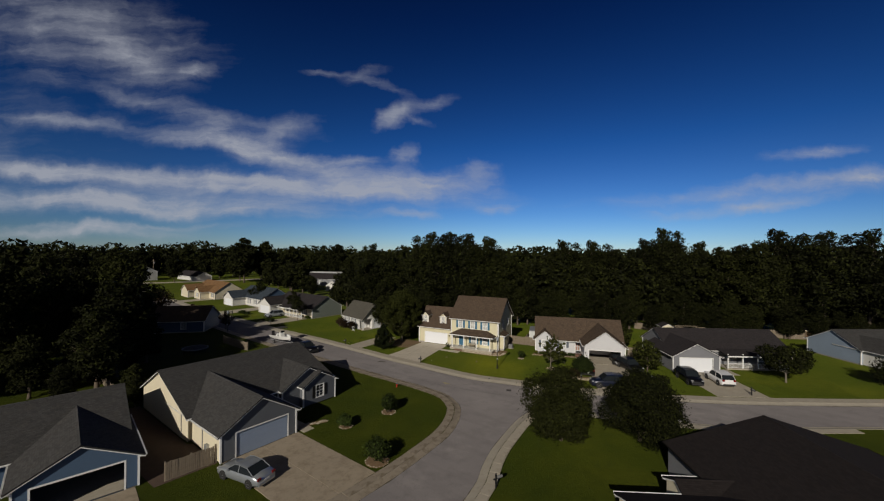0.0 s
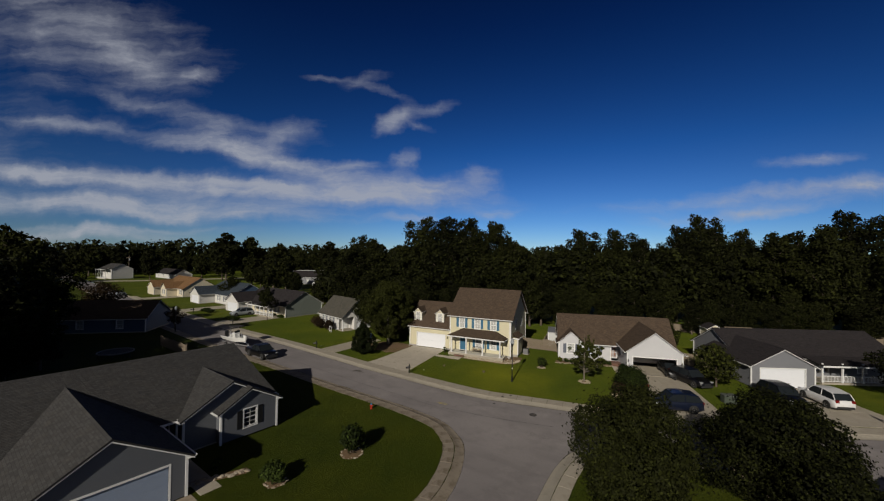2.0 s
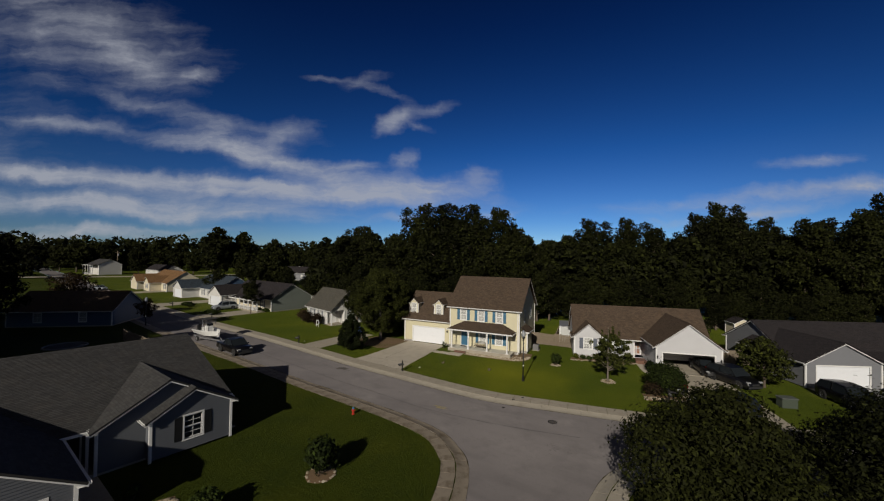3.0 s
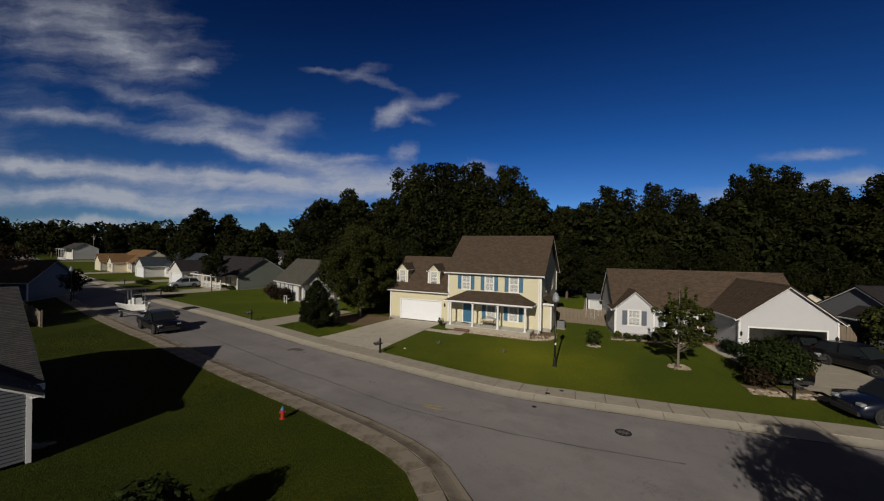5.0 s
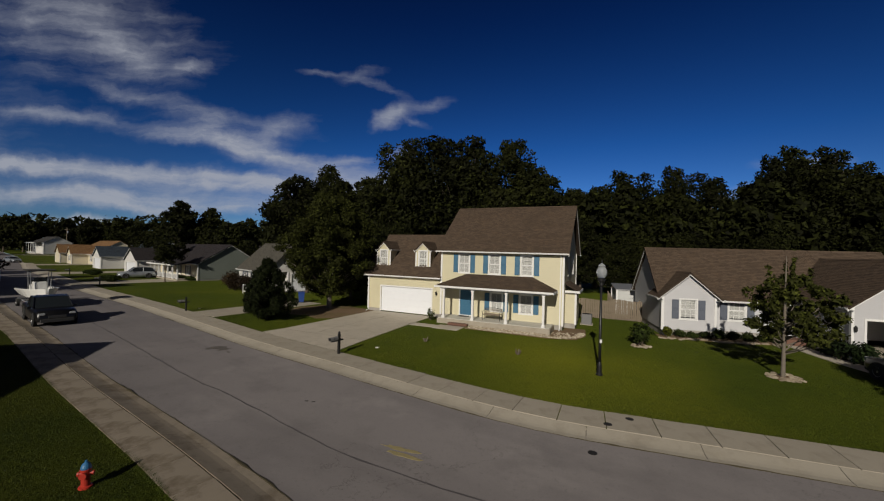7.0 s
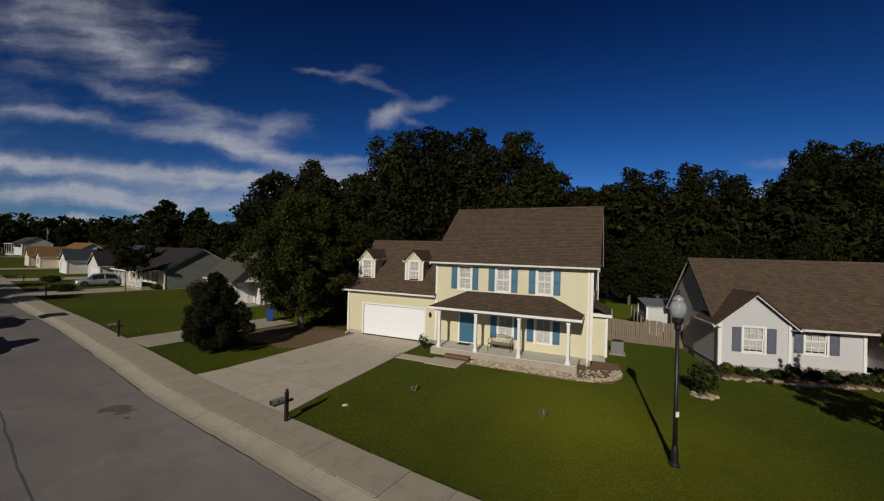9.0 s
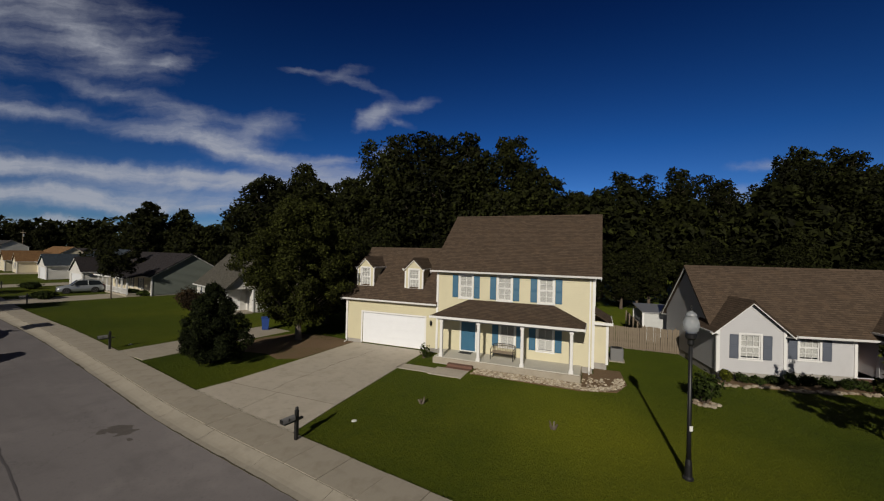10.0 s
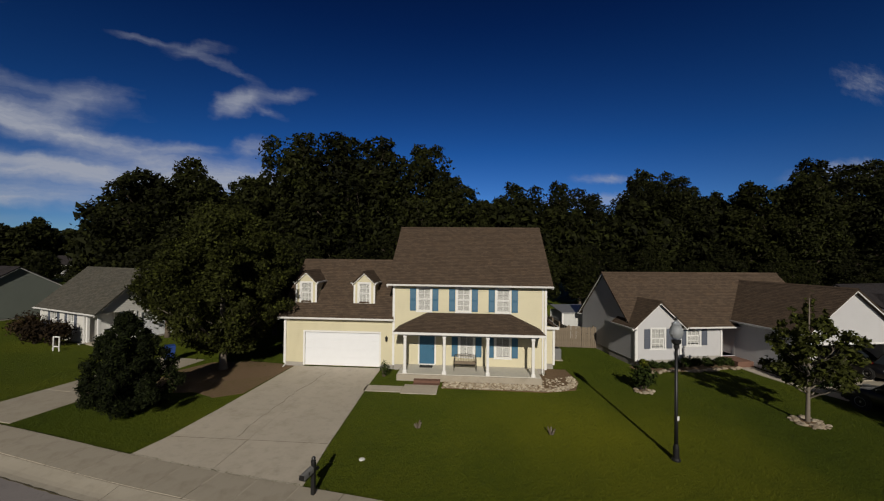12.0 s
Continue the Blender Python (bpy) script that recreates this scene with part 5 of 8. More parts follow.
# the grey-roofed corner house
def corner_house():
    # local x runs along the ridge, y away from the street
    A = 52.9
    dx, dy_ = math.cos(radians(A)), math.sin(radians(A))
    ex, ey = dy_, -dx
    o = (14.2 * dx - 40.6 * ex, 14.2 * dy_ - 40.6 * ey)
    hs = thing("corner_house", yaw(o[0], o[1], A), "single-storey grey house with grey shingle roof and pale blue garage door", "house")
    W, D, H, R, ry = 15.9, 13.1, 2.55, 2.85, 7.6
    ms = Mesh()
    wall_panel(ms, (W, 0, 0), (0, 1, 0), D, .15, H, (ry, R), [], .13)
    wall_panel(ms, (W, D, 0), (-1, 0, 0), W, .15, H, None, [], .13)
    wall_panel(ms, (7.5, 1.2, 0), (1, 0, 0), 1.6, .15, H + .4, None, [(.35, 1.25, .2, 2.25)], .13)
    part("wall", ms, M_CORNER_SIDING, hs)
    ms = Mesh()
    wall_panel(ms, (0, D, 0), (0, -1, 0), D, .15, H, (D - ry, R), [], .13)
    part("side_wall", ms, M_CREAM, hs, "cream sided gable wall")
    ms, tr = Mesh(), Mesh()
    x0, x1, zr = -.3, W + .3, H + R + .1
    yf, zf, yr, zb = -.4, H - .4 * R / ry + .1, D + .4, H - .4 * R / (D - ry) + .1
    roof_plane(ms, (x0, yf, zf), (x1, yf, zf), (x1, ry, zr), (x0, ry, zr))
    roof_plane(ms, (x1, yr, zb), (x0, yr, zb), (x0, ry, zr), (x1, ry, zr))
    ms.tube([(x0, ry, zr - .03), (x1, ry, zr - .03)], .07, 6)
    part("roof", ms, M_GREY_ROOF, hs)
    for x, sg in ((x0, -1), (x1, 1)):
        board(tr, (x - sg * .05, yf, zf - .03), (x - sg * .05, ry, zr - .03), (0, 0, -1), (sg, 0, 0), .16, .035)
        board(tr, (x - sg * .05, yr, zb - .03), (x - sg * .05, ry, zr - .03), (0, 0, -1), (sg, 0, 0), .16, .035)
    tr.box(x0, x1, yf - .09, yf, zf - .13, zf)
    part("roof_trim", tr, M_TRIM, hs, "white gutters and rake boards")
    g0, g1, fw = .35, 7.45, 6.0
    gm = (g0 + g1) / 2
    shell(hs, g0, g1, -fw, 1.0, .1, H, M_CORNER_SIDING, "y", 2.15, {"f": [hole(gm + .2, 4.88, .05, 2.13, g0)]}, .13, "wing_wall", "bl")
    ms = Mesh()
    wall_panel(ms, (g0, 1.0, 0), (0, -1, 0), 1.0 + fw, .1, H, None, [], .13)
    part("wing_side_wall", ms, M_CREAM, hs)
    gable_roof(hs, g0, g1, -fw, 6.2, H, 2.15, "y", M_GREY_ROOF, .35, .3, "wing_roof", ends=(True, False))
    garage_door(hs, frame_m((gm + .2, -fw, .05), (1, 0, 0)), 4.88, 2.13, plain("pale_blue_garage_paint", (.25, .31, .42), .45, vary=.05), "pale blue double garage door")
    b0, b1, fb, s0, fs = 9.1, 15.7, .6, 11.3, 1.35
    shell(hs, b0, b1, -fb, 3.0, .15, H, M_CORNER_SIDING, "y", 1.85, {}, .13, "gable_wall", "b")
    gable_roof(hs, b0, b1, -fb, 5.2, H, 1.85, "y", M_GREY_ROOF, .35, .3, "gable_roof", ends=(True, False))
    rise = 1.85 * (b1 - s0) / (b1 - b0)
    sm = (s0 + b1) / 2
    shell(hs, s0, b1, -fs, -fb, .15, H, M_CORNER_SIDING, "y", rise, {"f": [hole(sm, 1.0, .8, 1.4, s0)]}, .13, "bay_wall", "b")
    gable_roof(hs, s0, b1, -fs, -fb - .01, H, rise, "y", M_GREY_ROOF, .35, .3, "bay_roof", ends=(True, False), slopes=(True, False))
    gable_roof(hs, s0, b1, -fs, -fb - .32, H - .005, rise, "y", M_GREY_ROOF, .35, .3, "bay_roof", trim=False, ends=(True, False), slopes=(False, True))
    window(hs, frame_m((sm, -fs, .8), (1, 0, 0)), 1.0, 1.4, M_BLACK, .4, (2, 2), blind=0)
    corner_boards(hs, [(g0, -fw), (g1, -fw), (b0, -fb), (s0, -fs), (b1, -fs)], .05, H - .1)
    leaf, knob = panel_door(hs, frame_m((8.3, 1.2, .2), (1, 0, 0)), .9, 2.05, M_BLACK, "dark panelled front door in the porch")
    part("handle", knob, M_IRON, leaf)
    part("porch_floor", Mesh().box(g1, b0, -.6, 1.2, -.1, .18), M_OLDCONC, hs)
    part("post", Mesh().box(g1 + 1.3, g1 + 1.42, -.3, -.18, .1, H), M_TRIM, hs)
    for yy in (1.6, -2.4):
        xx = -.06 if yy > 0 else g0 - .06
        part("pipe", Mesh().tube([(xx, yy, .2), (xx, yy, 2.4)], .05, 6), M_METAL, hs)
    part("meter_box", Mesh().box(g0 - .28, g0 - .02, -3.8, -3.3, .5, 1.0, cut=.03), M_METAL, hs, "grey meter box")
    foundation(hs, [(0, W, 1.2, D), (b0, b1, -fb, 2)], .15)
    return hs, o, A


corner, corner_o, corner_a = corner_house()


# the slate-blue house in the near left, only its garage end in view
def blue_house():
    hs = thing("blue_house", yaw(-28.1, 24.8, 45.0), "single-storey slate-blue house with grey roof and open dark garage", "house")
    H = 2.55
    shell(hs, 0, 6.6, 0, 7, .1, H, M_BLUE_SIDING, "y", 1.75, {"f": [hole(3.3, 4.88, .05, 2.13)]}, .13, "wing_wall", "b")
    gable_roof(hs, 0, 6.6, 0, 9.5, H, 1.75, "y", M_GREY_ROOF, .4, .3, "wing_roof", ends=(True, False))
    shell(hs, -10, 6.4, 5.0, 17.0, .15, H, M_BLUE_SIDING, "x", 2.5, {}, .13)
    gable_roof(hs, -10, 6.4, 5.0, 17.0, H, 2.5, "x", M_GREY_ROOF, .35, .3)
    fr = Mesh()
    for b in ((.75, .86, .05, 2.3), (5.74, 5.85, .05, 2.3), (.86, 5.74, 2.18, 2.3)):
        fr.box(b[0], b[1], -.035, .1, b[2], b[3])
    part("garage_frame", fr, M_TRIM, hs)
    part("garage_floor", Mesh().box(.1, 6.5, .05, 6.9, -.1, .05), M_OLDCONC, hs)
    # near-black back wall and ceiling: the garage's inner shade is put into their colour
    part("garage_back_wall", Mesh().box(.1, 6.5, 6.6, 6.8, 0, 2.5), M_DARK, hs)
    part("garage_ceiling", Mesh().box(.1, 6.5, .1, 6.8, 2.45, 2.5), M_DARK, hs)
    corner_boards(hs, [(0, 0), (6.6, 0)], .05, H - .1)
    foundation(hs, [(-10, 6.4, 5.0, 17.0)], .15)
    return hs


blue_house()


# the dark-roofed house on the near right, seen from above
def dark_house():
    hs = thing("dark_roof_house", yaw(18.2, 12.0, -3.0), "single-storey house with dark brown gabled roof and white gutters", "house")
    H = 2.55
    roofm = shingles("dark_brown_asphalt_shingles", (0.020, 0.0165, 0.0165))
    shell(hs, 0, 15.6, 0, 19.9, .15, H, M_GREY_SIDING, "y", 2.35, lap=.16)
    gable_roof(hs, 0, 15.6, 0, 19.9, H, 2.35, "y", roofm, .35, .25, trim_m=roofm)
    shell(hs, -7.0, 1.0, 3.0, 12.6, .15, H, M_CREAM, "x", 1.9, lap=.16, name="wing_wall", skip="r")
    gable_roof(hs, -7.0, 4.5, 3.0, 12.6, H, 1.9, "x", roofm, .35, .25, "wing_roof", ends=(True, False))
    shell(hs, -2.6, .2, 12.6, 15.2, .15, 2.3, M_CREAM, "x", .6, lap=.16, name="porch_wall")
    gable_roof(hs, -2.6, 1.5, 12.6, 15.2, 2.3, .6, "x", roofm, .3, .2, "porch_roof")
    foundation(hs, [(0, 15.6, 0, 19.9), (-7, 1, 3, 12.6), (-2.6, .2, 12.6, 15.2)], .15)
    return hs


dark_house()

# ---- trees and shrubs ----


def leaf_cloud(seed, lobes, n, size, shell_in=0.62, slim=0.55, tri=False, scatter=0.55):
    """A crown of n single leaves or sprays, kites or pointed triangles, over ellipsoid lobes (x, y, z, rx, ry, rz), facing outwards and denser to the outside."""
    r = np.random.RandomState(seed)
    lb = np.array(lobes, float)
    wgt = (lb[:, 3] * lb[:, 4] * lb[:, 5]) ** (2 / 3)
    pick = r.choice(len(lb), n, p=wgt / wgt.sum())
    d = r.normal(size=(n, 3))
    d /= np.linalg.norm(d, axis=1)[:, None]
    rad = shell_in + (1.0 - shell_in) * r.rand(n) ** 0.6
    rad *= 1 + 0.10 * np.sin(5 * d[:, 0] + 3 * d[:, 2] * 2 + pick) + np.where(r.rand(n) < 0.12, r.rand(n) * 0.38, 0)
    c = lb[pick, :3] + d * lb[pick, 3:6] * rad[:, None]
    nrm = d + r.normal(size=(n, 3)) * scatter
    nrm[:, 2] += 0.30
    nrm /= np.linalg.norm(nrm, axis=1)[:, None]
    a = np.cross(nrm, r.normal(size=(n, 3)))
    a /= np.linalg.norm(a, axis=1)[:, None]
    b = np.cross(nrm, a)
    s = size * (0.6 + 0.8 * r.rand(n))[:, None]
    if tri:
        pts = np.stack([c - a * s, c + a * s * 0.8 + b * s * slim * 1.2 - nrm * s * 0.1, c + a * s * 0.8 - b * s * slim * 1.2], 1).reshape(-1, 3)
    else:
        pts = np.stack([c - a * s, c + b * s * slim - nrm * s * 0.12, c + a * s, c - b * s * slim - nrm * s * 0.12], 1).reshape(-1, 3)
    k = 3 if tri else 4
    me = bpy.data.meshes.new("crown")
    me.from_pydata(pts.tolist(), [], np.arange(k * n).reshape(-1, k).tolist())
    me.update()
    return me


def lobed(seed, h, base, rad, n, flat=0.75, spread=0.62):
    """Uneven lobes round an axis, from height base to h."""
    r = random.Random(seed)
    out = []
    for i in range(n):
        t = (i + 0.5) / n
        z = base + (h - base) * (0.10 + 0.84 * t)
        wide = rad * (math.sin(math.pi * (0.18 + 0.72 * t)) ** 0.8)
        ang = i * 2.4 + r.uniform(-.5, .5)
        off = wide * spread * r.uniform(0.5, 1.1) * (1.0 if t < 0.85 else 0.4)
        k = wide * r.uniform(0.42, 0.68)
        out.append((math.cos(ang) * off, math.sin(ang) * off, z, k, k, min(k * flat * r.uniform(.8, 1.2), (h - z) * 1.0 + .3)))
    for x, y, z, k, _, kz in list(out):
        for _ in range(3):
            d = Vector((r.gauss(0, 1), r.gauss(0, 1), r.gauss(.35, .8))).normalized()
            q = k * r.uniform(.30, .50)
            out.append((x + d.x * k * .88, y + d.y * k * .88, min(z + d.z * kz * .92, h - q * .5), q, q, q * r.uniform(.6, .85)))
    return out


def trunk_mesh(seed, h, r0, lobes, reach=0.8, sides=(9, 6, 5)):
    r = random.Random(seed)
    ms = Mesh()
    lean = (r.uniform(-.03, .03) * h, r.uniform(-.03, .03) * h)
    zs = [0, .06, .2, .45, .75, 1.0]
    stem = [(lean[0] * z, lean[1] * z, h * reach * z - .15) for z in zs]
    ms.tube(stem, [r0 * 1.45, r0 * 1.05, r0 * .9, r0 * .7, r0 * .42, r0 * .12], sides[0])
    for x, y, z, k, _, _ in lobes:
        z0 = max(h * .12, min(z - .45 * math.hypot(x, y) - .3, h * reach * .9))
        f = min(1.0, z0 / (h * reach))
        p0 = Vector((lean[0] * f, lean[1] * f, z0))
        p2 = Vector((x, y, z))
        mid = p0.lerp(p2, .5) + Vector((0, 0, -.08 * (p2 - p0).length))
        rr = r0 * (.5 - .3 * f)
        ms.tube([p0, mid, p2], [rr, rr * .6, rr * .15], sides[1])
        for _ in range(3 if sides[2] else 0):
            q = p2 + Vector((r.uniform(-1, 1), r.uniform(-1, 1), r.uniform(-.3, .9))) * k * .75
            ms.tube([mid.lerp(p2, .5), q], [rr * .35, rr * .08], sides[2])
    return ms


def tree(name, x, y, label, seed, h, base, rad, n_lobes, leaves, size, leaf_m, bark_m=None, r0=0.2, group="", flat=0.75, category="tree", shell_in=0.62, lobes=None, reach=.8, slim=.55, rot=0, tri=False, sides=(9, 6, 5), scatter=.55):
    lb = lobes or lobed(seed, h, base, rad, n_lobes, flat)
    t = thing(name, yaw(x, y, rot), label, category, group)
    part("trunk", trunk_mesh(seed, h, r0, lb[:n_lobes], reach, sides), bark_m or M_BARK, t, smooth=True)
    part("crown", leaf_cloud(seed, lb, leaves, size, shell_in, slim, tri, scatter), leaf_m, t)
    return t


def shrub(x, y, label, seed, h, rad, leaves, size, leaf_m, group="", name="shrub", lobes=6):
    r = random.Random(seed)
    lb = [(r.uniform(-.35, .35) * rad, r.uniform(-.35, .35) * rad, h * r.uniform(.38, .66), rad * r.uniform(.55, .75), rad * r.uniform(.55, .75), h * r.uniform(.30, .42)) for _ in range(lobes)]
    t = thing(name, yaw(x, y, r.uniform(0, 360)), label, "shrub", group)
    ms = Mesh()
    for i in range(7):
        a = i * .9
        ms.tube([(.06 * math.cos(a), .06 * math.sin(a), -.05), (.3 * rad * math.cos(a), .3 * rad * math.sin(a), h * .35), (.55 * rad * math.cos(a), .55 * rad * math.sin(a), h * .62)], [.03, .02, .006], 5)
    part("branchwork", ms, M_BARK, t)
    part("leaves", leaf_cloud(seed, lb, leaves, size, 0.35), leaf_m, t)
    return t


def stone_mesh(seed):
    r = random.Random(seed)
    ms = Mesh()
    prof = [(.55, 0), (.95, .25), (1.0, .5), (.75, .85), (.25, 1.0)]
    n = 7
    jit = [r.uniform(.75, 1.2) for _ in range(n)]
    ms.loft([[(p * jit[j] * math.cos(6.2832 * j / n), p * jit[j] * math.sin(6.2832 * j / n), z * r.uniform(.85, 1.1)) for j in range(n)] for p, z in prof])
    me = ms.data("stone")
    me.materials.append(M_STONE)
    return me


STONES = [stone_mesh(40 + i) for i in range(5)]


def stone_ring(parent, pts, rng_s, size=0.17, rows=1):
    """Loose edging stones along a line of points, each a piece of its own."""
    r = random.Random(rng_s)
    for x, y in pts:
        for _ in range(rows):
            ob = new("stone", r.choice(STONES))
            ob.parent = parent
            s = size * r.uniform(.7, 1.25)
            ob.matrix_basis = pose(x + r.uniform(-.09, .09) * rows, y + r.uniform(-.09, .09) * rows, .0, r.uniform(-8, 8), r.uniform(-8, 8), r.uniform(0, 360)) @ Matrix.Diagonal((s * r.uniform(.8, 1.3), s, s * r.uniform(.55, .85), 1))


def ring_pts(cx, cy, rad, n):
    return [(cx + rad * math.cos(6.2832 * i / n), cy + rad * math.sin(6.2832 * i / n)) for i in range(n)]


def rock_bed(x, y, rad, n, seed, label, rows=2, size=.16):
    b = thing("rock_ring", yaw(x, y, 0), label, "rock edging", "rock rings round the plants")
    part("bed", Mesh().lathe([(rad * 1.02, -.05), (rad, .02), (rad * .5, .05), (.05, .06)], 18), M_MULCH, b)
    stone_ring(b, ring_pts(0, 0, rad * .92, n), seed, size, rows)
    return b


# two full round trees on the near right lawn
tree("round_lawn_tree", 11.9, 37.2, "full rounded dark green maple on the corner lawn", 11, 6.9, .5, 3.35, 15, 66000, .078, M_LEAF, r0=.16, group="maples on the corner lawn", flat=.95, tri=True)
tree("round_lawn_tree", 19.7, 37.3, "full spreading dark green maple on the corner lawn", 12, 6.6, .5, 4.0, 16, 76000, .078, M_LEAF, r0=.17, group="maples on the corner lawn", flat=.85, tri=True)
# oak with yellowing leaves beside the cream-yellow house
orng, lb = random.Random(21), []
for i in range(230):
    t = (i + .5) / 230
    z = 1.4 + 8.3 * t
    reach_ = 4.2 * math.sin(math.pi * (.20 + .74 * t)) ** .8 * (.55 + .45 * min(1, t / .35))
    a, out, q = i * 2.4 + orng.uniform(-.3, .3), orng.uniform(.2, 1.0) ** .6, orng.uniform(.32, .72)
    lb.append((math.cos(a) * reach_ * out, math.sin(a) * reach_ * out, z + .6 * out * reach_ / 4.2, q * 1.15, q * 1.15, q * orng.uniform(.7, 1.3)))
tree("oak_tree", -8.0, 77.2, "tall oak with yellowish green leaves over the driveway", 21, 10.6, .6, 4.6, 60, 76000, .088, M_LEAF_YELLOW, M_PALEBARK, r0=.22, lobes=lb, tri=True, shell_in=.1, scatter=.85, sides=(9, 6, 4))
# dense evergreen by the drive
lb, erng = [(0, 0, .9, 1.2, 1.2, .8), (0, 0, 1.9, .9, .9, .8), (0, 0, 2.9, .55, .55, .7), (.05, 0, 3.8, .26, .26, .5)], random.Random(5)
for i in range(84):
    t = i / 83
    z = .35 + 4.0 * t
    reach_ = (2.05 * (1 - t) ** .75 * (1 - .35 * max(0, .12 - t) / .12) + .10) * erng.uniform(.62, 1.05)
    a, q = i * 2.4 + erng.uniform(-.4, .4), erng.uniform(.26, .42) * (1 - .45 * t)
    lb.append((math.cos(a) * reach_, math.sin(a) * reach_, z + .16 * reach_, q, q, q * 1.15))
tree("evergreen_bush", -10.9, 71.2, "dense dark evergreen bush beside the driveway", 31, 4.5, .2, 2.0, 40, 34000, .10, M_LEAF_EVERGREEN, r0=.1, lobes=lb, category="shrub", slim=.20, shell_in=.35, scatter=.9, tri=True)
# slim young tree on the neighbour's lawn
mrng, lb = random.Random(41), []
for i in range(46):
    t = i / 45
    z = 1.85 + 2.7 * t
    reach_ = 1.95 * math.sin(math.pi * (.22 + .70 * t)) ** .9 * mrng.uniform(.35, 1.05)
    a, q = i * 2.4, mrng.uniform(.26, .50) * (1 - .35 * t)
    lb.append((.35 + math.cos(a) * reach_, math.sin(a) * reach_, z, q, q, q * .8))
lb += [(.4, 0, 5.2, .07, .07, .7), (.1, .1, 5.0, .07, .07, .6), (1.0, -.2, 4.7, .08, .08, .5), (-.5, .3, 4.7, .08, .08, .5), (.7, .4, 4.9, .08, .08, .6), (2.2, .2, 3.9, .25, .25, .2), (-1.7, .1, 3.9, .25, .25, .2)]
tree("young_maple", 17.4, 60.0, "slim young maple with pale trunk in a stone ring", 41, 6.3, 1.7, 1.8, 30, 6200, .095, M_LEAF_YELLOW, M_PALEBARK, r0=.085, lobes=lb, shell_in=.15, reach=.9, scatter=.8, tri=True)
rock_bed(17.4, 60.0, .55, 30, 1, "ring of tan stones round a young maple", 2, .11)
# corner lawn shrubs
for x, y, h, rad, s, lab in ((-5.9, 43.3, 2.0, 1.05, 51, "leafy upright shrub in a mulch ring on the corner lawn"), (-9.9, 39.7, 1.25, .85, 52, "low rounded shrub on the corner lawn"), (-5.5, 33.2, 2.0, 1.35, 53, "broad dark shrub beside the kerb on the corner lawn")):
    shrub(x, y, lab, s, h, rad, 2600, .11, M_LEAF_BUSH, "shrubs on the corner lawn")
    rock_bed(x, y, rad * .78, 22, s, "ring of small stones under a lawn shrub", 1, .085)
# stone edging and small plants before the corner house
for (x0, y0), (x1, y1), n, sd in (((-15.9, 47.7), (-13.9, 48.8), 13, 61), ((-15.3, 39.3), (-12.3, 40.9), 18, 62)):
    b = thing("stone_edging", yaw(x0, y0, 0), "low line of pale stones edging the front bed", "rock edging", "rock rings round the plants")
    part("bed", Mesh().prism([(-.2, .1), (.1, -.3), (x1 - x0 + .1, y1 - y0 - .3), (x1 - x0 - .2, y1 - y0 + .35)], -.05, .02), M_MULCH, b)
    stone_ring(b, [((x1 - x0) * i / (n - 1), (y1 - y0) * i / (n - 1) - .1) for i in range(n)], sd, .17, 2)
shrub(-14.4, 40.9, "small spiky plant behind the stone edging", 57, .75, .45, 320, .10, M_LEAF_BUSH, lobes=4)
shrub(-15.0, 48.9, "small dark shrub at the corner of the house", 58, .6, .45, 320, .09, M_LEAF_BUSH, lobes=4)
# neighbour's shrubs and trees
shrub(21.4, 57.0, "wide green shrub over a stone bed by the drive", 61, 3.0, 1.95, 11000, .09, M_LEAF_BUSH, lobes=9)
shrub(19.9, 56.2, "reddish low shrub beside the mailbox", 62, 1.25, .95, 1500, .09, M_LEAF_RED)
b = thing("rock_ring", yaw(20.7, 55.4, -15), "bed of tan stones under the drive-side shrubs", "rock edging", "rock rings round the plants")
part("bed", Mesh().box(-1.9, 2.1, -.75, .9, -.05, .03, cut=.02), M_MULCH, b)
for j in range(5):
    stone_ring(b, [(-1.9 + i * .2, -.66 + j * .17 + .05 * math.sin(i + j)) for i in range(21)], 7 + j, .12, 1)
shrub(13.8, 65.4, "small leafy sapling in a stone ring on the lawn", 63, 1.35, .75, 900, .10, M_LEAF_BUSH)
rock_bed(13.8, 65.4, .42, 13, 8, "small ring of stones round a sapling", 1)
tree("side_yard_tree", 32.2, 59.0, "bushy yellowish green tree between two houses", 64, 4.9, .8, 2.3, 10, 4600, .14, M_LEAF_YELLOW, r0=.11)
tree("garden_tree", 35.0, 74.0, "bushy green tree behind the house", 65, 4.6, .6, 2.4, 10, 3600, .16, M_LEAF, r0=.1)
tree("porch_tree", 49.8, 54.6, "dark broad lawn tree before the porch", 66, 5.2, 1.5, 2.9, 11, 5200, .15, M_LEAF_DARK, M_PALEBARK, r0=.12)
tree("porch_tree", 64.0, 53.0, "low dark broad tree before the light blue house", 67, 3.6, .9, 3.0, 10, 4200, .15, M_LEAF_DARK, r0=.1)
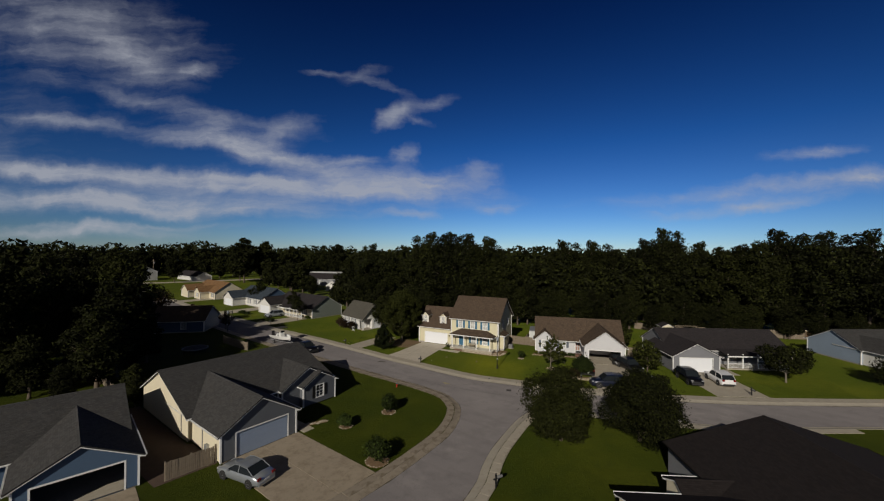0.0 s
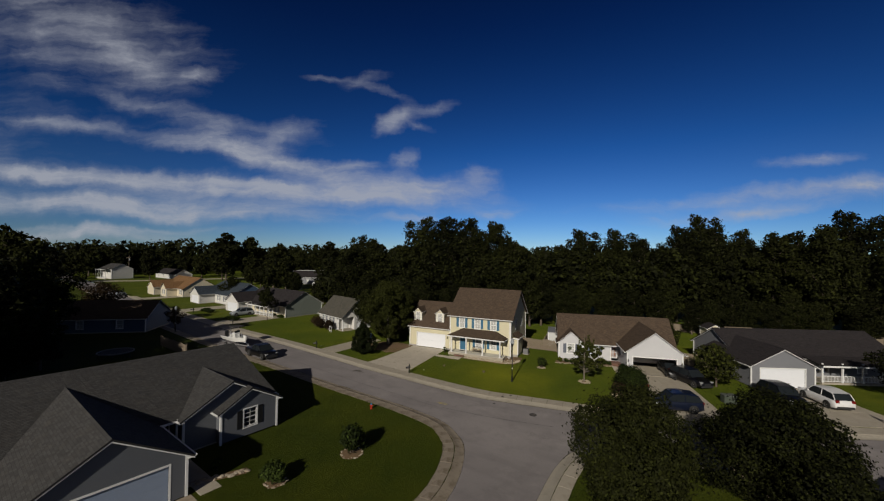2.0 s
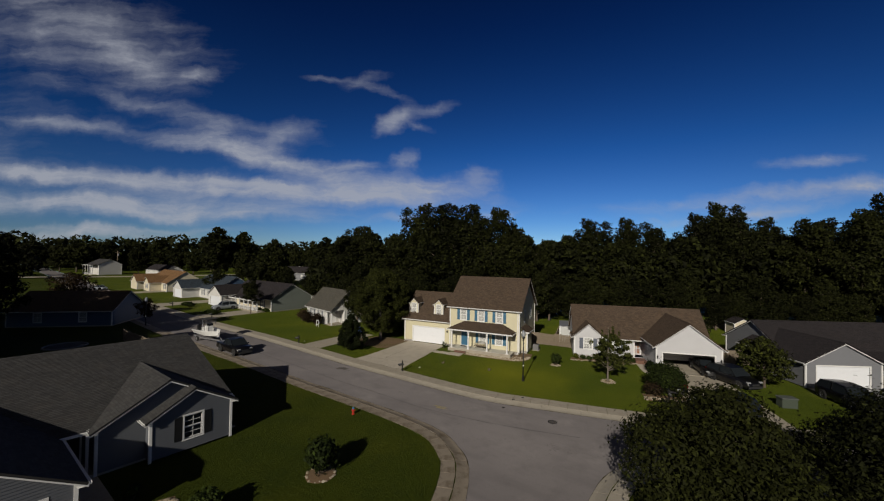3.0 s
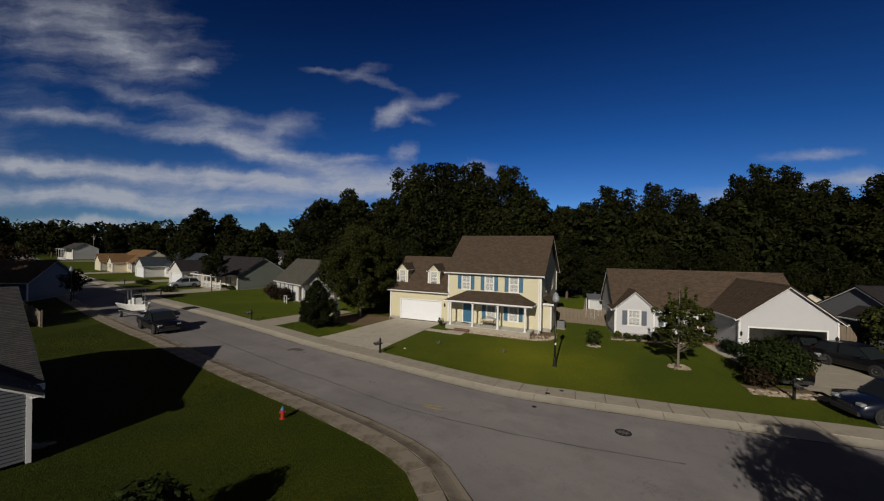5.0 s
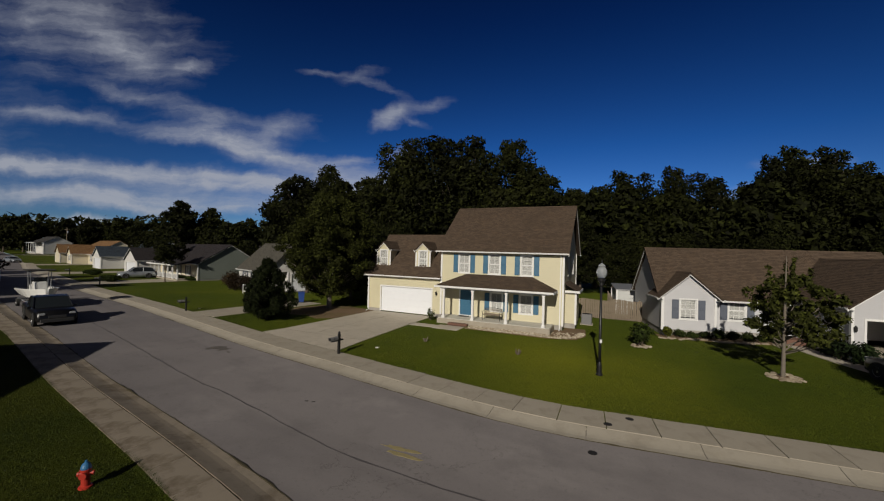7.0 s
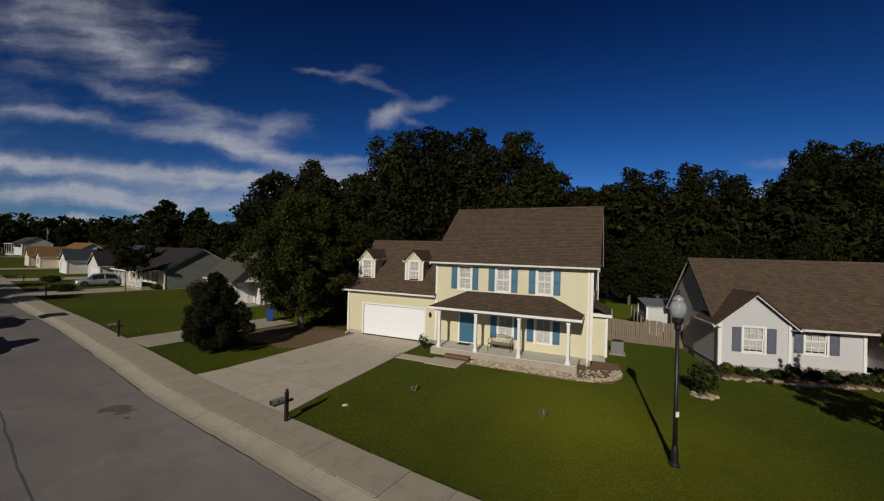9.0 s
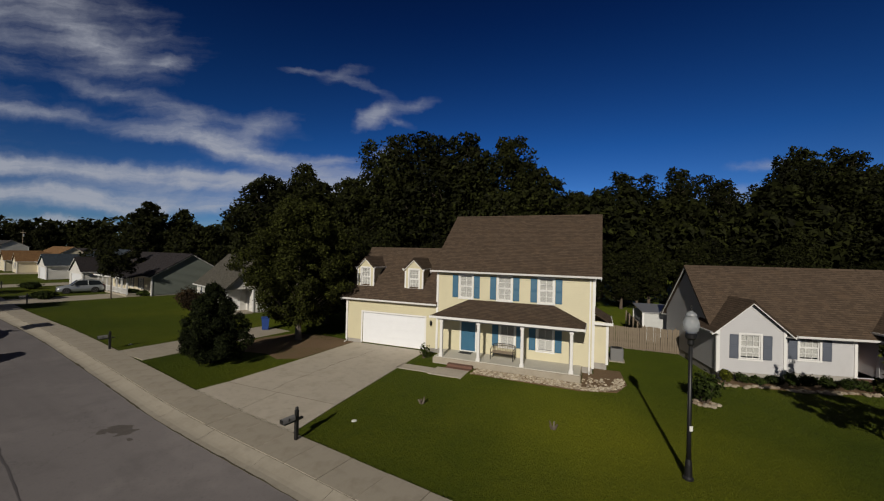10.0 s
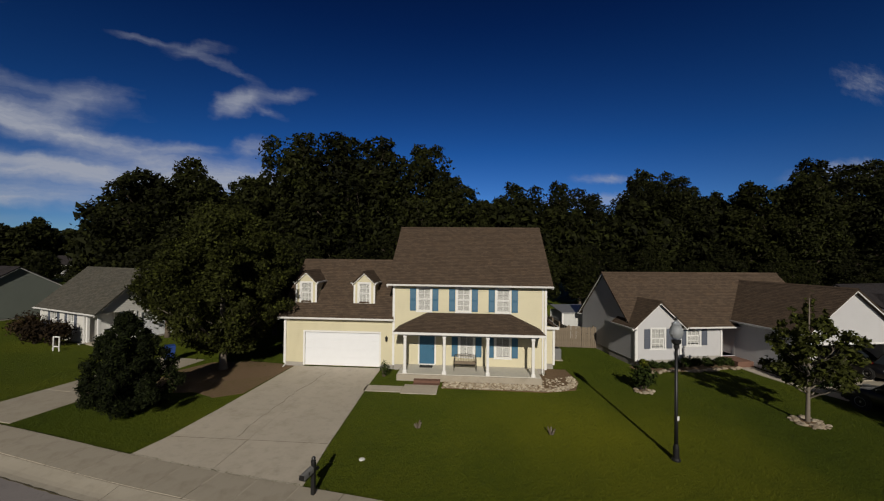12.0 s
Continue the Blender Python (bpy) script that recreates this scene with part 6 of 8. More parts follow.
# street trees on the far left
tree("street_sapling", -37.0, 97.5, "thin young street tree on a lawn", 71, 6.4, 2.4, 1.9, 10, 3400, .13, M_LEAF_DARK, r0=.08)
tree("crape_myrtle", -49.0, 86.2, "reddish crape myrtle by the kerb", 72, 4.4, 1.0, 1.5, 8, 1700, .13, M_LEAF_RED, r0=.08, group="crape myrtles along the street")
tree("crape_myrtle", -65.0, 99.0, "reddish crape myrtle by the kerb", 73, 4.0, .8, 1.6, 8, 1500, .14, M_LEAF_RED, r0=.08, group="crape myrtles along the street")
tree("plum_tree", -76.0, 101.0, "dark red-leaved ornamental tree", 74, 7.5, 1.2, 3.6, 11, 3200, .22, M_LEAF_RED, r0=.14)
tree("lawn_tree", -88.0, 152.0, "low rounded tree on a far lawn", 75, 4.6, 1.4, 2.8, 8, 1500, .2, M_LEAF_DARK, r0=.12)
tree("house_side_tree", -60.0, 125.5, "dark green tree before the white garage", 76, 7.6, 1.6, 3.0, 11, 3600, .19, M_LEAF_DARK, r0=.12)
tree("house_side_tree", -42.5, 108.5, "dark slender tree before the cream porch house", 77, 7.0, 1.4, 1.8, 8, 1900, .18, M_LEAF_DARK, r0=.1)
for i, (x, y, h, rad) in enumerate(((-24.5, 91.3, 2.2, 1.35), (-20.9, 87.8, 2.2, 1.25), (-22.8, 89.4, 2.0, 1.15), (-38.0, 102.5, .8, 1.0), (-35.5, 101.0, .8, 1.0), (-43.5, 96.2, .9, 1.4), (-45.0, 97.6, .8, 1.2), (-57.0, 108.2, .9, 1.2), (-54.8, 106.4, .8, 1.1), (-83.5, 140.8, 1.6, 1.8), (-80.5, 138.4, 1.4, 1.6))):
    shrub(x, y, "clipped dark green foundation shrub", 80 + i, h, rad, 1500, .11, M_LEAF_RED if i < 3 else M_LEAF_BUSH, "foundation shrubs", "foundation_shrub")
# clipped shrubs under the neighbour's windows
rm = ranch.matrix_world
for i, (u, v, h, rad) in enumerate(((.25, -.75, .75, .34), (1.0, -.6, .55, .45), (1.8, -.6, .5, .42), (2.6, -.6, .55, .5), (3.4, -.6, .8, .40), (4.3, -.3, .6, .5), (5.2, -.3, .6, .55), (6.1, -.35, .6, .5), (6.7, -.4, .55, .4))):
    p = rm @ Vector((u, v, 0))
    shrub(p.x, p.y, "bright yellow-green clipped shrub at the house corner" if i == 0 else "small clipped shrub in a stone-edged bed", 100 + i, h, rad, 700, .065, M_LEAF_LIME if i == 0 else M_LEAF_BUSH, "clipped shrubs under the windows", "clipped_shrub", 5)
for i, (u, v) in enumerate(((8.2, -4.9), (7.75, -3.9), (7.8, -3.0))):
    p = rm @ Vector((u, v, 0))
    shrub(p.x, p.y, "dark clipped hedge shrub by the garage corner", 115 + i, 1.15, .75, 900, .09, M_LEAF_NEEDLE, "hedge by the garage", "hedge_shrub", 5)
b = thing("planting_bed", rm, "mulched planting bed with tan stone edging before the house", "flower bed")
part("bed", Mesh().prism([(-.3, -1.25), (4.2, -1.35), (6.85, -1.0), (6.85, .28), (3.4, .28), (3.4, -.02), (-.3, -.02)], -.05, .03), M_MULCH, b)
stone_ring(b, [(-.3 + i * .19, -1.25 - .12 * math.sin(i * .4)) for i in range(24)] + [(4.2 + i * .17, -1.33 + i * .02) for i in range(16)], 17, .13, 2)

# ---- woods ----
protos = []
for i, (h, base, rad, n, lv, sz, mt) in enumerate(((22, 3.5, 5.6, 26, 16500, .24, M_LEAF_DARK), (20, 2.5, 5.0, 24, 15500, .23, M_LEAF_DARK), (17, 2.0, 4.6, 20, 13500, .23, M_LEAF_DARK), (13, 1.2, 4.0, 17, 9800, .22, M_LEAF_DARK), (19, 2.0, 3.9, 20, 12600, .23, M_LEAF),
                                                  (18, 2.0, 5.4, 17, 4400, .50, M_LEAF_DARK), (14, 1.2, 4.6, 14, 3600, .46, M_LEAF_DARK))):
    protos.append((h, tree("woodland_tree", 0, 0, "tall dark broadleaf tree in the woods" if i < 5 else "dark broadleaf tree in a far tree line", 200 + i, h, base, rad, n, lv, sz, mt, r0=.3, group="woodland trees", flat=.7, slim=.5, tri=True, sides=(7, 4, 3) if i < 5 else (5, 3, 0), shell_in=.5, scatter=.7)))
used = [False] * len(protos)
wrng = random.Random(77)


def plant(x, y, h, k=None, far=False):
    if k is None:
        k = min((5, 6) if far else range(5), key=lambda i: abs(protos[i][0] - h) + wrng.uniform(0, 3))
    s = h / protos[k][0]
    wide = s * wrng.uniform(.9, 1.15) if s < 1.2 else s
    m = yaw(x, y, wrng.uniform(0, 360))
    if used[k]:
        ob = copy_thing(protos[k][1], m)
    else:
        ob, used[k] = protos[k][1], True
        ob.matrix_world = m
    ob.scale = (wide, wide, s)
    return ob


# skyline trees: x, y, height
SKYLINE = [(-19, 99, 15.5), (-15, 101, 17.6), (-9, 102, 16.2), (-3, 104, 22.6), (2, 103, 22.6), (7, 101, 22.4), (12, 99, 21.4), (16, 97, 17.5), (23, 103, 15.5), (29, 108, 17.0), (37, 116, 21.2), (44, 111, 21), (49, 107, 18.8), (55, 103, 21.4), (60, 98, 21), (65, 95, 18.6),
           (63, 108, 24.5), (70, 103, 20.8), (76, 96, 20), (77, 87, 23.2), (83, 82, 22.6), (88, 78, 22.8), (95, 76, 22), (103, 74, 23), (-25, 138, 20)]
for x, y, h in SKYLINE:
    plant(x, y, h * 1.07)
plant(66, 90, 21, 4)
plant(72, 86, 22, 0)
# filling rows behind and below
for i in range(46):
    t = i / 45
    x = -22 + 128 * t
    y = (104 - 12 * math.sin(t * 3.1) if t < .25 else 101 - (t - .25) * 34) + 9 + wrng.uniform(-3, 6)
    plant(x + wrng.uniform(-2, 2), y, wrng.uniform(14, 18.5), far=True)
for i in range(40):
    t = i / 39
    x = -14 + 118 * t
    y = 95.5 - max(0, x - 30) * .28 + wrng.uniform(-1.5, 2.5)
    plant(x + wrng.uniform(-1.5, 1.5), y, wrng.uniform(6.5, 11), 3)
# dark stand on the left
for x, y, h in ((-52, 61, 18.2), (-58, 55, 18.5), (-62, 64, 19), (-69, 57, 19.5), (-74, 66, 19), (-66, 73, 17), (-58, 70, 16), (-80, 60, 20), (-84, 72, 19), (-50, 53, 9), (-56, 47, 17), (-66, 46, 20), (-76, 48, 21), (-54, 66, 8), (-90, 84, 17), (-78, 82, 14)):
    plant(x, y, h, far=x < -70)
for x, y, h in ((-50, 46, 8), (-46, 51, 7), (-55, 50, 10), (-58, 41, 11), (-47.5, 61, 7.5), (-53, 57.5, 9), (-63, 52, 12), (-44, 44, 5), (-66, 38, 14), (-38.5, 47.5, 4), (-35.5, 44.0, 3.6), (-47, 57, 4.2), (-46.5, 54, 14), (-44.5, 49, 11)):
    plant(x, y, h, 3 if h > 4.5 else 6)
for x, y, h in ((-7.5, 83.5, 7), (-10.5, 86, 8.5), (-5.5, 87, 8), (-14, 89, 8), (-3.0, 89.5, 9)):
    plant(x, y, h, 3)
# far tree lines beyond the street
for x, y, h in ((-107, 205, 25), (-101, 217, 23.5), (-113, 212, 20), (-95, 240, 21), (-66, 241, 22.5), (-168, 249, 19.6), (-199, 250, 18.4), (-197, 228, 18.6)):
    plant(x, y, h, far=True)
for i in range(40):
    t = i / 39
    a = radians(-62 + 66 * t)
    d = wrng.uniform(235, 300)
    if abs(math.degrees(a) + 41) < 3.0:
        d += 60
    plant(math.sin(a) * d, math.cos(a) * d + 10, wrng.uniform(12, 17.5), far=True)
for i in range(14):
    h = wrng.uniform(9, 15)
    if not 1 <= i <= 3:
        plant(-34 + i * -4.2 + wrng.uniform(-1, 1), 130 + i * 5.0 + wrng.uniform(-4, 4), min(h, 7.5) if i < 6 else h, far=True)
for i in range(7):
    plant(-20 - i * 2.6, 112 + i * 2.4 + wrng.uniform(-2, 2), wrng.uniform(9, 14) if i < 5 else 6.5, far=True)
# the farthest woods, closing the horizon
lb = []
for i in range(230):
    a = radians(-95 + 200 * i / 229)
    d = 345 + wrng.uniform(-25, 40)
    h = wrng.uniform(17.5, 22.5) + 1.5 * math.sin(i * .37)
    k = wrng.uniform(6, 9)
    lb += [(math.sin(a) * d, math.cos(a) * d, h - 4.0, k, k, 4.2), (math.sin(a) * d, math.cos(a) * d, h * .4, k * 1.15, k * 1.15, h * .42)]
far_woods = new("far_woods", leaf_cloud(900, lb, 60000, 1.5, .8, tri=True))
far_woods.data.materials.append(M_LEAF_DARK)
tagged(far_woods, "dark band of far woods along the horizon", "woods", kind="stuff")

shrub(1.15, 72.55, "small wiry half-bare plant at the garage corner", 140, 1.0, .4, 260, .06, M_LEAF_BUSH, lobes=4)

# ---- drives, walks, beds ----


def slab_set(name, label, m, rects, material, z=WALK_Z, thick=.12, gap=.006):
    """A paved surface of separate slabs (x0, x1, y0, y1) on a dark joint bed."""
    t = thing(name, m, label, "driveway", kind="structure")
    for x0, x1, y0, y1 in rects:
        part("slab", Mesh().box(x0 + gap / 2, x1 - gap / 2, y0 + gap / 2, y1 - gap / 2, -thick, z, cut=.012), material, t)
    return t


def grid_rects(x0, x1, y0, y1, nx, ny):
    return [(x0 + (x1 - x0) * i / nx, x0 + (x1 - x0) * (i + 1) / nx, y0 + (y1 - y0) * j / ny, y0 + (y1 - y0) * (j + 1) / ny) for i in range(nx) for j in range(ny)]


ym = yellow.matrix_world
drive = thing("driveway_1", ym, "pale concrete double driveway of jointed slabs", "driveway", kind="structure")
DRIVE = ((.1, -6.45, -.8), (-3.4, -6.6, -.75), (-6.9, -6.75, -.6), (-9.6, -6.95, -.5))
for (v0, a0, b0), (v1, a1, b1) in zip(DRIVE, DRIVE[1:]):
    m0, m1, gp = (a0 + b0) / 2, (a1 + b1) / 2, .003
    for p0, q0, p1, q1 in ((a0, m0 - gp, a1, m1 - gp), (m0 + gp, b0, m1 + gp, b1)):
        part("slab", Mesh().prism([(p1, v1 + gp), (q1, v1 + gp), (q0, v0 - gp), (p0, v0 - gp)], -.12, .03), M_CONCRETE, drive)
part("slab", Mesh().prism([(-7.3, -11.3), (-3.7, -12.4), (-3.73, -9.61), (-6.95, -9.61)], -.12, .029), M_CONCRETE, drive)
part("slab", Mesh().prism([(-3.69, -12.4), (-.25, -13.35), (-.5, -9.61), (-3.71, -9.61)], -.12, .029), M_CONCRETE, drive)
crng = random.Random(12)
crack, u = [], 0.0
for i in range(26):
    v = -1.2 - i * .33
    u += crng.uniform(-.09, .09)
    w = crng.uniform(.006, .016)
    crack.append([(-3.9 + u - w, v, .01), (-3.9 + u - w, v, .0335), (-3.9 + u + w, v, .0335), (-3.9 + u + w, v, .01)])
jm = Mesh().box(-6.93, -.52, -9.616, -9.594, 0, .0325)
part("joint", jm, M_CRACK, drive, "dark control joint")
part("crack", Mesh().loft(crack), M_CRACK, drive, "fine dark crack")
slab_set("driveway_2", "short pale concrete walk to the porch steps", ym, [(-.85, 1.2, -3.9, -3.0), (1.2, 3.1, -4.05, -2.68)], M_CONCRETE, .03)
bed = thing("planting_bed", ym, "mulch bed with tan stones along the porch", "flower bed")
part("bed", Mesh().prism([(3.3, -3.05), (8.9, -3.15), (10.6, -2.6), (11.1, -1.2), (10.9, 1.1), (9.5, 1.1), (9.5, -.1), (8.93, -.1), (8.93, -2.04), (3.3, -2.04)], -.05, .03), M_MULCH, bed)
srng = random.Random(21)
gravel = Mesh()
for i in range(1000):
    if i < 720:
        u, v = srng.uniform(3.35, 8.95), srng.uniform(-3.05, -2.10)
    else:
        a = srng.uniform(0, 1.9)
        rr = srng.uniform(1.60, 2.05) if i > 780 else srng.uniform(.3, 2.0)
        u, v = 8.95 + rr * math.sin(a), -1.0 - rr * 1.0 * math.cos(a)
    s_ = srng.uniform(.045, .085)
    mm = pose(u, v, .02, srng.uniform(-10, 10), srng.uniform(-10, 10), srng.uniform(0, 360)) @ Matrix.Diagonal((s_ * srng.uniform(.8, 1.4), s_, s_ * srng.uniform(.55, .9), 1))
    if i % 10 < 3:
        ob = new("stone", srng.choice(STONES))
        ob.parent, ob.matrix_basis = bed, mm
    else:
        gravel.loft([[(.8 * math.cos(q * 1.047 + i), .8 * math.sin(q * 1.047 + i), 0) for q in range(6)], [(math.cos(q * 1.047 + i), math.sin(q * 1.047 + i), .5) for q in range(6)], [(.5 * math.cos(q * 1.047 + i), .5 * math.sin(q * 1.047 + i), 1.0) for q in range(6)]], mm)
tagged(part("gravel", gravel, M_GRAVEL, bed), kind="stuff")
part("mulch_strip", Mesh().prism([(-12.6, -4.6), (-11.2, -5.3), (-9.4, -5.0), (-8.0, -5.6), (-6.85, -4.9), (-6.68, -2.5), (-6.55, .2), (-7.3, .4), (-9.8, .8), (-12.2, .2), (-13.2, -2.0)], -.05, .012), M_MULCH, bed, "brown bare mulch beside the drive")
slab_set("driveway_3", "concrete driveway of the open garage", rm, grid_rects(8.3, 14.1, -16.6, -4.15, 2, 4), M_OLDCONC, .03)
wk = thing("driveway_4", rm, "curved concrete front walk", "walkway", kind="structure")
for i in range(6):
    a0, a1 = i / 6, (i + 1) / 6
    f = lambda a: (7.45 + .9 * a ** 2.2 - .5 * a, -.92 - 5.8 * a)
    (ax, ay), (bx, by) = f(a0), f(a1)
    part("slab", Mesh().prism([(bx - .52, by + .006), (bx + .52, by + .006), (ax + .52, ay - .006), (ax - .52, ay - .006)], -.1, .03), M_CONCRETE, wk)
slab_set("driveway_5", "concrete driveway before the white garage door", yaw(36.2, 63.2, -3), grid_rects(.4, 7.0, -14.2, -4.2, 2, 3), M_OLDCONC, .03)
slab_set("driveway_6", "concrete walk to the columned porch", yaw(36.2, 63.2, -3), [(7.2, 9.6, -5.2, -2.4)], M_OLDCONC, .03)
cm = corner.matrix_world
slab_set("driveway_7", "tan-stained concrete driveway of the corner house", cm, grid_rects(.5, 7.7, -17.3, -6.0, 2, 3), M_TANCONC, .03)
slab_set("driveway_8", "concrete path to the corner house's porch", cm, [(8.0, 9.2, -6.6, -.6)], M_OLDCONC, .03)
slab_set("driveway_9", "concrete driveway of the blue house", yaw(-28.1, 24.8, 45), grid_rects(.3, 6.4, -13.4, 0, 2, 3), M_TANCONC, .03)
slab_set("driveway_10", "old concrete driveway beside the grey-roofed cottage", yaw(-17.2, 73.6, 57), grid_rects(-.5, 9.5, -3.0, .4, 3, 1), M_OLDCONC, .03)
for i, (x, y, L) in enumerate(((-45.0, 92.6, 13), (-63.5, 108.0, 15), (-90, 131.0, 12))):
    slab_set(f"driveway_{11 + i}", "pale concrete driveway on the far street", yaw(x, y, 53), grid_rects(-.6, L, -2.8, 2.8, 2, 1), M_OLDCONC, .03)


# ---- street furniture ----
def street_lamp(x, y, h=4.75, label="black metal street lamp with clear acorn globe on the lawn"):
    t = thing("street_lamp", yaw(x, y, 0), label, "street lamp")
    part("base", Mesh().lathe([(.15, -.05), (.15, .05), (.105, .10), (.095, .45), (.07, .6)], 14), M_BLACK, t, smooth=False)
    part("pole", Mesh().lathe([(.066, .5), (.06, 1.5), (.05, h - .75)], 12), M_BLACK, t, smooth=True)
    part("collar", Mesh().lathe([(.055, h - .8), (.09, h - .74), (.09, h - .62), (.15, h - .56), (.16, h - .45), (.12, h - .42)], 14), M_BLACK, t)
    part("globe", Mesh().lathe([(.12, h - .43), (.19, h - .34), (.225, h - .2), (.215, h - .06), (.17, h + .03), (.13, h + .09)], 18), M_GLOBE, t, "frosted acorn globe", smooth=True)
    cap = Mesh().lathe([(.16, h + .10), (.14, h + .16), (.06, h + .22), (.03, h + .25)], 14)
    part("cap", cap, M_GLOBE, t)
    part("finial", Mesh().lathe([(.03, h + .24), (.045, h + .29), (.02, h + .33), (.035, h + .37), (.005, h + .42)], 10), M_BLACK, t)
    part("plate", Mesh().box(-.05, .05, -.088, -.078, 1.45, 1.6), M_TRIM, t)
    return t


street_lamp(8.9, 59.8)
street_lamp(-47.6, 84.4, 4.4, "black street lamp with globe beside the far kerb")


def mailbox(x, y, rot, label="black post-mounted mailbox beside the kerb", dark=M_BLACK):
    t = thing("mailbox", yaw(x, y, rot), label, "mailbox", "kerbside mailboxes")
    part("post", Mesh().box(-.06, .06, -.06, .06, -.1, 1.25, cut=.01), dark, t)
    part("post_cap", Mesh().lathe([(.085, 1.25), (.085, 1.29), (.05, 1.32), (.07, 1.38), (.04, 1.44), (.0, 1.46)], 8), dark, t)
    part("arm", Mesh().box(-.05, .05, -.52, .25, .86, .95), dark, t)
    sec = [(-.09, .95), (-.09, 1.08), (-.065, 1.14), (0, 1.17), (.065, 1.14), (.09, 1.08), (.09, .95)]
    box_ob = part("box", Mesh().loft([[(a, -.62, b) for a, b in sec], [(a, -.12, b) for a, b in sec]]), M_GREYPLASTIC if dark is M_BLACK else dark, t)
    part("box_door", Mesh().box(-.085, .085, -.635, -.62, .96, 1.14), dark, box_ob)
    part("flag", Mesh().box(.092, .10, -.4, -.36, 1.0, 1.12), M_IRON, box_ob)
    t.scale = (.95, .95, .80)
    return t


mailbox(-3.3, 62.2, -35)
mailbox(-18.6, 73.9, -37)
mailbox(-41.5, 92.2, -37)
mailbox(-58.5, 106.0, -37)
mailbox(20.2, 54.5, -15, "black mailbox on a dark post by the stone bed")
mailbox(40.6, 49.4, 0)
mailbox(4.4, 29.6, 118, "dark mailbox on a post at the street corner")


def hydrant(x, y):
    t = thing("fire_hydrant", yaw(x, y, 20), "red fire hydrant with blue cap on the corner lawn", "hydrant")
    part("barrel", Mesh().lathe([(.17, -.05), (.17, .05), (.11, .07), (.11, .50), (.145, .52), (.145, .57)], 16), M_RED, t, smooth=False)
    part("bonnet", Mesh().lathe([(.13, .57), (.13, .62), (.10, .70), (.05, .75), (.035, .76), (.035, .81), (.0, .82)], 16), M_BLUECAP, t, "blue hydrant bonnet")
    for a, r, l in ((0, .055, .20), (180, .055, .20), (270, .075, .22)):
        part("nozzle", Mesh().lathe([(r, .08), (r, l - .05), (r * 1.25, l - .05), (r * 1.25, l)], 10, Matrix.Translation((0, 0, .42)) @ Matrix.Rotation(radians(a), 4, "Z") @ Matrix.Rotation(radians(90), 4, "Y")), M_RED, t)
    t.scale = (.72, .72, .72)
    return t


hydrant(-5.95, 51.3)


def manhole(x, y):
    t = thing("manhole_cover", yaw(x, y, 12, ROAD_Z), "dark cast-iron manhole cover set in the asphalt", "manhole cover")
    part("rim", Mesh().lathe([(.34, -.05), (.34, .012), (.30, .012), (.29, .004)], 28), M_IRON, t)
    part("lid", Mesh().lathe([(.29, -.05), (.29, .006), (.0, .008)], 28), M_IRON, t)
    for j in range(8):
        a = j * .7854
        part("rib", Mesh().box(.08, .27, -.03, .03, .006, .022, Matrix.Rotation(a, 4, "Z"), .006), M_RUSTIRON, t)
    part("hub", Mesh().lathe([(.06, .006), (.06, .022), (.0, .022)], 14), M_RUSTIRON, t)
    return t


manhole(9.15, 50.7)
for x, y in ((7.9, 55.2), (7.0, 54.8)):
    solo("meter_lid", Mesh().lathe([(.13, -.05), (.13, .006), (.11, .012), (.0, .012)], 14), M_IRON, "small round iron meter lid in the sidewalk", "utility lid", yaw(x, y, 0, WALK_Z), "utility lids")
solo("patch_ring", Mesh().lathe([(.13, -.03), (.13, .004), (.0, .005)], 9), M_IRON, "dark tar patch on the asphalt", "tar patch", yaw(5.9, 53.3, 0, ROAD_Z))


def fence(p, q, h, label, posts=2.4, board=.14, mat=M_WOOD, wavy=.06):
    """A board fence from p to q: posts, rails and single boards."""
    p, q = Vector(p), Vector(q)
    L = (q - p).length
    t = thing("wooden_fence", yaw(p.x, p.y, math.degrees(math.atan2(q.y - p.y, q.x - p.x))), label, "fence", "board fences")
    n = max(1, round(L / posts))
    pm = Mesh().box(-.05, .05, .02, .12, -.2, h + .08, cut=.008).data("post")
    pm.materials.append(mat)
    for i in range(n + 1):
        ob = new("post", pm)
        ob.parent, ob.location = t, (L * i / n, 0, 0)
    for z in (.35, h - .35):
        part("rail", Mesh().box(0, L, .0, .04, z, z + .09), mat, t)
    bm_ = Mesh().box(-board / 2 + .006, board / 2 - .006, -.024, 0, .03, h, cut=.02).data("board")
    bm_.materials.append(mat)
    r = random.Random(int(L * 100))
    for i in range(int(L / board)):
        ob = new("board", bm_)
        ob.parent = t
        x = (i + .5) * board
        ob.matrix_basis = pose(x, r.uniform(-.004, .004), 0, r.uniform(-.6, .6), r.uniform(-.5, .5), 0) @ Matrix.Diagonal((1, 1, 1 + wavy * math.sin(6.28 * x / (L / n)) * .4 + r.uniform(-.012, .012), 1))
    return t


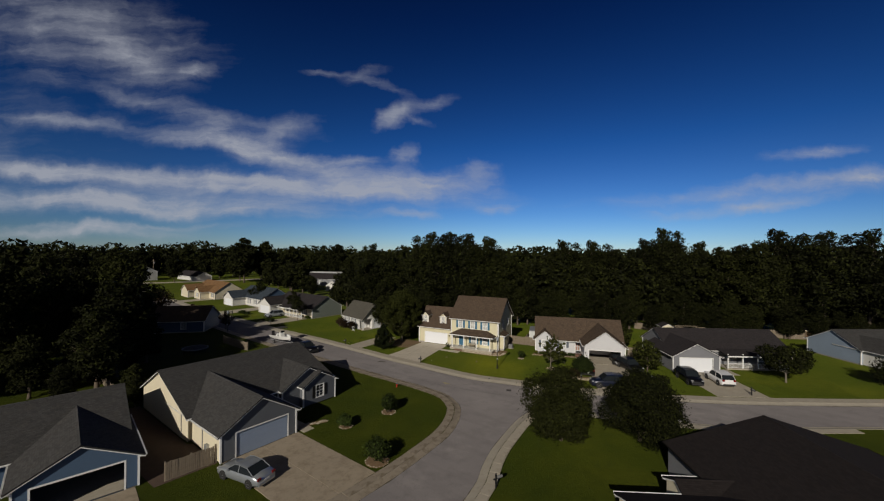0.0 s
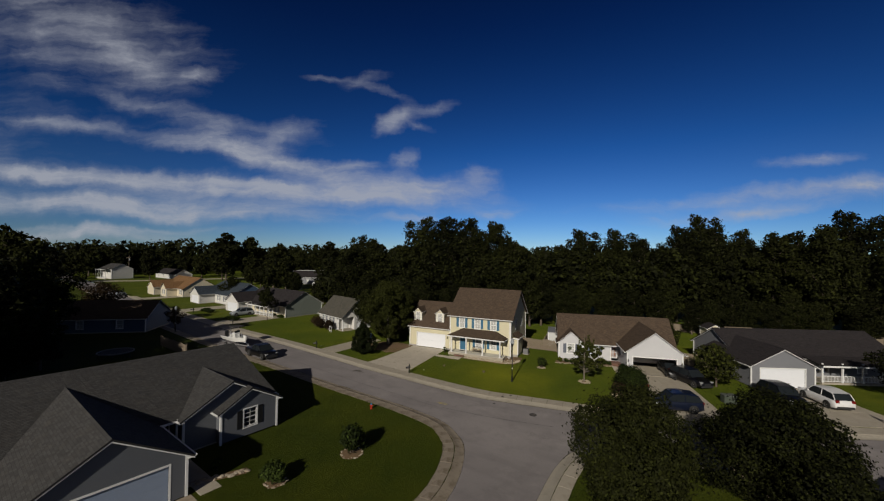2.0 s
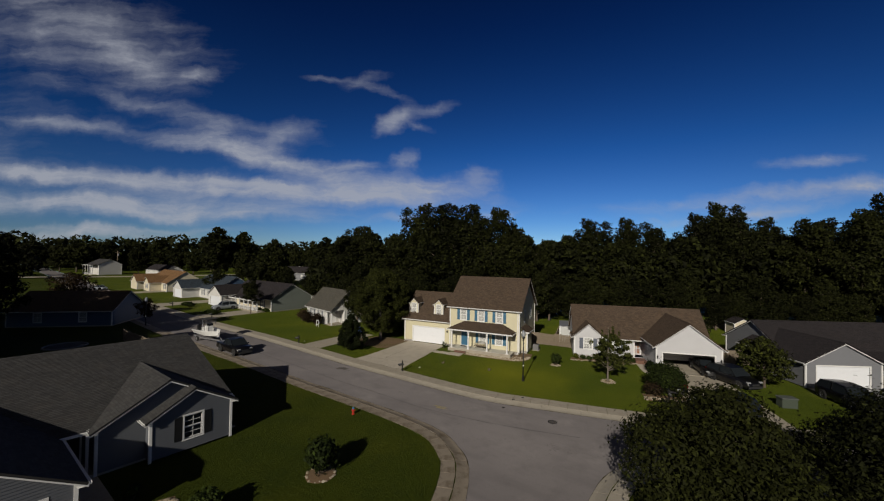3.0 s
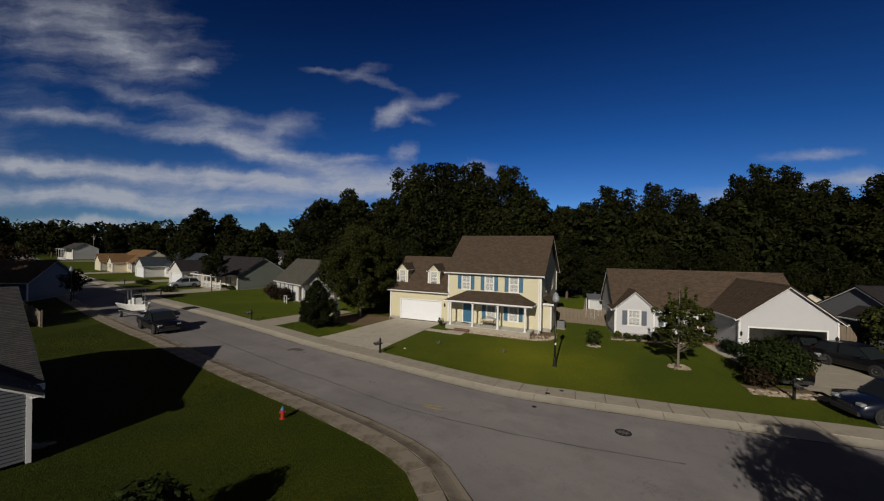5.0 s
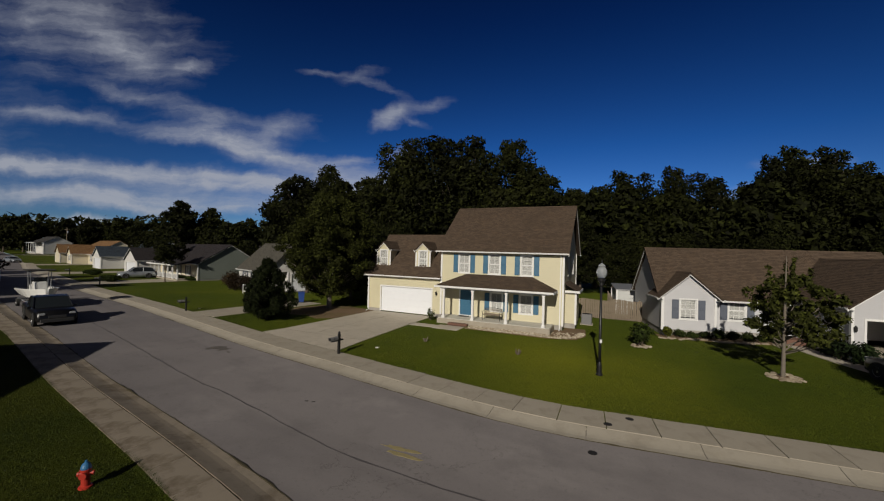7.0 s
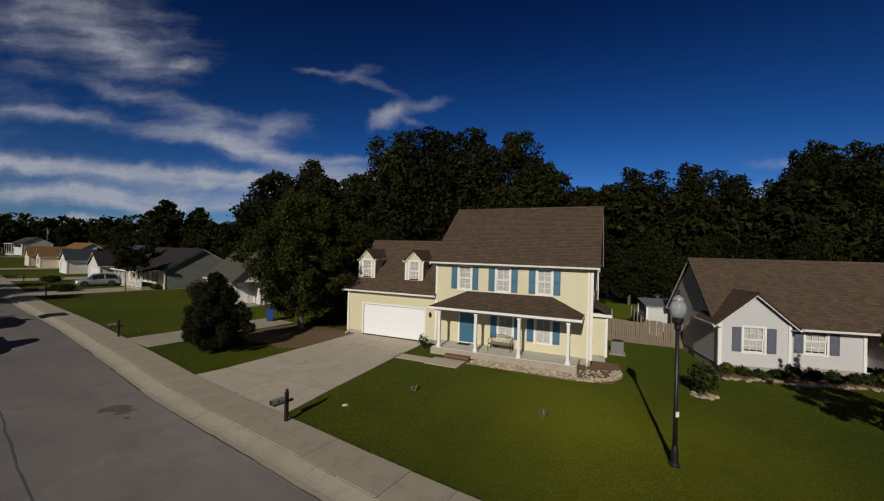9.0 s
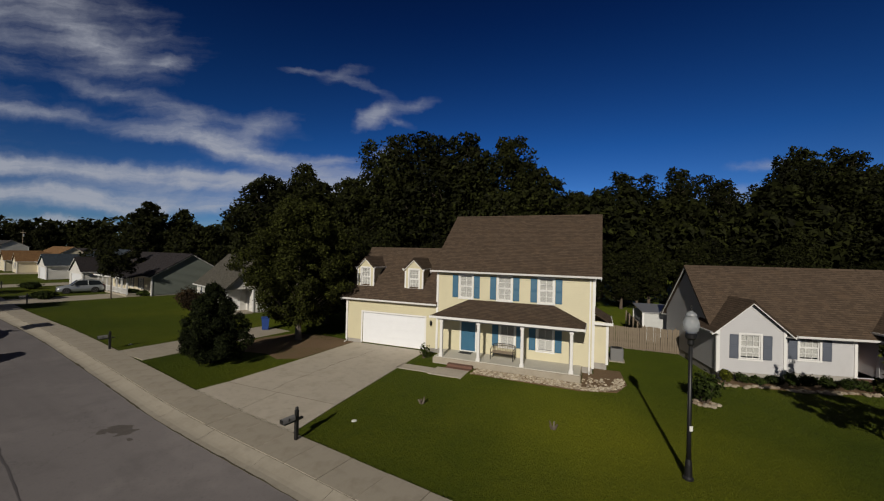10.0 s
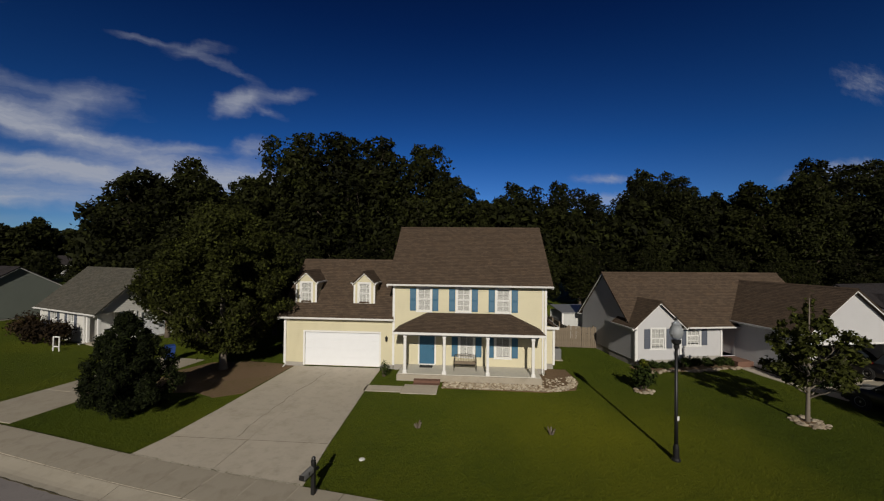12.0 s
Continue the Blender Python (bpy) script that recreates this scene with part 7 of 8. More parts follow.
yl = lambda u, v: tuple((ym @ Vector((u, v, 0))).xy)
fence(yl(9.5, 7.4), yl(12.7, 7.4), 1.6, "weathered grey-brown board fence between the houses")
fence(yl(12.75, 7.42), yl(16.5, 7.2), 1.68, "paler board fence panel between the houses")
fence(yl(12.7, 7.5), yl(12.2, 16.0), 1.6, "dark board fence running back between the yards")
fence((33.2, 67.2), (38.0, 66.6), 1.7, "board fence between two back yards")
fence((47.0, 92.0), (62.0, 86.0), 1.5, "low tan board fence at the edge of the woods", board=.3)
fence((70.0, 84.0), (79.0, 82.0), 1.8, "tan board fence beside a far shed", board=.3)
cl = lambda u, v: tuple((cm @ Vector((u, v, 0))).xy)
fence(cl(-4.0, 17.5), cl(-5.5, 9.0), 1.6, "weathered board fence behind the corner house")
fence(cl(-3.4, -5.2), cl(.2, -5.4), 1.5, "dark board fence beside the garage")
fence((-52.6, 57.3), (-35.2, 42.0), 1.6, "long weathered board fence along the shaded back yards")
fence((-42.7, 74.1), (-35.2, 68.8), 1.5, "board fence across the next garden")


def shed(x, y, rot, w, d, h, wall_m, roof_m, label, gable=False, door_m=None):
    t = thing("garden_shed", yaw(x, y, rot), label, "shed", "garden sheds")
    if gable:
        shell(t, 0, w, 0, d, .1, h, wall_m, "y", w * .28, {}, .2)
        gable_roof(t, 0, w, 0, d, h, w * .28, "y", roof_m, .15, .12)
    else:
        shell(t, 0, w, 0, d, .1, h, wall_m, "", 0, {}, .3)
        part("roof", Mesh().loft([[(-.1, -.1, h), (w + .1, -.1, h), (w + .1, -.1, h + .07), (-.1, -.1, h + .07)], [(-.1, d + .1, h + .35), (w + .1, d + .1, h + .35), (w + .1, d + .1, h + .42), (-.1, d + .1, h + .42)]]), roof_m, t)
    corner_boards(t, [(0, 0), (w, 0), (0, d), (w, d)], .0, h)
    if door_m:
        part("door", Mesh().box(w * .3, w * .7, -.05, .0, .12, h * .88, cut=.01), door_m, t)
    part("floor_slab", Mesh().box(0, w, 0, d, -.1, .1), M_OLDCONC, t)
    return t


p = yl(12.6, 6.2)
shed(18.1, 77.4, -17, 4.6, 2.8, 2.3, plain("pale_shed_metal", (.52, .53, .52), .6), M_METAL, "low grey metal shed with white trim behind the fence")
shed(49.4, 84.9, -10, 2.6, 2.6, 1.9, M_CREAM, M_BLACK_ROOF, "small cream gabled shed in a back yard", True, plain("tan_shed_door", (.30, .22, .13), .7))
shed(77.0, 82.5, -5, 5.2, 3.0, 2.0, M_CREAM, M_BLACK_ROOF, "cream garden shed with brown double door", False, M_BROWNWOOD)
sw = thing("swing_set", yaw(52.0, 84.0, -8), "pale wooden swing frame at the edge of the woods", "swing set")
for x in (0, 4.2):
    for s in (-1, 1):
        part("leg", Mesh().tube([(x, s * .9, -.05), (x, 0, 2.4)], .06, 6), M_WOOD, sw)
part("top_bar", Mesh().tube([(-.2, 0, 2.4), (4.4, 0, 2.4)], .07, 6), M_WOOD, sw)

ac = thing("air_conditioner", ym @ yaw(10.45, 3.3, 0), "grey square air-conditioning unit beside the house", "air conditioner")
part("cabinet", Mesh().box(0, .75, 0, .75, .06, .82, cut=.04), M_GREYPLASTIC, ac)
part("grille", Mesh().lathe([(.3, .82), (.3, .84), (.05, .86)], 16, Matrix.Translation((.375, .375, 0))), M_IRON, ac)
part("pad", Mesh().box(-.08, .83, -.08, .83, -.1, .06), M_OLDCONC, ac)
ac = thing("air_conditioner", rm @ yaw(-.5, 6.0, 0), "dark air-conditioning unit against the neighbour's wall", "air conditioner")
part("cabinet", Mesh().box(0, .7, 0, .7, .06, .78, cut=.04), plain("dark_grey_metal", (.05, .05, .05), .5), ac)
part("grille", Mesh().lathe([(.28, .78), (.28, .80), (.05, .82)], 16, Matrix.Translation((.35, .35, 0))), M_IRON, ac)
part("pad", Mesh().box(-.08, .78, -.08, .78, -.1, .06), M_OLDCONC, ac)


def porch_bench():
    t = thing("porch_bench", ym @ yaw(4.55, -.75, 0, .40), "black metal porch bench with faded tan slats", "bench")
    for i in range(6):
        part("seat_slat", Mesh().box(-.64, .64, -.34 + i * .1, -.265 + i * .1, .40, .425, cut=.008), M_CANVAS, t)
    for i in range(13):
        x = -.6 + i * .1
        part("back_slat", Mesh().tube([(x, .25, .42), (x, .33, .74 + .09 * math.cos(x * 2.3))], .014, 5), M_CANVAS, t)
    for x in (-.66, .66):
        part("arm", Mesh().tube([(x, -.36, 0), (x, -.34, .60), (x, .0, .66), (x, .28, .62)], .022, 6), M_BLACK, t)
        part("leg", Mesh().tube([(x, .22, 0), (x, .24, .45), (x * .98, .32, .76)], .022, 6), M_BLACK, t)
    part("frame", Mesh().tube([(-.66, -.34, .38), (.66, -.34, .38)], .02, 6).tube([(-.65, .32, .76), (-.33, .335, .81), (0, .34, .84), (.33, .335, .81), (.65, .32, .76)], .02, 6), M_BLACK, t)
    return t


porch_bench()
solo("door_mat", Mesh().box(-.4, .4, -.25, .25, 0, .02, cut=.008), M_DARK, "dark door mat on the porch", "door mat", ym @ yaw(2.14, -.45, 0, .40))


def stump(x, y, s):
    t = thing("tree_stump", yaw(x, y, s * 40), "small cut tree stump in the lawn", "stump", "cut stumps")
    for i in range(5):
        a = i * 1.3 + s
        part("stem", Mesh().tube([(.04 * math.cos(a), .04 * math.sin(a), -.03), (.15 * math.cos(a), .15 * math.sin(a), .15 + .03 * i)], [.045, .03], 7), M_PALEBARK if i % 2 else M_BARK, t)
    return t


stump(1.0, 65.4, 1)
stump(5.95, 63.0, 2)
for x, y in ((-1.6, 63.7), (-2.6, 50.6), (-18.3, 75.2)):
    solo("white_lid", Mesh().lathe([(.11, -.02), (.11, .02), (.07, .035), (.0, .04)], 12), M_TRIM, "small white round lid in the lawn", "utility lid", yaw(x, y, 0), "utility lids")

bin_t = thing("wheelie_bin", yaw(-11.6, 80.3, 20), "blue wheeled rubbish bin under the oak", "bin")
part("body", Mesh().loft([[(-.22, -.25, .08), (.22, -.25, .08), (.22, .22, .08), (-.22, .22, .08)], [(-.29, -.34, 1.0), (.29, -.34, 1.0), (.29, .32, 1.0), (-.29, .32, 1.0)]]), M_PLASTIC_BLUE, bin_t)
part("lid", Mesh().box(-.31, .31, -.38, .34, 1.0, 1.07, cut=.03), M_PLASTIC_BLUE, bin_t)
for x in (-.24, .24):
    part("wheel", Mesh().lathe([(.12, -.03), (.12, .03)], 12, Matrix.Translation((x, .26, .12)) @ Matrix.Rotation(radians(90), 4, "Y")), M_TYRE, bin_t)

ub = thing("utility_box", yaw(30.0, 54.2, -8), "grey-green utility cabinet on the lawn", "utility box")
part("cabinet", Mesh().box(-.6, .6, -.4, .4, -.05, .75, cut=.05), plain("utility_green", (.06, .075, .055), .6), ub)
part("lid", Mesh().box(-.64, .64, -.45, .42, .75, .83, cut=.03), plain("utility_grey", (.09, .10, .09), .6), ub)

sg = thing("yard_sign", yaw(-20.0, 86.0, -30), "small pale framed sign standing by the hedge", "sign")
part("panel_frame", Mesh().box(-.3, .3, -.02, .02, .3, .38).box(-.3, .3, -.02, .02, 1.0, 1.08).box(-.3, -.22, -.02, .02, .0, 1.08).box(.22, .3, -.02, .02, .0, 1.08), M_TRIM, sg)

tp = thing("trampoline", yaw(-43.5, 67.0, 0), "dark round trampoline on the shaded lawn", "trampoline")
part("mat", Mesh().lathe([(1.75, .84), (1.75, .86), (0, .86)], 24), M_DARK, tp)
part("rim", Mesh().tube([(1.95 * math.cos(i * .2618), 1.95 * math.sin(i * .2618), .86) for i in range(25)], .09, 6), M_GREYPLASTIC, tp)
for i in range(6):
    part("leg", Mesh().tube([(1.9 * math.cos(i * 1.047), 1.9 * math.sin(i * 1.047), -.02), (1.9 * math.cos(i * 1.047), 1.9 * math.sin(i * 1.047), .86)], .03, 6), M_IRON, tp)

up = thing("utility_pole", yaw(-163, 214, 0), "tall wooden utility pole by the far road", "utility pole")
part("pole", Mesh().tube([(0, 0, -.5), (0, 0, 12)], [.17, .11], 8), M_WOOD, up)
part("crossarm", Mesh().box(-1.1, 1.1, -.06, .06, 10.9, 11.05), M_WOOD, up)
part("transformer", Mesh().lathe([(.2, 9.4), (.24, 9.5), (.24, 10.3), (.15, 10.4)], 10, Matrix.Translation((.35, 0, 0))), M_METAL, up)

# far buildings
simple_house("far_white_house", "distant white house with grey roof beyond the road", yaw(-178, 214, -30), 14, 9, 5.2, 2.4, M_WHITE_SIDING, M_GREY_ROOF, wins=((2.5, 1, 3.4, 1.3), (6.5, 1, 3.4, 1.3), (10.5, 1, 3.4, 1.3)), porch=(1, 13, 2.2, 5))
simple_house("far_long_house", "distant long low house with dark roof", yaw(-157, 225, -34), 24, 8, 2.6, 2.4, M_WHITE_SIDING, M_BLACK_ROOF, wins=((4, 1, .8, 1.4), (10, 1, .8, 1.4), (16, 1, .8, 1.4), (21, 1, .8, 1.4)))
simple_house("far_grey_house", "distant grey house with dark roof among trees", yaw(-72, 196, -12), 22, 9, 3.4, 2.6, M_GREY_SIDING, M_BLACK_ROOF, wins=((4, 1.1, 1, 1.5), (10, 1.1, 1, 1.5), (16, 1.1, 1, 1.5)))
simple_house("shaded_blue_house", "dark blue house with brown roof in tree shade", yaw(-66.0, 80.5, 12.0), 14, 9, 2.6, 2.6, M_BLUE_SIDING, M_BROWN_ROOF, wins=((4, 1, .8, 1.4), (10, 1, .8, 1.4)))
hall = thing("far_hall", yaw(-80, 218, -8), "distant long white flat-roofed hall", "building")
shell(hall, 0, 26, 0, 12, 0, 4.6, M_WHITE_SIDING, "", 0, {}, .5)
part("roof", Mesh().box(-.3, 26.3, -.3, 12.3, 4.6, 5.1), M_TRIM, hall)
shed(-51.5, 169.0, -20, 6.5, 5, 2.6, M_WHITE_SIDING, M_METAL, "white metal outbuilding on a far lawn", True)
g = Mesh()
fr_line = [(-240, 152), (-146, 196), (-120, 217), (-70, 262)]
for a, b in zip(fr_line, fr_line[1:]):
    g.face([(a[0], a[1], .012), (b[0], b[1], .012), (b[0] - 5, b[1] + 7, .012), (a[0] - 5, a[1] + 7, .012)])
solo("road_far", g, M_OLDCONC, "pale distant cross road", "road", kind="structure")

# ---- vehicles ----
def wheel(parent, x, y, r, w=.22):
    sg = 1 if y > 0 else -1
    m = Matrix.Translation((x, y, r)) @ Matrix.Rotation(radians(-90 * sg), 4, "X")
    t = part("wheel", Mesh().lathe([(r * .62, -w / 2), (r * .93, -w / 2), (r, -w * .35), (r, w * .35), (r * .93, w / 2), (r * .62, w / 2)], 22, m, caps=False), M_TYRE, parent, smooth=False)
    rim = Mesh().lathe([(r * .64, -w * .4), (r * .64, w * .42), (r * .58, w * .44), (r * .52, w * .25), (r * .18, w * .22), (r * .14, w * .4), (.0, w * .4)], 20, m)
    part("rim", rim, M_RIM, t)
    return t


def car(x, y, rot, paint, label, L=4.8, W=1.84, kind="sedan", z=0.0, category="car", tail=True):
    """A car, nose towards +x: body sides and hood, glasshouse, roof, wheels, lamps, mirrors."""
    t = thing({"sedan": "sedan_car", "suv": "sport_utility_car", "truck": "pickup_truck"}[kind], yaw(x, y, rot, z), label, category, "parked vehicles")
    h, hw = L / 2, W / 2
    if kind == "sedan":
        belt, roof_z, r = .92, 1.44, .33
        prof = [(-h, .62, .86), (-h + .12, .90, .95), (-h + .75, .98, 1.0), (-h + 1.1, .98, 1.0), (-.2, .95, 1.0), (h - 1.55, .93, 1.0), (h - .85, .84, .98), (h - .25, .72, .92), (h - .05, .60, .82), (h, .50, .76)]
        gl = [(-h + .62, .98, .90), (-h + 1.35, 1.38, .80), (-.15, roof_z, .80), (h - 2.1, 1.38, .80), (h - 1.38, .94, .92)]
    elif kind == "suv":
        belt, roof_z, r = 1.05, 1.74, .37
        prof = [(-h, .75, .88), (-h + .08, 1.05, .97), (-h + .5, 1.08, 1.0), (-.2, 1.06, 1.0), (h - 1.45, 1.05, 1.0), (h - .8, .98, .98), (h - .22, .86, .93), (h - .04, .68, .84), (h, .55, .78)]
        gl = [(-h + .12, 1.06, .93), (-h + .5, 1.62, .82), (-.6, roof_z, .82), (h - 2.0, 1.68, .82), (h - 1.3, 1.04, .93)]
    else:
        belt, roof_z, r = 1.06, 1.76, .40
        prof = [(-h, .80, .92), (-h + .06, 1.10, .98), (-h + 1.9, 1.10, 1.0), (-.1, 1.12, 1.0), (h - 1.5, 1.07, 1.0), (h - .6, 1.02, .98), (h - .12, .90, .93), (h, .62, .86)]
        gl = [(-h + 1.95, 1.10, .95), (-h + 2.2, 1.69, .82), (-.0, roof_z, .82), (h - 2.15, 1.70, .82), (h - 1.35, 1.07, .94)]
    sill = r * .62
    rings = []
    for px, top, wf in prof:
        w = hw * wf
        low = sill + (.10 if abs(px) > h - .2 else 0)
        rings.append([(px, -w * .90, low), (px, -w * .98, low + .10), (px, -w, (low + top) / 2), (px, -w * .97, top - .07), (px, -w * .88, top), (px, 0, top + .035), (px, w * .88, top), (px, w * .97, top - .07), (px, w, (low + top) / 2), (px, w * .98, low + .10), (px, w * .90, low)])
    body = part("body", Mesh().loft(rings), paint, t)
    body.data.shade_smooth()
    gm, rf = Mesh(), Mesh()
    gr = [[(px, -hw * wf * .96, z0 - .0), (px, hw * wf * .96, z0)] for px, z0, wf in gl]
    base = [(gl[0][0], gl[0][1]), (gl[-1][0], gl[-1][1])]
    # glasshouse: sides, screens
    bl = lambda i: Vector((gl[i][0], 0, belt if 0 < i < 4 else gl[i][1]))
    for s in (-1, 1):
        low = [Vector((gl[i][0], s * hw * .93, min(belt, gl[i][1]))) for i in range(5)]
        topp = [Vector((gl[i][0], s * hw * gl[i][2] * .98, gl[i][1])) for i in range(5)]
        for i in range(4):
            gm.face([low[i], low[i + 1], topp[i + 1], topp[i]])
    for i in (0, 3):
        a, b = gl[i], gl[i + 1]
        gm.face([(a[0], -hw * a[2] * .98, a[1]), (a[0], hw * a[2] * .98, a[1]), (b[0], hw * b[2] * .98, b[1]), (b[0], -hw * b[2] * .98, b[1])])
    part("window_glass", gm, M_CARGLASS, t, "dark tinted car glass")
    for i in (1, 2):
        a, b = gl[i], gl[i + 1]
        for y0, y1, d0, d1 in ((-1.0, -.75, 0, .03), (-.75, .75, .03, .03), (.75, 1.0, .03, 0)):
            q = [(a[0], hw * a[2] * y0, a[1] + d0), (b[0], hw * b[2] * y0, b[1] + d0), (b[0], hw * b[2] * y1, b[1] + d1), (a[0], hw * a[2] * y1, a[1] + d1)]
            rf.face(q[::-1])
            rf.face([(p[0], p[1], p[2] - .05) for p in q])
    roof = part("roof", rf, paint, t)
    roof.data.shade_smooth()
    pl = Mesh()
    for s in (-1, 1):
        for i in (0, 3):
            a, b = gl[i], gl[i + 1]
            pl.tube([(a[0], s * hw * a[2] * .97, a[1]), (b[0], s * hw * b[2] * .985, b[1] + .01)], .035, 5)
        mid = gl[2][0] - .1
        pl.tube([(mid, s * hw * .935, belt), (mid, s * hw * gl[2][2] * .985, gl[2][1])], .035, 5)
        pl.tube([(gl[1][0], s * hw * gl[1][2] * .985, gl[1][1]), (gl[2][0], s * hw * gl[2][2] * .985, gl[2][1] + .005), (gl[3][0], s * hw * gl[3][2] * .985, gl[3][1])], .03, 5)
    part("pillar", pl, paint, t)
    for wx in (-h + (.95 if kind != "truck" else 1.15), h - .93):
        for s in (-1, 1):
            part("wheel_arch", Mesh().lathe([(r * 1.18, -.02), (r * 1.18, .012), (r * 1.0, .016)], 20, Matrix.Translation((wx, s * (hw - .0), r)) @ Matrix.Rotation(radians(-90 * s), 4, "X")), M_TYRE, t)
            wheel(t, wx, s * (hw - .07), r)
    for s in (-1, 1):
        part("headlamp", Mesh().box(h - .30, h - .04, s * hw * .70 - .16, s * hw * .70 + .16, .60 if kind == "sedan" else .76, .70 if kind == "sedan" else .88, cut=.03), M_LAMPCLEAR, t)
        part("tail_lamp", Mesh().box(-h - .01, -h + .14, s * hw * .74 - .16, s * hw * .74 + .16, .72 if kind == "sedan" else .85, .90 if kind == "sedan" else 1.1, cut=.02), M_LAMPRED, t)
        part("mirror", Mesh().box(h - 1.75, h - 1.58, s * (hw + .09) - .09, s * (hw + .09) + .09, belt, belt + .14, cut=.03), paint, t)
    part("front_bumper", Mesh().box(h - .12, h + .03, -hw * .8, hw * .8, sill + .05, sill + .28, cut=.05), M_DARKPLASTIC, t)
    part("grille", Mesh().box(h - .10, h + .005, -hw * .42, hw * .42, sill + .30, sill + .46, cut=.02), M_DARKPLASTIC, t)
    part("rear_bumper", Mesh().box(-h - .04, -h + .1, -hw * .85, hw * .85, sill + .08, sill + .30, cut=.05), M_DARKPLASTIC if kind != "sedan" else paint, t)
    part("number_plate", Mesh().box(-h - .05, -h - .03, -.22, .22, sill + .34, sill + .46), M_TRIM, t)
    return t


car(-15.7, 30.6, 156, M_CARSILVER, "silver sedan parked on the corner house's driveway", 4.8)
car(-24.8, 69.25, -37, M_CARBLACK, "black pickup truck parked at the kerb with a boat trailer", 5.6, 2.0, "truck", z=ROAD_Z)
car(35.9, 54.7, -98, M_CARBLACK, "black sport utility car on the driveway", 4.9, 1.95, "suv")
car(40.0, 54.4, 83, M_CARWHITE, "white sport utility car on the driveway", 4.7, 1.9, "suv")
car(22.4, 58.4, 78, M_CARBLACK, "black sport utility car on the neighbour's driveway", 4.7, 1.9, "suv")
car(29.9, 60.0, -80, M_CARBLACK, "black sport utility car parked on the grass beside the drive", 4.7, 1.9, "suv")
car(23.1, 52.2, 172, M_CARBLUE, "dark blue sport utility car across the driveway's end", 4.7, 1.9, "suv", z=WALK_Z)
p = rm @ Vector((13.4, -2.6, 0))
car(p.x, p.y, -104, M_CARBLACK, "dark car inside the open garage", 4.6, z=.10)
car(-45.6, 103.4, 226, M_CARSILVER, "silver sport utility car on a far driveway", 4.7, 1.88, "suv")
car(-98.0, 146.0, -20, M_CARWHITE, "white car parked on a distant drive", 4.6)
car(-104.0, 139.0, -20, M_CARSILVER, "pale car parked on a distant drive", 4.6)
car(-56.0, 88.5, -37, M_CARBLACK, "black car parked in tree shade", 4.7)


def boat():
    t = thing("motor_boat", yaw(-31.6, 75.2, -36, ROAD_Z), "white centre-console motor boat with a top frame, on a trailer", "boat")
    rings = []
    for s in range(9):
        u = s / 8
        x = -2.9 + 5.8 * u
        w = 1.1 * (1 - max(0, u - .45) ** 2 * 3.0)
        w = max(w, .03)
        keel = .62 + .5 * max(0, u - .6) ** 1.6 * 2
        top = 1.35 + .28 * u
        rings.append([(x, 0, keel), (x, -w * .75, keel + .22), (x, -w, top - .1), (x, -w * 1.02, top), (x, -w * .88, top), (x, -w * .82, keel + .42), (x, 0, keel + .36), (x, w * .82, keel + .42), (x, w * .88, top), (x, w * 1.02, top), (x, w, top - .1), (x, w * .75, keel + .22)])
    part("hull", Mesh().loft(rings), M_GELCOAT, t, "white hull")
    part("console", Mesh().box(-.5, .35, -.4, .4, 1.0, 2.05, cut=.06), M_GELCOAT, t)
    part("windscreen", Mesh().box(.2, .26, -.38, .38, 2.05, 2.4), M_CARGLASS, t)
    part("seat", Mesh().box(-1.3, -.85, -.45, .45, 1.0, 1.75, cut=.06), M_GELCOAT, t)
    for x in (-.75, .45):
        for s in (-1, 1):
            part("top_leg", Mesh().tube([(x, s * .55, 1.0), (x * .9, s * .62, 2.95)], .025, 6), M_METAL, t)
    part("canopy", Mesh().box(-1.1, .8, -.85, .85, 2.95, 3.05, cut=.03), M_DARK, t)
    part("outboard_motor", Mesh().loft([[(-3.3, -.15, .5), (-3.0, -.15, .5), (-3.0, .15, .5), (-3.3, .15, .5)], [(-3.4, -.2, 1.4), (-2.95, -.2, 1.4), (-2.95, .2, 1.4), (-3.4, .2, 1.4)], [(-3.4, -.2, 1.8), (-2.95, -.2, 1.85), (-2.95, .2, 1.85), (-3.4, .2, 1.8)], [(-3.25, -.1, 2.0), (-3.0, -.1, 2.0), (-3.0, .1, 2.0), (-3.25, .1, 2.0)]]), M_BLACK, t)
    fr = Mesh()
    for s in (-1, 1):
        fr.tube([(-2.6, s * .9, .5), (1.0, s * .9, .52), (3.9, 0, .5)], .05, 6)
    for x in (-2.4, -1.0, .6):
        fr.tube([(x, -.95, .5), (x, .95, .5)], .045, 6)
    part("trailer_frame", fr, M_METAL, t)
    for s in (-1, 1):
        wheel(t, -1.0, s * 1.1, .32, .2)
    part("jack", Mesh().tube([(3.5, .12, .02), (3.5, .12, .8)], .03, 6), M_METAL, t)
    return t


boat()

# ---- dirt and mown grass ----
dirt = solo("dirt_strip", Mesh().prism([(-4.2, -5.4), (.3, -5.6), (.3, -.4), (-.1, 0), (-.1, 14.0), (-3.4, 14.5), (-4.6, 6)], -.05, .012), plain("bare_brown_dirt", (.075, .048, .034), .95, vary=.35, scale=1.5, bump=.8), "bare brown dirt strip beside the corner house", "dirt", cm, kind="structure")


def in_poly(poly, px, py):
    hit = np.zeros(len(px), bool)
    for i in range(len(poly)):
        (x0, y0), (x1, y1) = poly[i - 1], poly[i]
        if y0 != y1:
            hit ^= ((y0 > py) != (y1 > py)) & (px < (x1 - x0) * (py - y0) / (y1 - y0) + x0)
    return hit


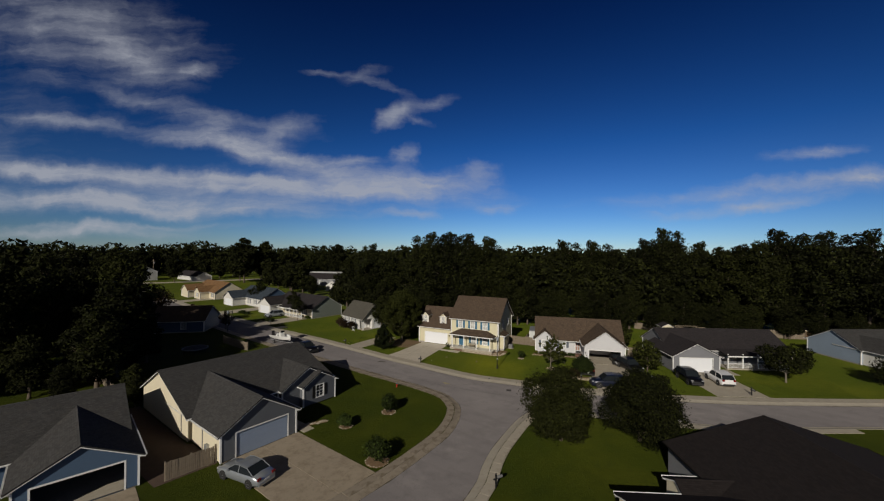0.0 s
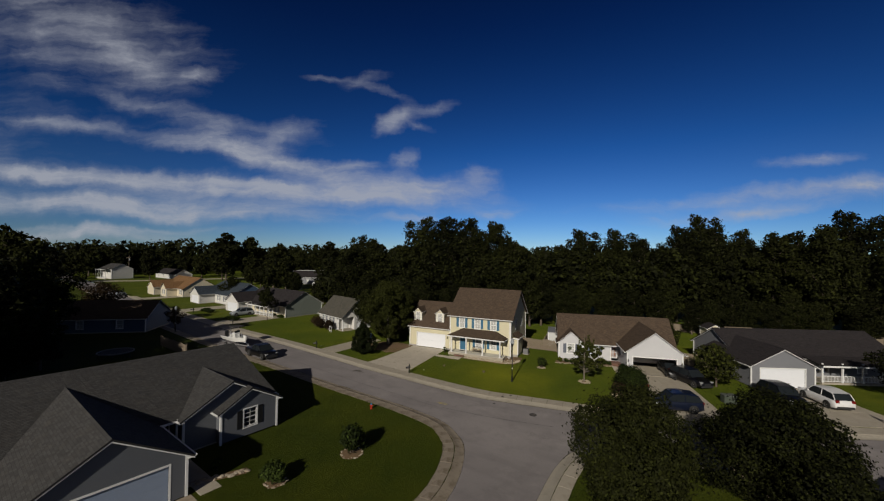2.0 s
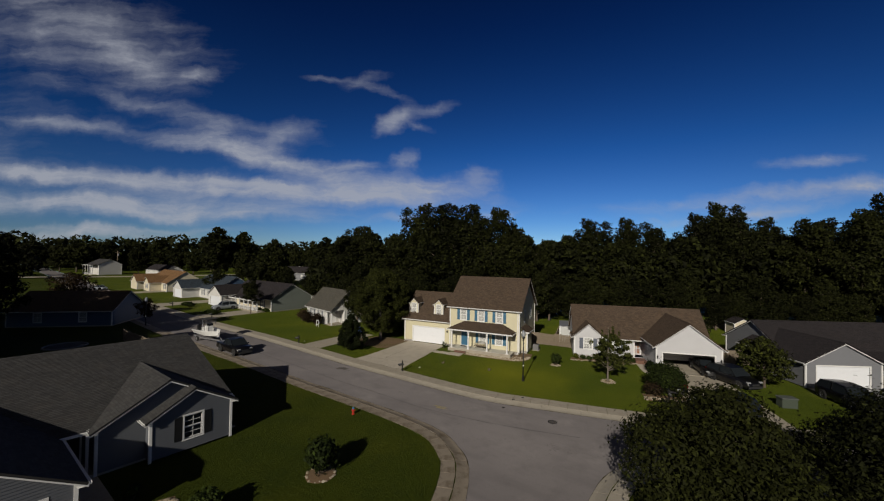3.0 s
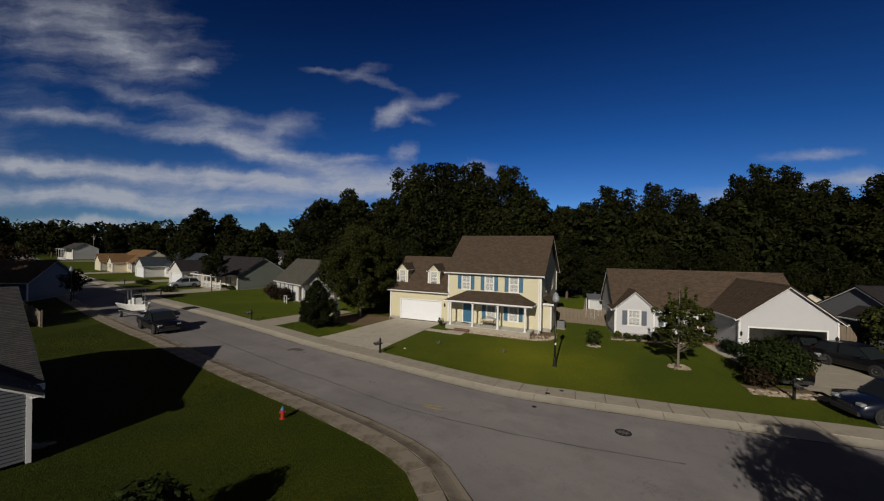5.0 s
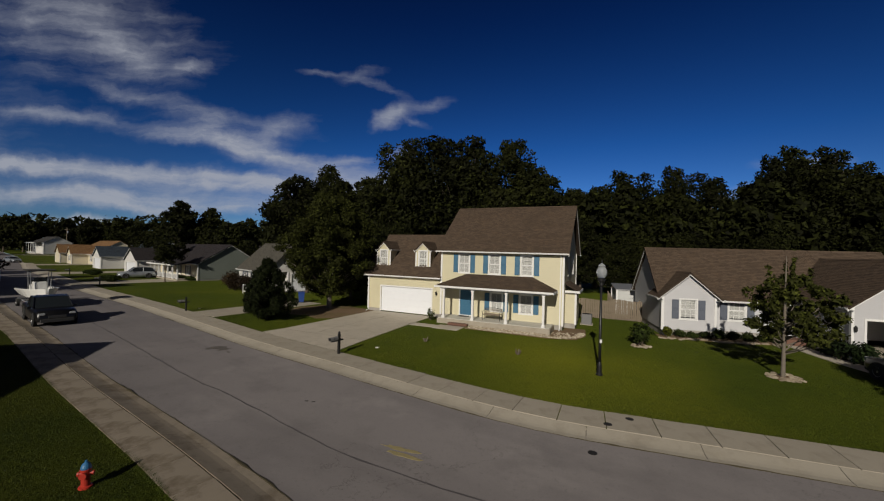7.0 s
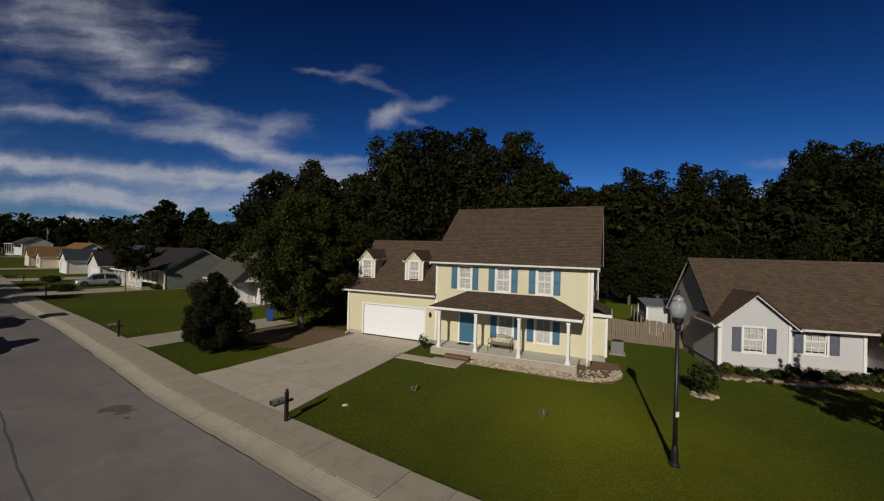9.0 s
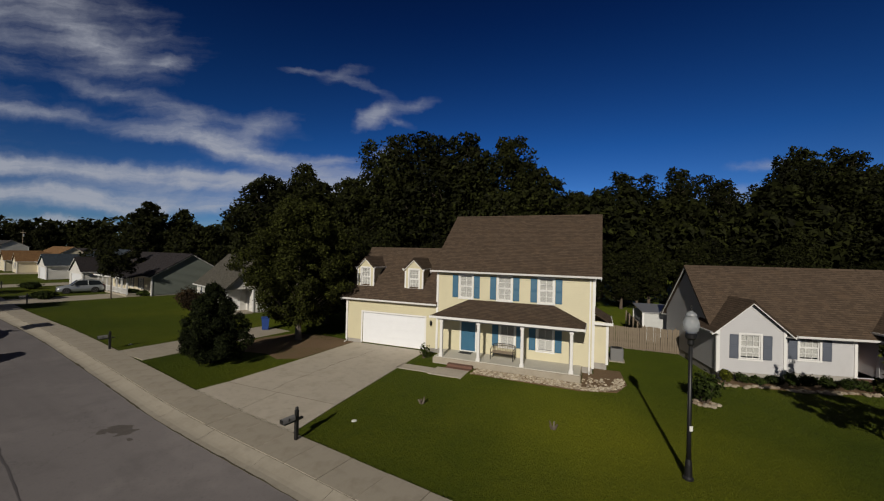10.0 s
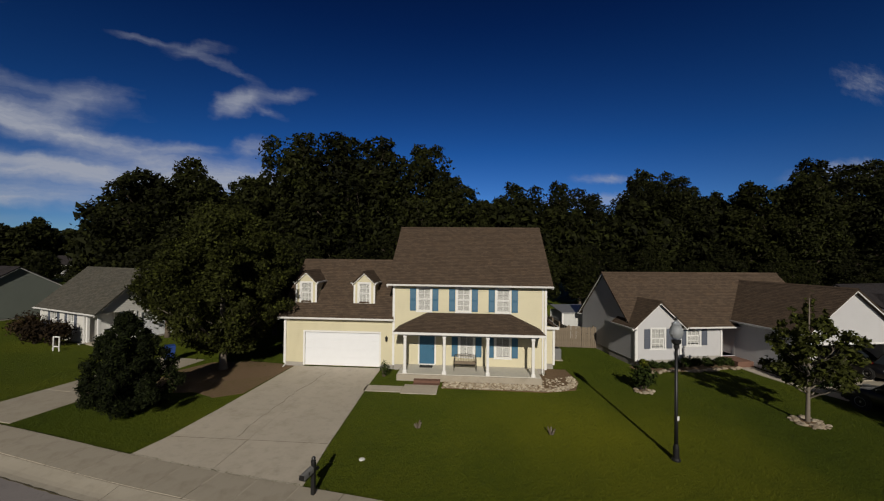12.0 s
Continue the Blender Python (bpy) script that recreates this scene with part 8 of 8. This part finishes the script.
def local_poly(m, pts):
    return [tuple((m @ Vector((u, v, 0))).xy) for u, v in pts]


def box_poly(m, x0, x1, y0, y1):
    return local_poly(m, [(x0, y0), (x1, y0), (x1, y1), (x0, y1)])


back_far, back_near, back_right = offset_line(far, 1.86), offset_line(near, 1.31), offset_line(right, 1.38)
yard = [p for p in back_far if -17 < p[0] < 60] + [(60, 64), (34, 64), (34, 84), (-6, 84), (-17, 80)]
verge = [p for p in back_near if p[0] > -32 and p[1] > 24] + [(-32, 66), (-27, 52), (-16, 22)]
lawn_r = [p for p in back_right if p[0] < 60 and p[1] > 22] + [(2, 22), (60, 22)]
h3m = yaw(36.2, 63.2, -3)
keep_out = [box_poly(ym, -7.2, 9.5, 0, 9.2), local_poly(ym, [(-7.35, -11.4), (-.2, -13.5), (-.75, .2), (-6.5, .2)]), box_poly(ym, -.9, 3.15, -4.1, -2.9), box_poly(ym, .55, 9.0, -2.4, .1), local_poly(ym, [(3.2, -3.15), (8.9, -3.25), (10.7, -2.7), (11.2, -1.2), (11, 1.2), (9, 1.2), (8, -2), (3.2, -2)]),
            local_poly(ym, [(-9.2, -3.2), (-6.6, -2.0), (-6.55, .2), (-7.3, .4), (-9.8, -1.0)]), box_poly(rm, -.1, 15.0, .2, 8.0), box_poly(rm, -.3, 6.9, -1.35, 1), box_poly(rm, 8.0, 14.4, -16.7, 3), box_poly(rm, 6.6, 8.5, -6.8, 1),
            box_poly(cm, -4.5, 16.2, -.2, 14), box_poly(cm, -4.5, 8.1, -14.3, 1), box_poly(cm, 7.9, 9.3, -6.7, 1.3), box_poly(h3m, -.2, 21, -2.5, 9), box_poly(h3m, .2, 9.7, -14.5, 0), box_poly(yaw(18.2, 12, -3), -7.2, 15.8, 0, 20.2), box_poly(yaw(-17.2, 73.6, 57), -.6, 9.6, -3.1, .5)]


def grass(areas, per_m2, seed):
    """Short blades over the mown lawns near the street, as one sheet."""
    r = np.random.RandomState(seed)
    pts = []
    for poly, dens in areas:
        xs, ys = [p[0] for p in poly], [p[1] for p in poly]
        n = int((max(xs) - min(xs)) * (max(ys) - min(ys)) * dens * per_m2)
        px, py = r.uniform(min(xs), max(xs), n), r.uniform(min(ys), max(ys), n)
        ok = in_poly(poly, px, py)
        for k_ in keep_out:
            ok &= ~in_poly(k_, px, py)
        pts.append(np.stack([px[ok], py[ok]], 1))
    p = np.concatenate(pts)
    n = len(p)
    a = r.uniform(0, 6.2832, n)
    h, w = r.uniform(.025, .05, n), r.uniform(.008, .014, n)
    lean, la = r.uniform(0, .045, n), r.uniform(0, 6.2832, n)
    ca, sa = np.cos(a) * w, np.sin(a) * w
    v = np.zeros((n, 3, 3))
    v[:, 0, 0], v[:, 0, 1], v[:, 0, 2] = p[:, 0] - ca, p[:, 1] - sa, -.01
    v[:, 1, 0], v[:, 1, 1], v[:, 1, 2] = p[:, 0] + ca, p[:, 1] + sa, -.01
    v[:, 2, 0], v[:, 2, 1], v[:, 2, 2] = p[:, 0] + np.cos(la) * lean, p[:, 1] + np.sin(la) * lean, h
    me = bpy.data.meshes.new("grass_blades")
    me.vertices.add(3 * n)
    me.vertices.foreach_set("co", v.ravel())
    me.loops.add(3 * n)
    me.loops.foreach_set("vertex_index", np.arange(3 * n, dtype=np.int32))
    me.polygons.add(n)
    me.polygons.foreach_set("loop_start", np.arange(0, 3 * n, 3, dtype=np.int32))
    me.update(calc_edges=True)
    me.materials.append(M_BLADES)
    return tagged(new("grass", me), "short mown green grass blades on the lawns", "grass", kind="stuff")


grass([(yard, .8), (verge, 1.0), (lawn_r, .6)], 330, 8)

# ---- sidewalks: single concrete panels, laid last ----
def sidewalk(line, a, b, name, label, x_lo, x_hi, inner=.455, width=1.38, step=1.5, mat=None):
    """Concrete panels behind the kerb, each a slab of its own between x_lo and x_hi; the rest joined."""
    t = thing(name, Matrix.Identity(4), label, "sidewalk", kind="structure")
    pts = line[a:b]
    at, total = walker(pts)
    n = int(total / step)
    r = random.Random(5)
    rest = Mesh()
    for i in range(n):
        (p, pn), (q, qn) = at(i * step + .011), at((i + 1) * step - .011)
        quad = [p + pn * inner, q + qn * inner, q + qn * (inner + width), p + pn * (inner + width)]
        c = sum(quad, Vector((0, 0))) / 4
        dz = r.uniform(-.006, .006)
        if x_lo < c.x < x_hi:
            ms = Mesh()
            lo = [((v - c).x, (v - c).y, -.12) for v in quad]
            k = .993
            ms.loft([lo, [(x, y, WALK_Z - .012 + dz) for x, y, _ in lo], [(x * k, y * k, WALK_Z + dz) for x, y, _ in lo]])
            ob = part("slab", ms, mat or M_OLDCONC, t)
            ob.location = (c.x, c.y, 0)
        else:
            rest.loft([[(v.x, v.y, -.12) for v in quad], [(v.x, v.y, WALK_Z + dz) for v in quad]])
    if rest.v:
        tagged(part("far_slabs", rest, mat or M_OLDCONC, t), kind="stuff")
    return t


sidewalk(far, 2, len(far) - 1, "pavement_1", "weathered concrete sidewalk of square panels along the kerb", -40, 60)
sidewalk(near, 2, len(near) - 1, "pavement_2", "brown-stained concrete sidewalk panels round the corner lawn", -40, 40, width=.85, mat=M_DIRTYCONC)
sidewalk(right, 3, len(right) - 1, "pavement_3", "weathered concrete sidewalk of square panels round the near corner", -10, 60, width=.9)


# ---- ragged turf along the backs of the walks ----
def turf_edge(line, a, b, off, seed):
    """Tufts that lean over the back of a sidewalk, thick and thin by turns."""
    at, total = walker(line[a:b])
    r = random.Random(seed)
    v, f, s = [], [], 2.0
    while s < total - 2:
        c, n = at(s)
        thick = .5 + .5 * math.sin(s * .9 + 1.7 * math.sin(s * .23))
        if -45 < c.x < 45 and c.y < 100 and r.random() < .35 + .65 * thick:
            for _ in range(7):
                o, h = off + r.uniform(-.02, .10), r.uniform(.03, .075)
                p = c + n * o + Vector((n.y, -n.x)) * r.uniform(-.06, .06)
                w = Vector((n.y, -n.x)) * r.uniform(.008, .02)
                tip = p - n * r.uniform(.0, .05 + .10 * thick)
                f.append((len(v), len(v) + 1, len(v) + 2))
                v += [(p.x - w.x, p.y - w.y, .0), (p.x + w.x, p.y + w.y, .0), (tip.x, tip.y, h)]
        s += .055
    me = bpy.data.meshes.new("turf_edge")
    me.from_pydata(v, [], f)
    me.materials.append(M_BLADES)
    return tagged(new("grass_edge", me), "ragged grass tufts along the back of the sidewalk", "grass", kind="stuff")


turf_edge(far, 2, len(far) - 1, .455 + 1.38, 31)
turf_edge(near, 2, len(near) - 1, .455 + .85, 32)
turf_edge(right, 3, len(right) - 1, .455 + .9, 33)
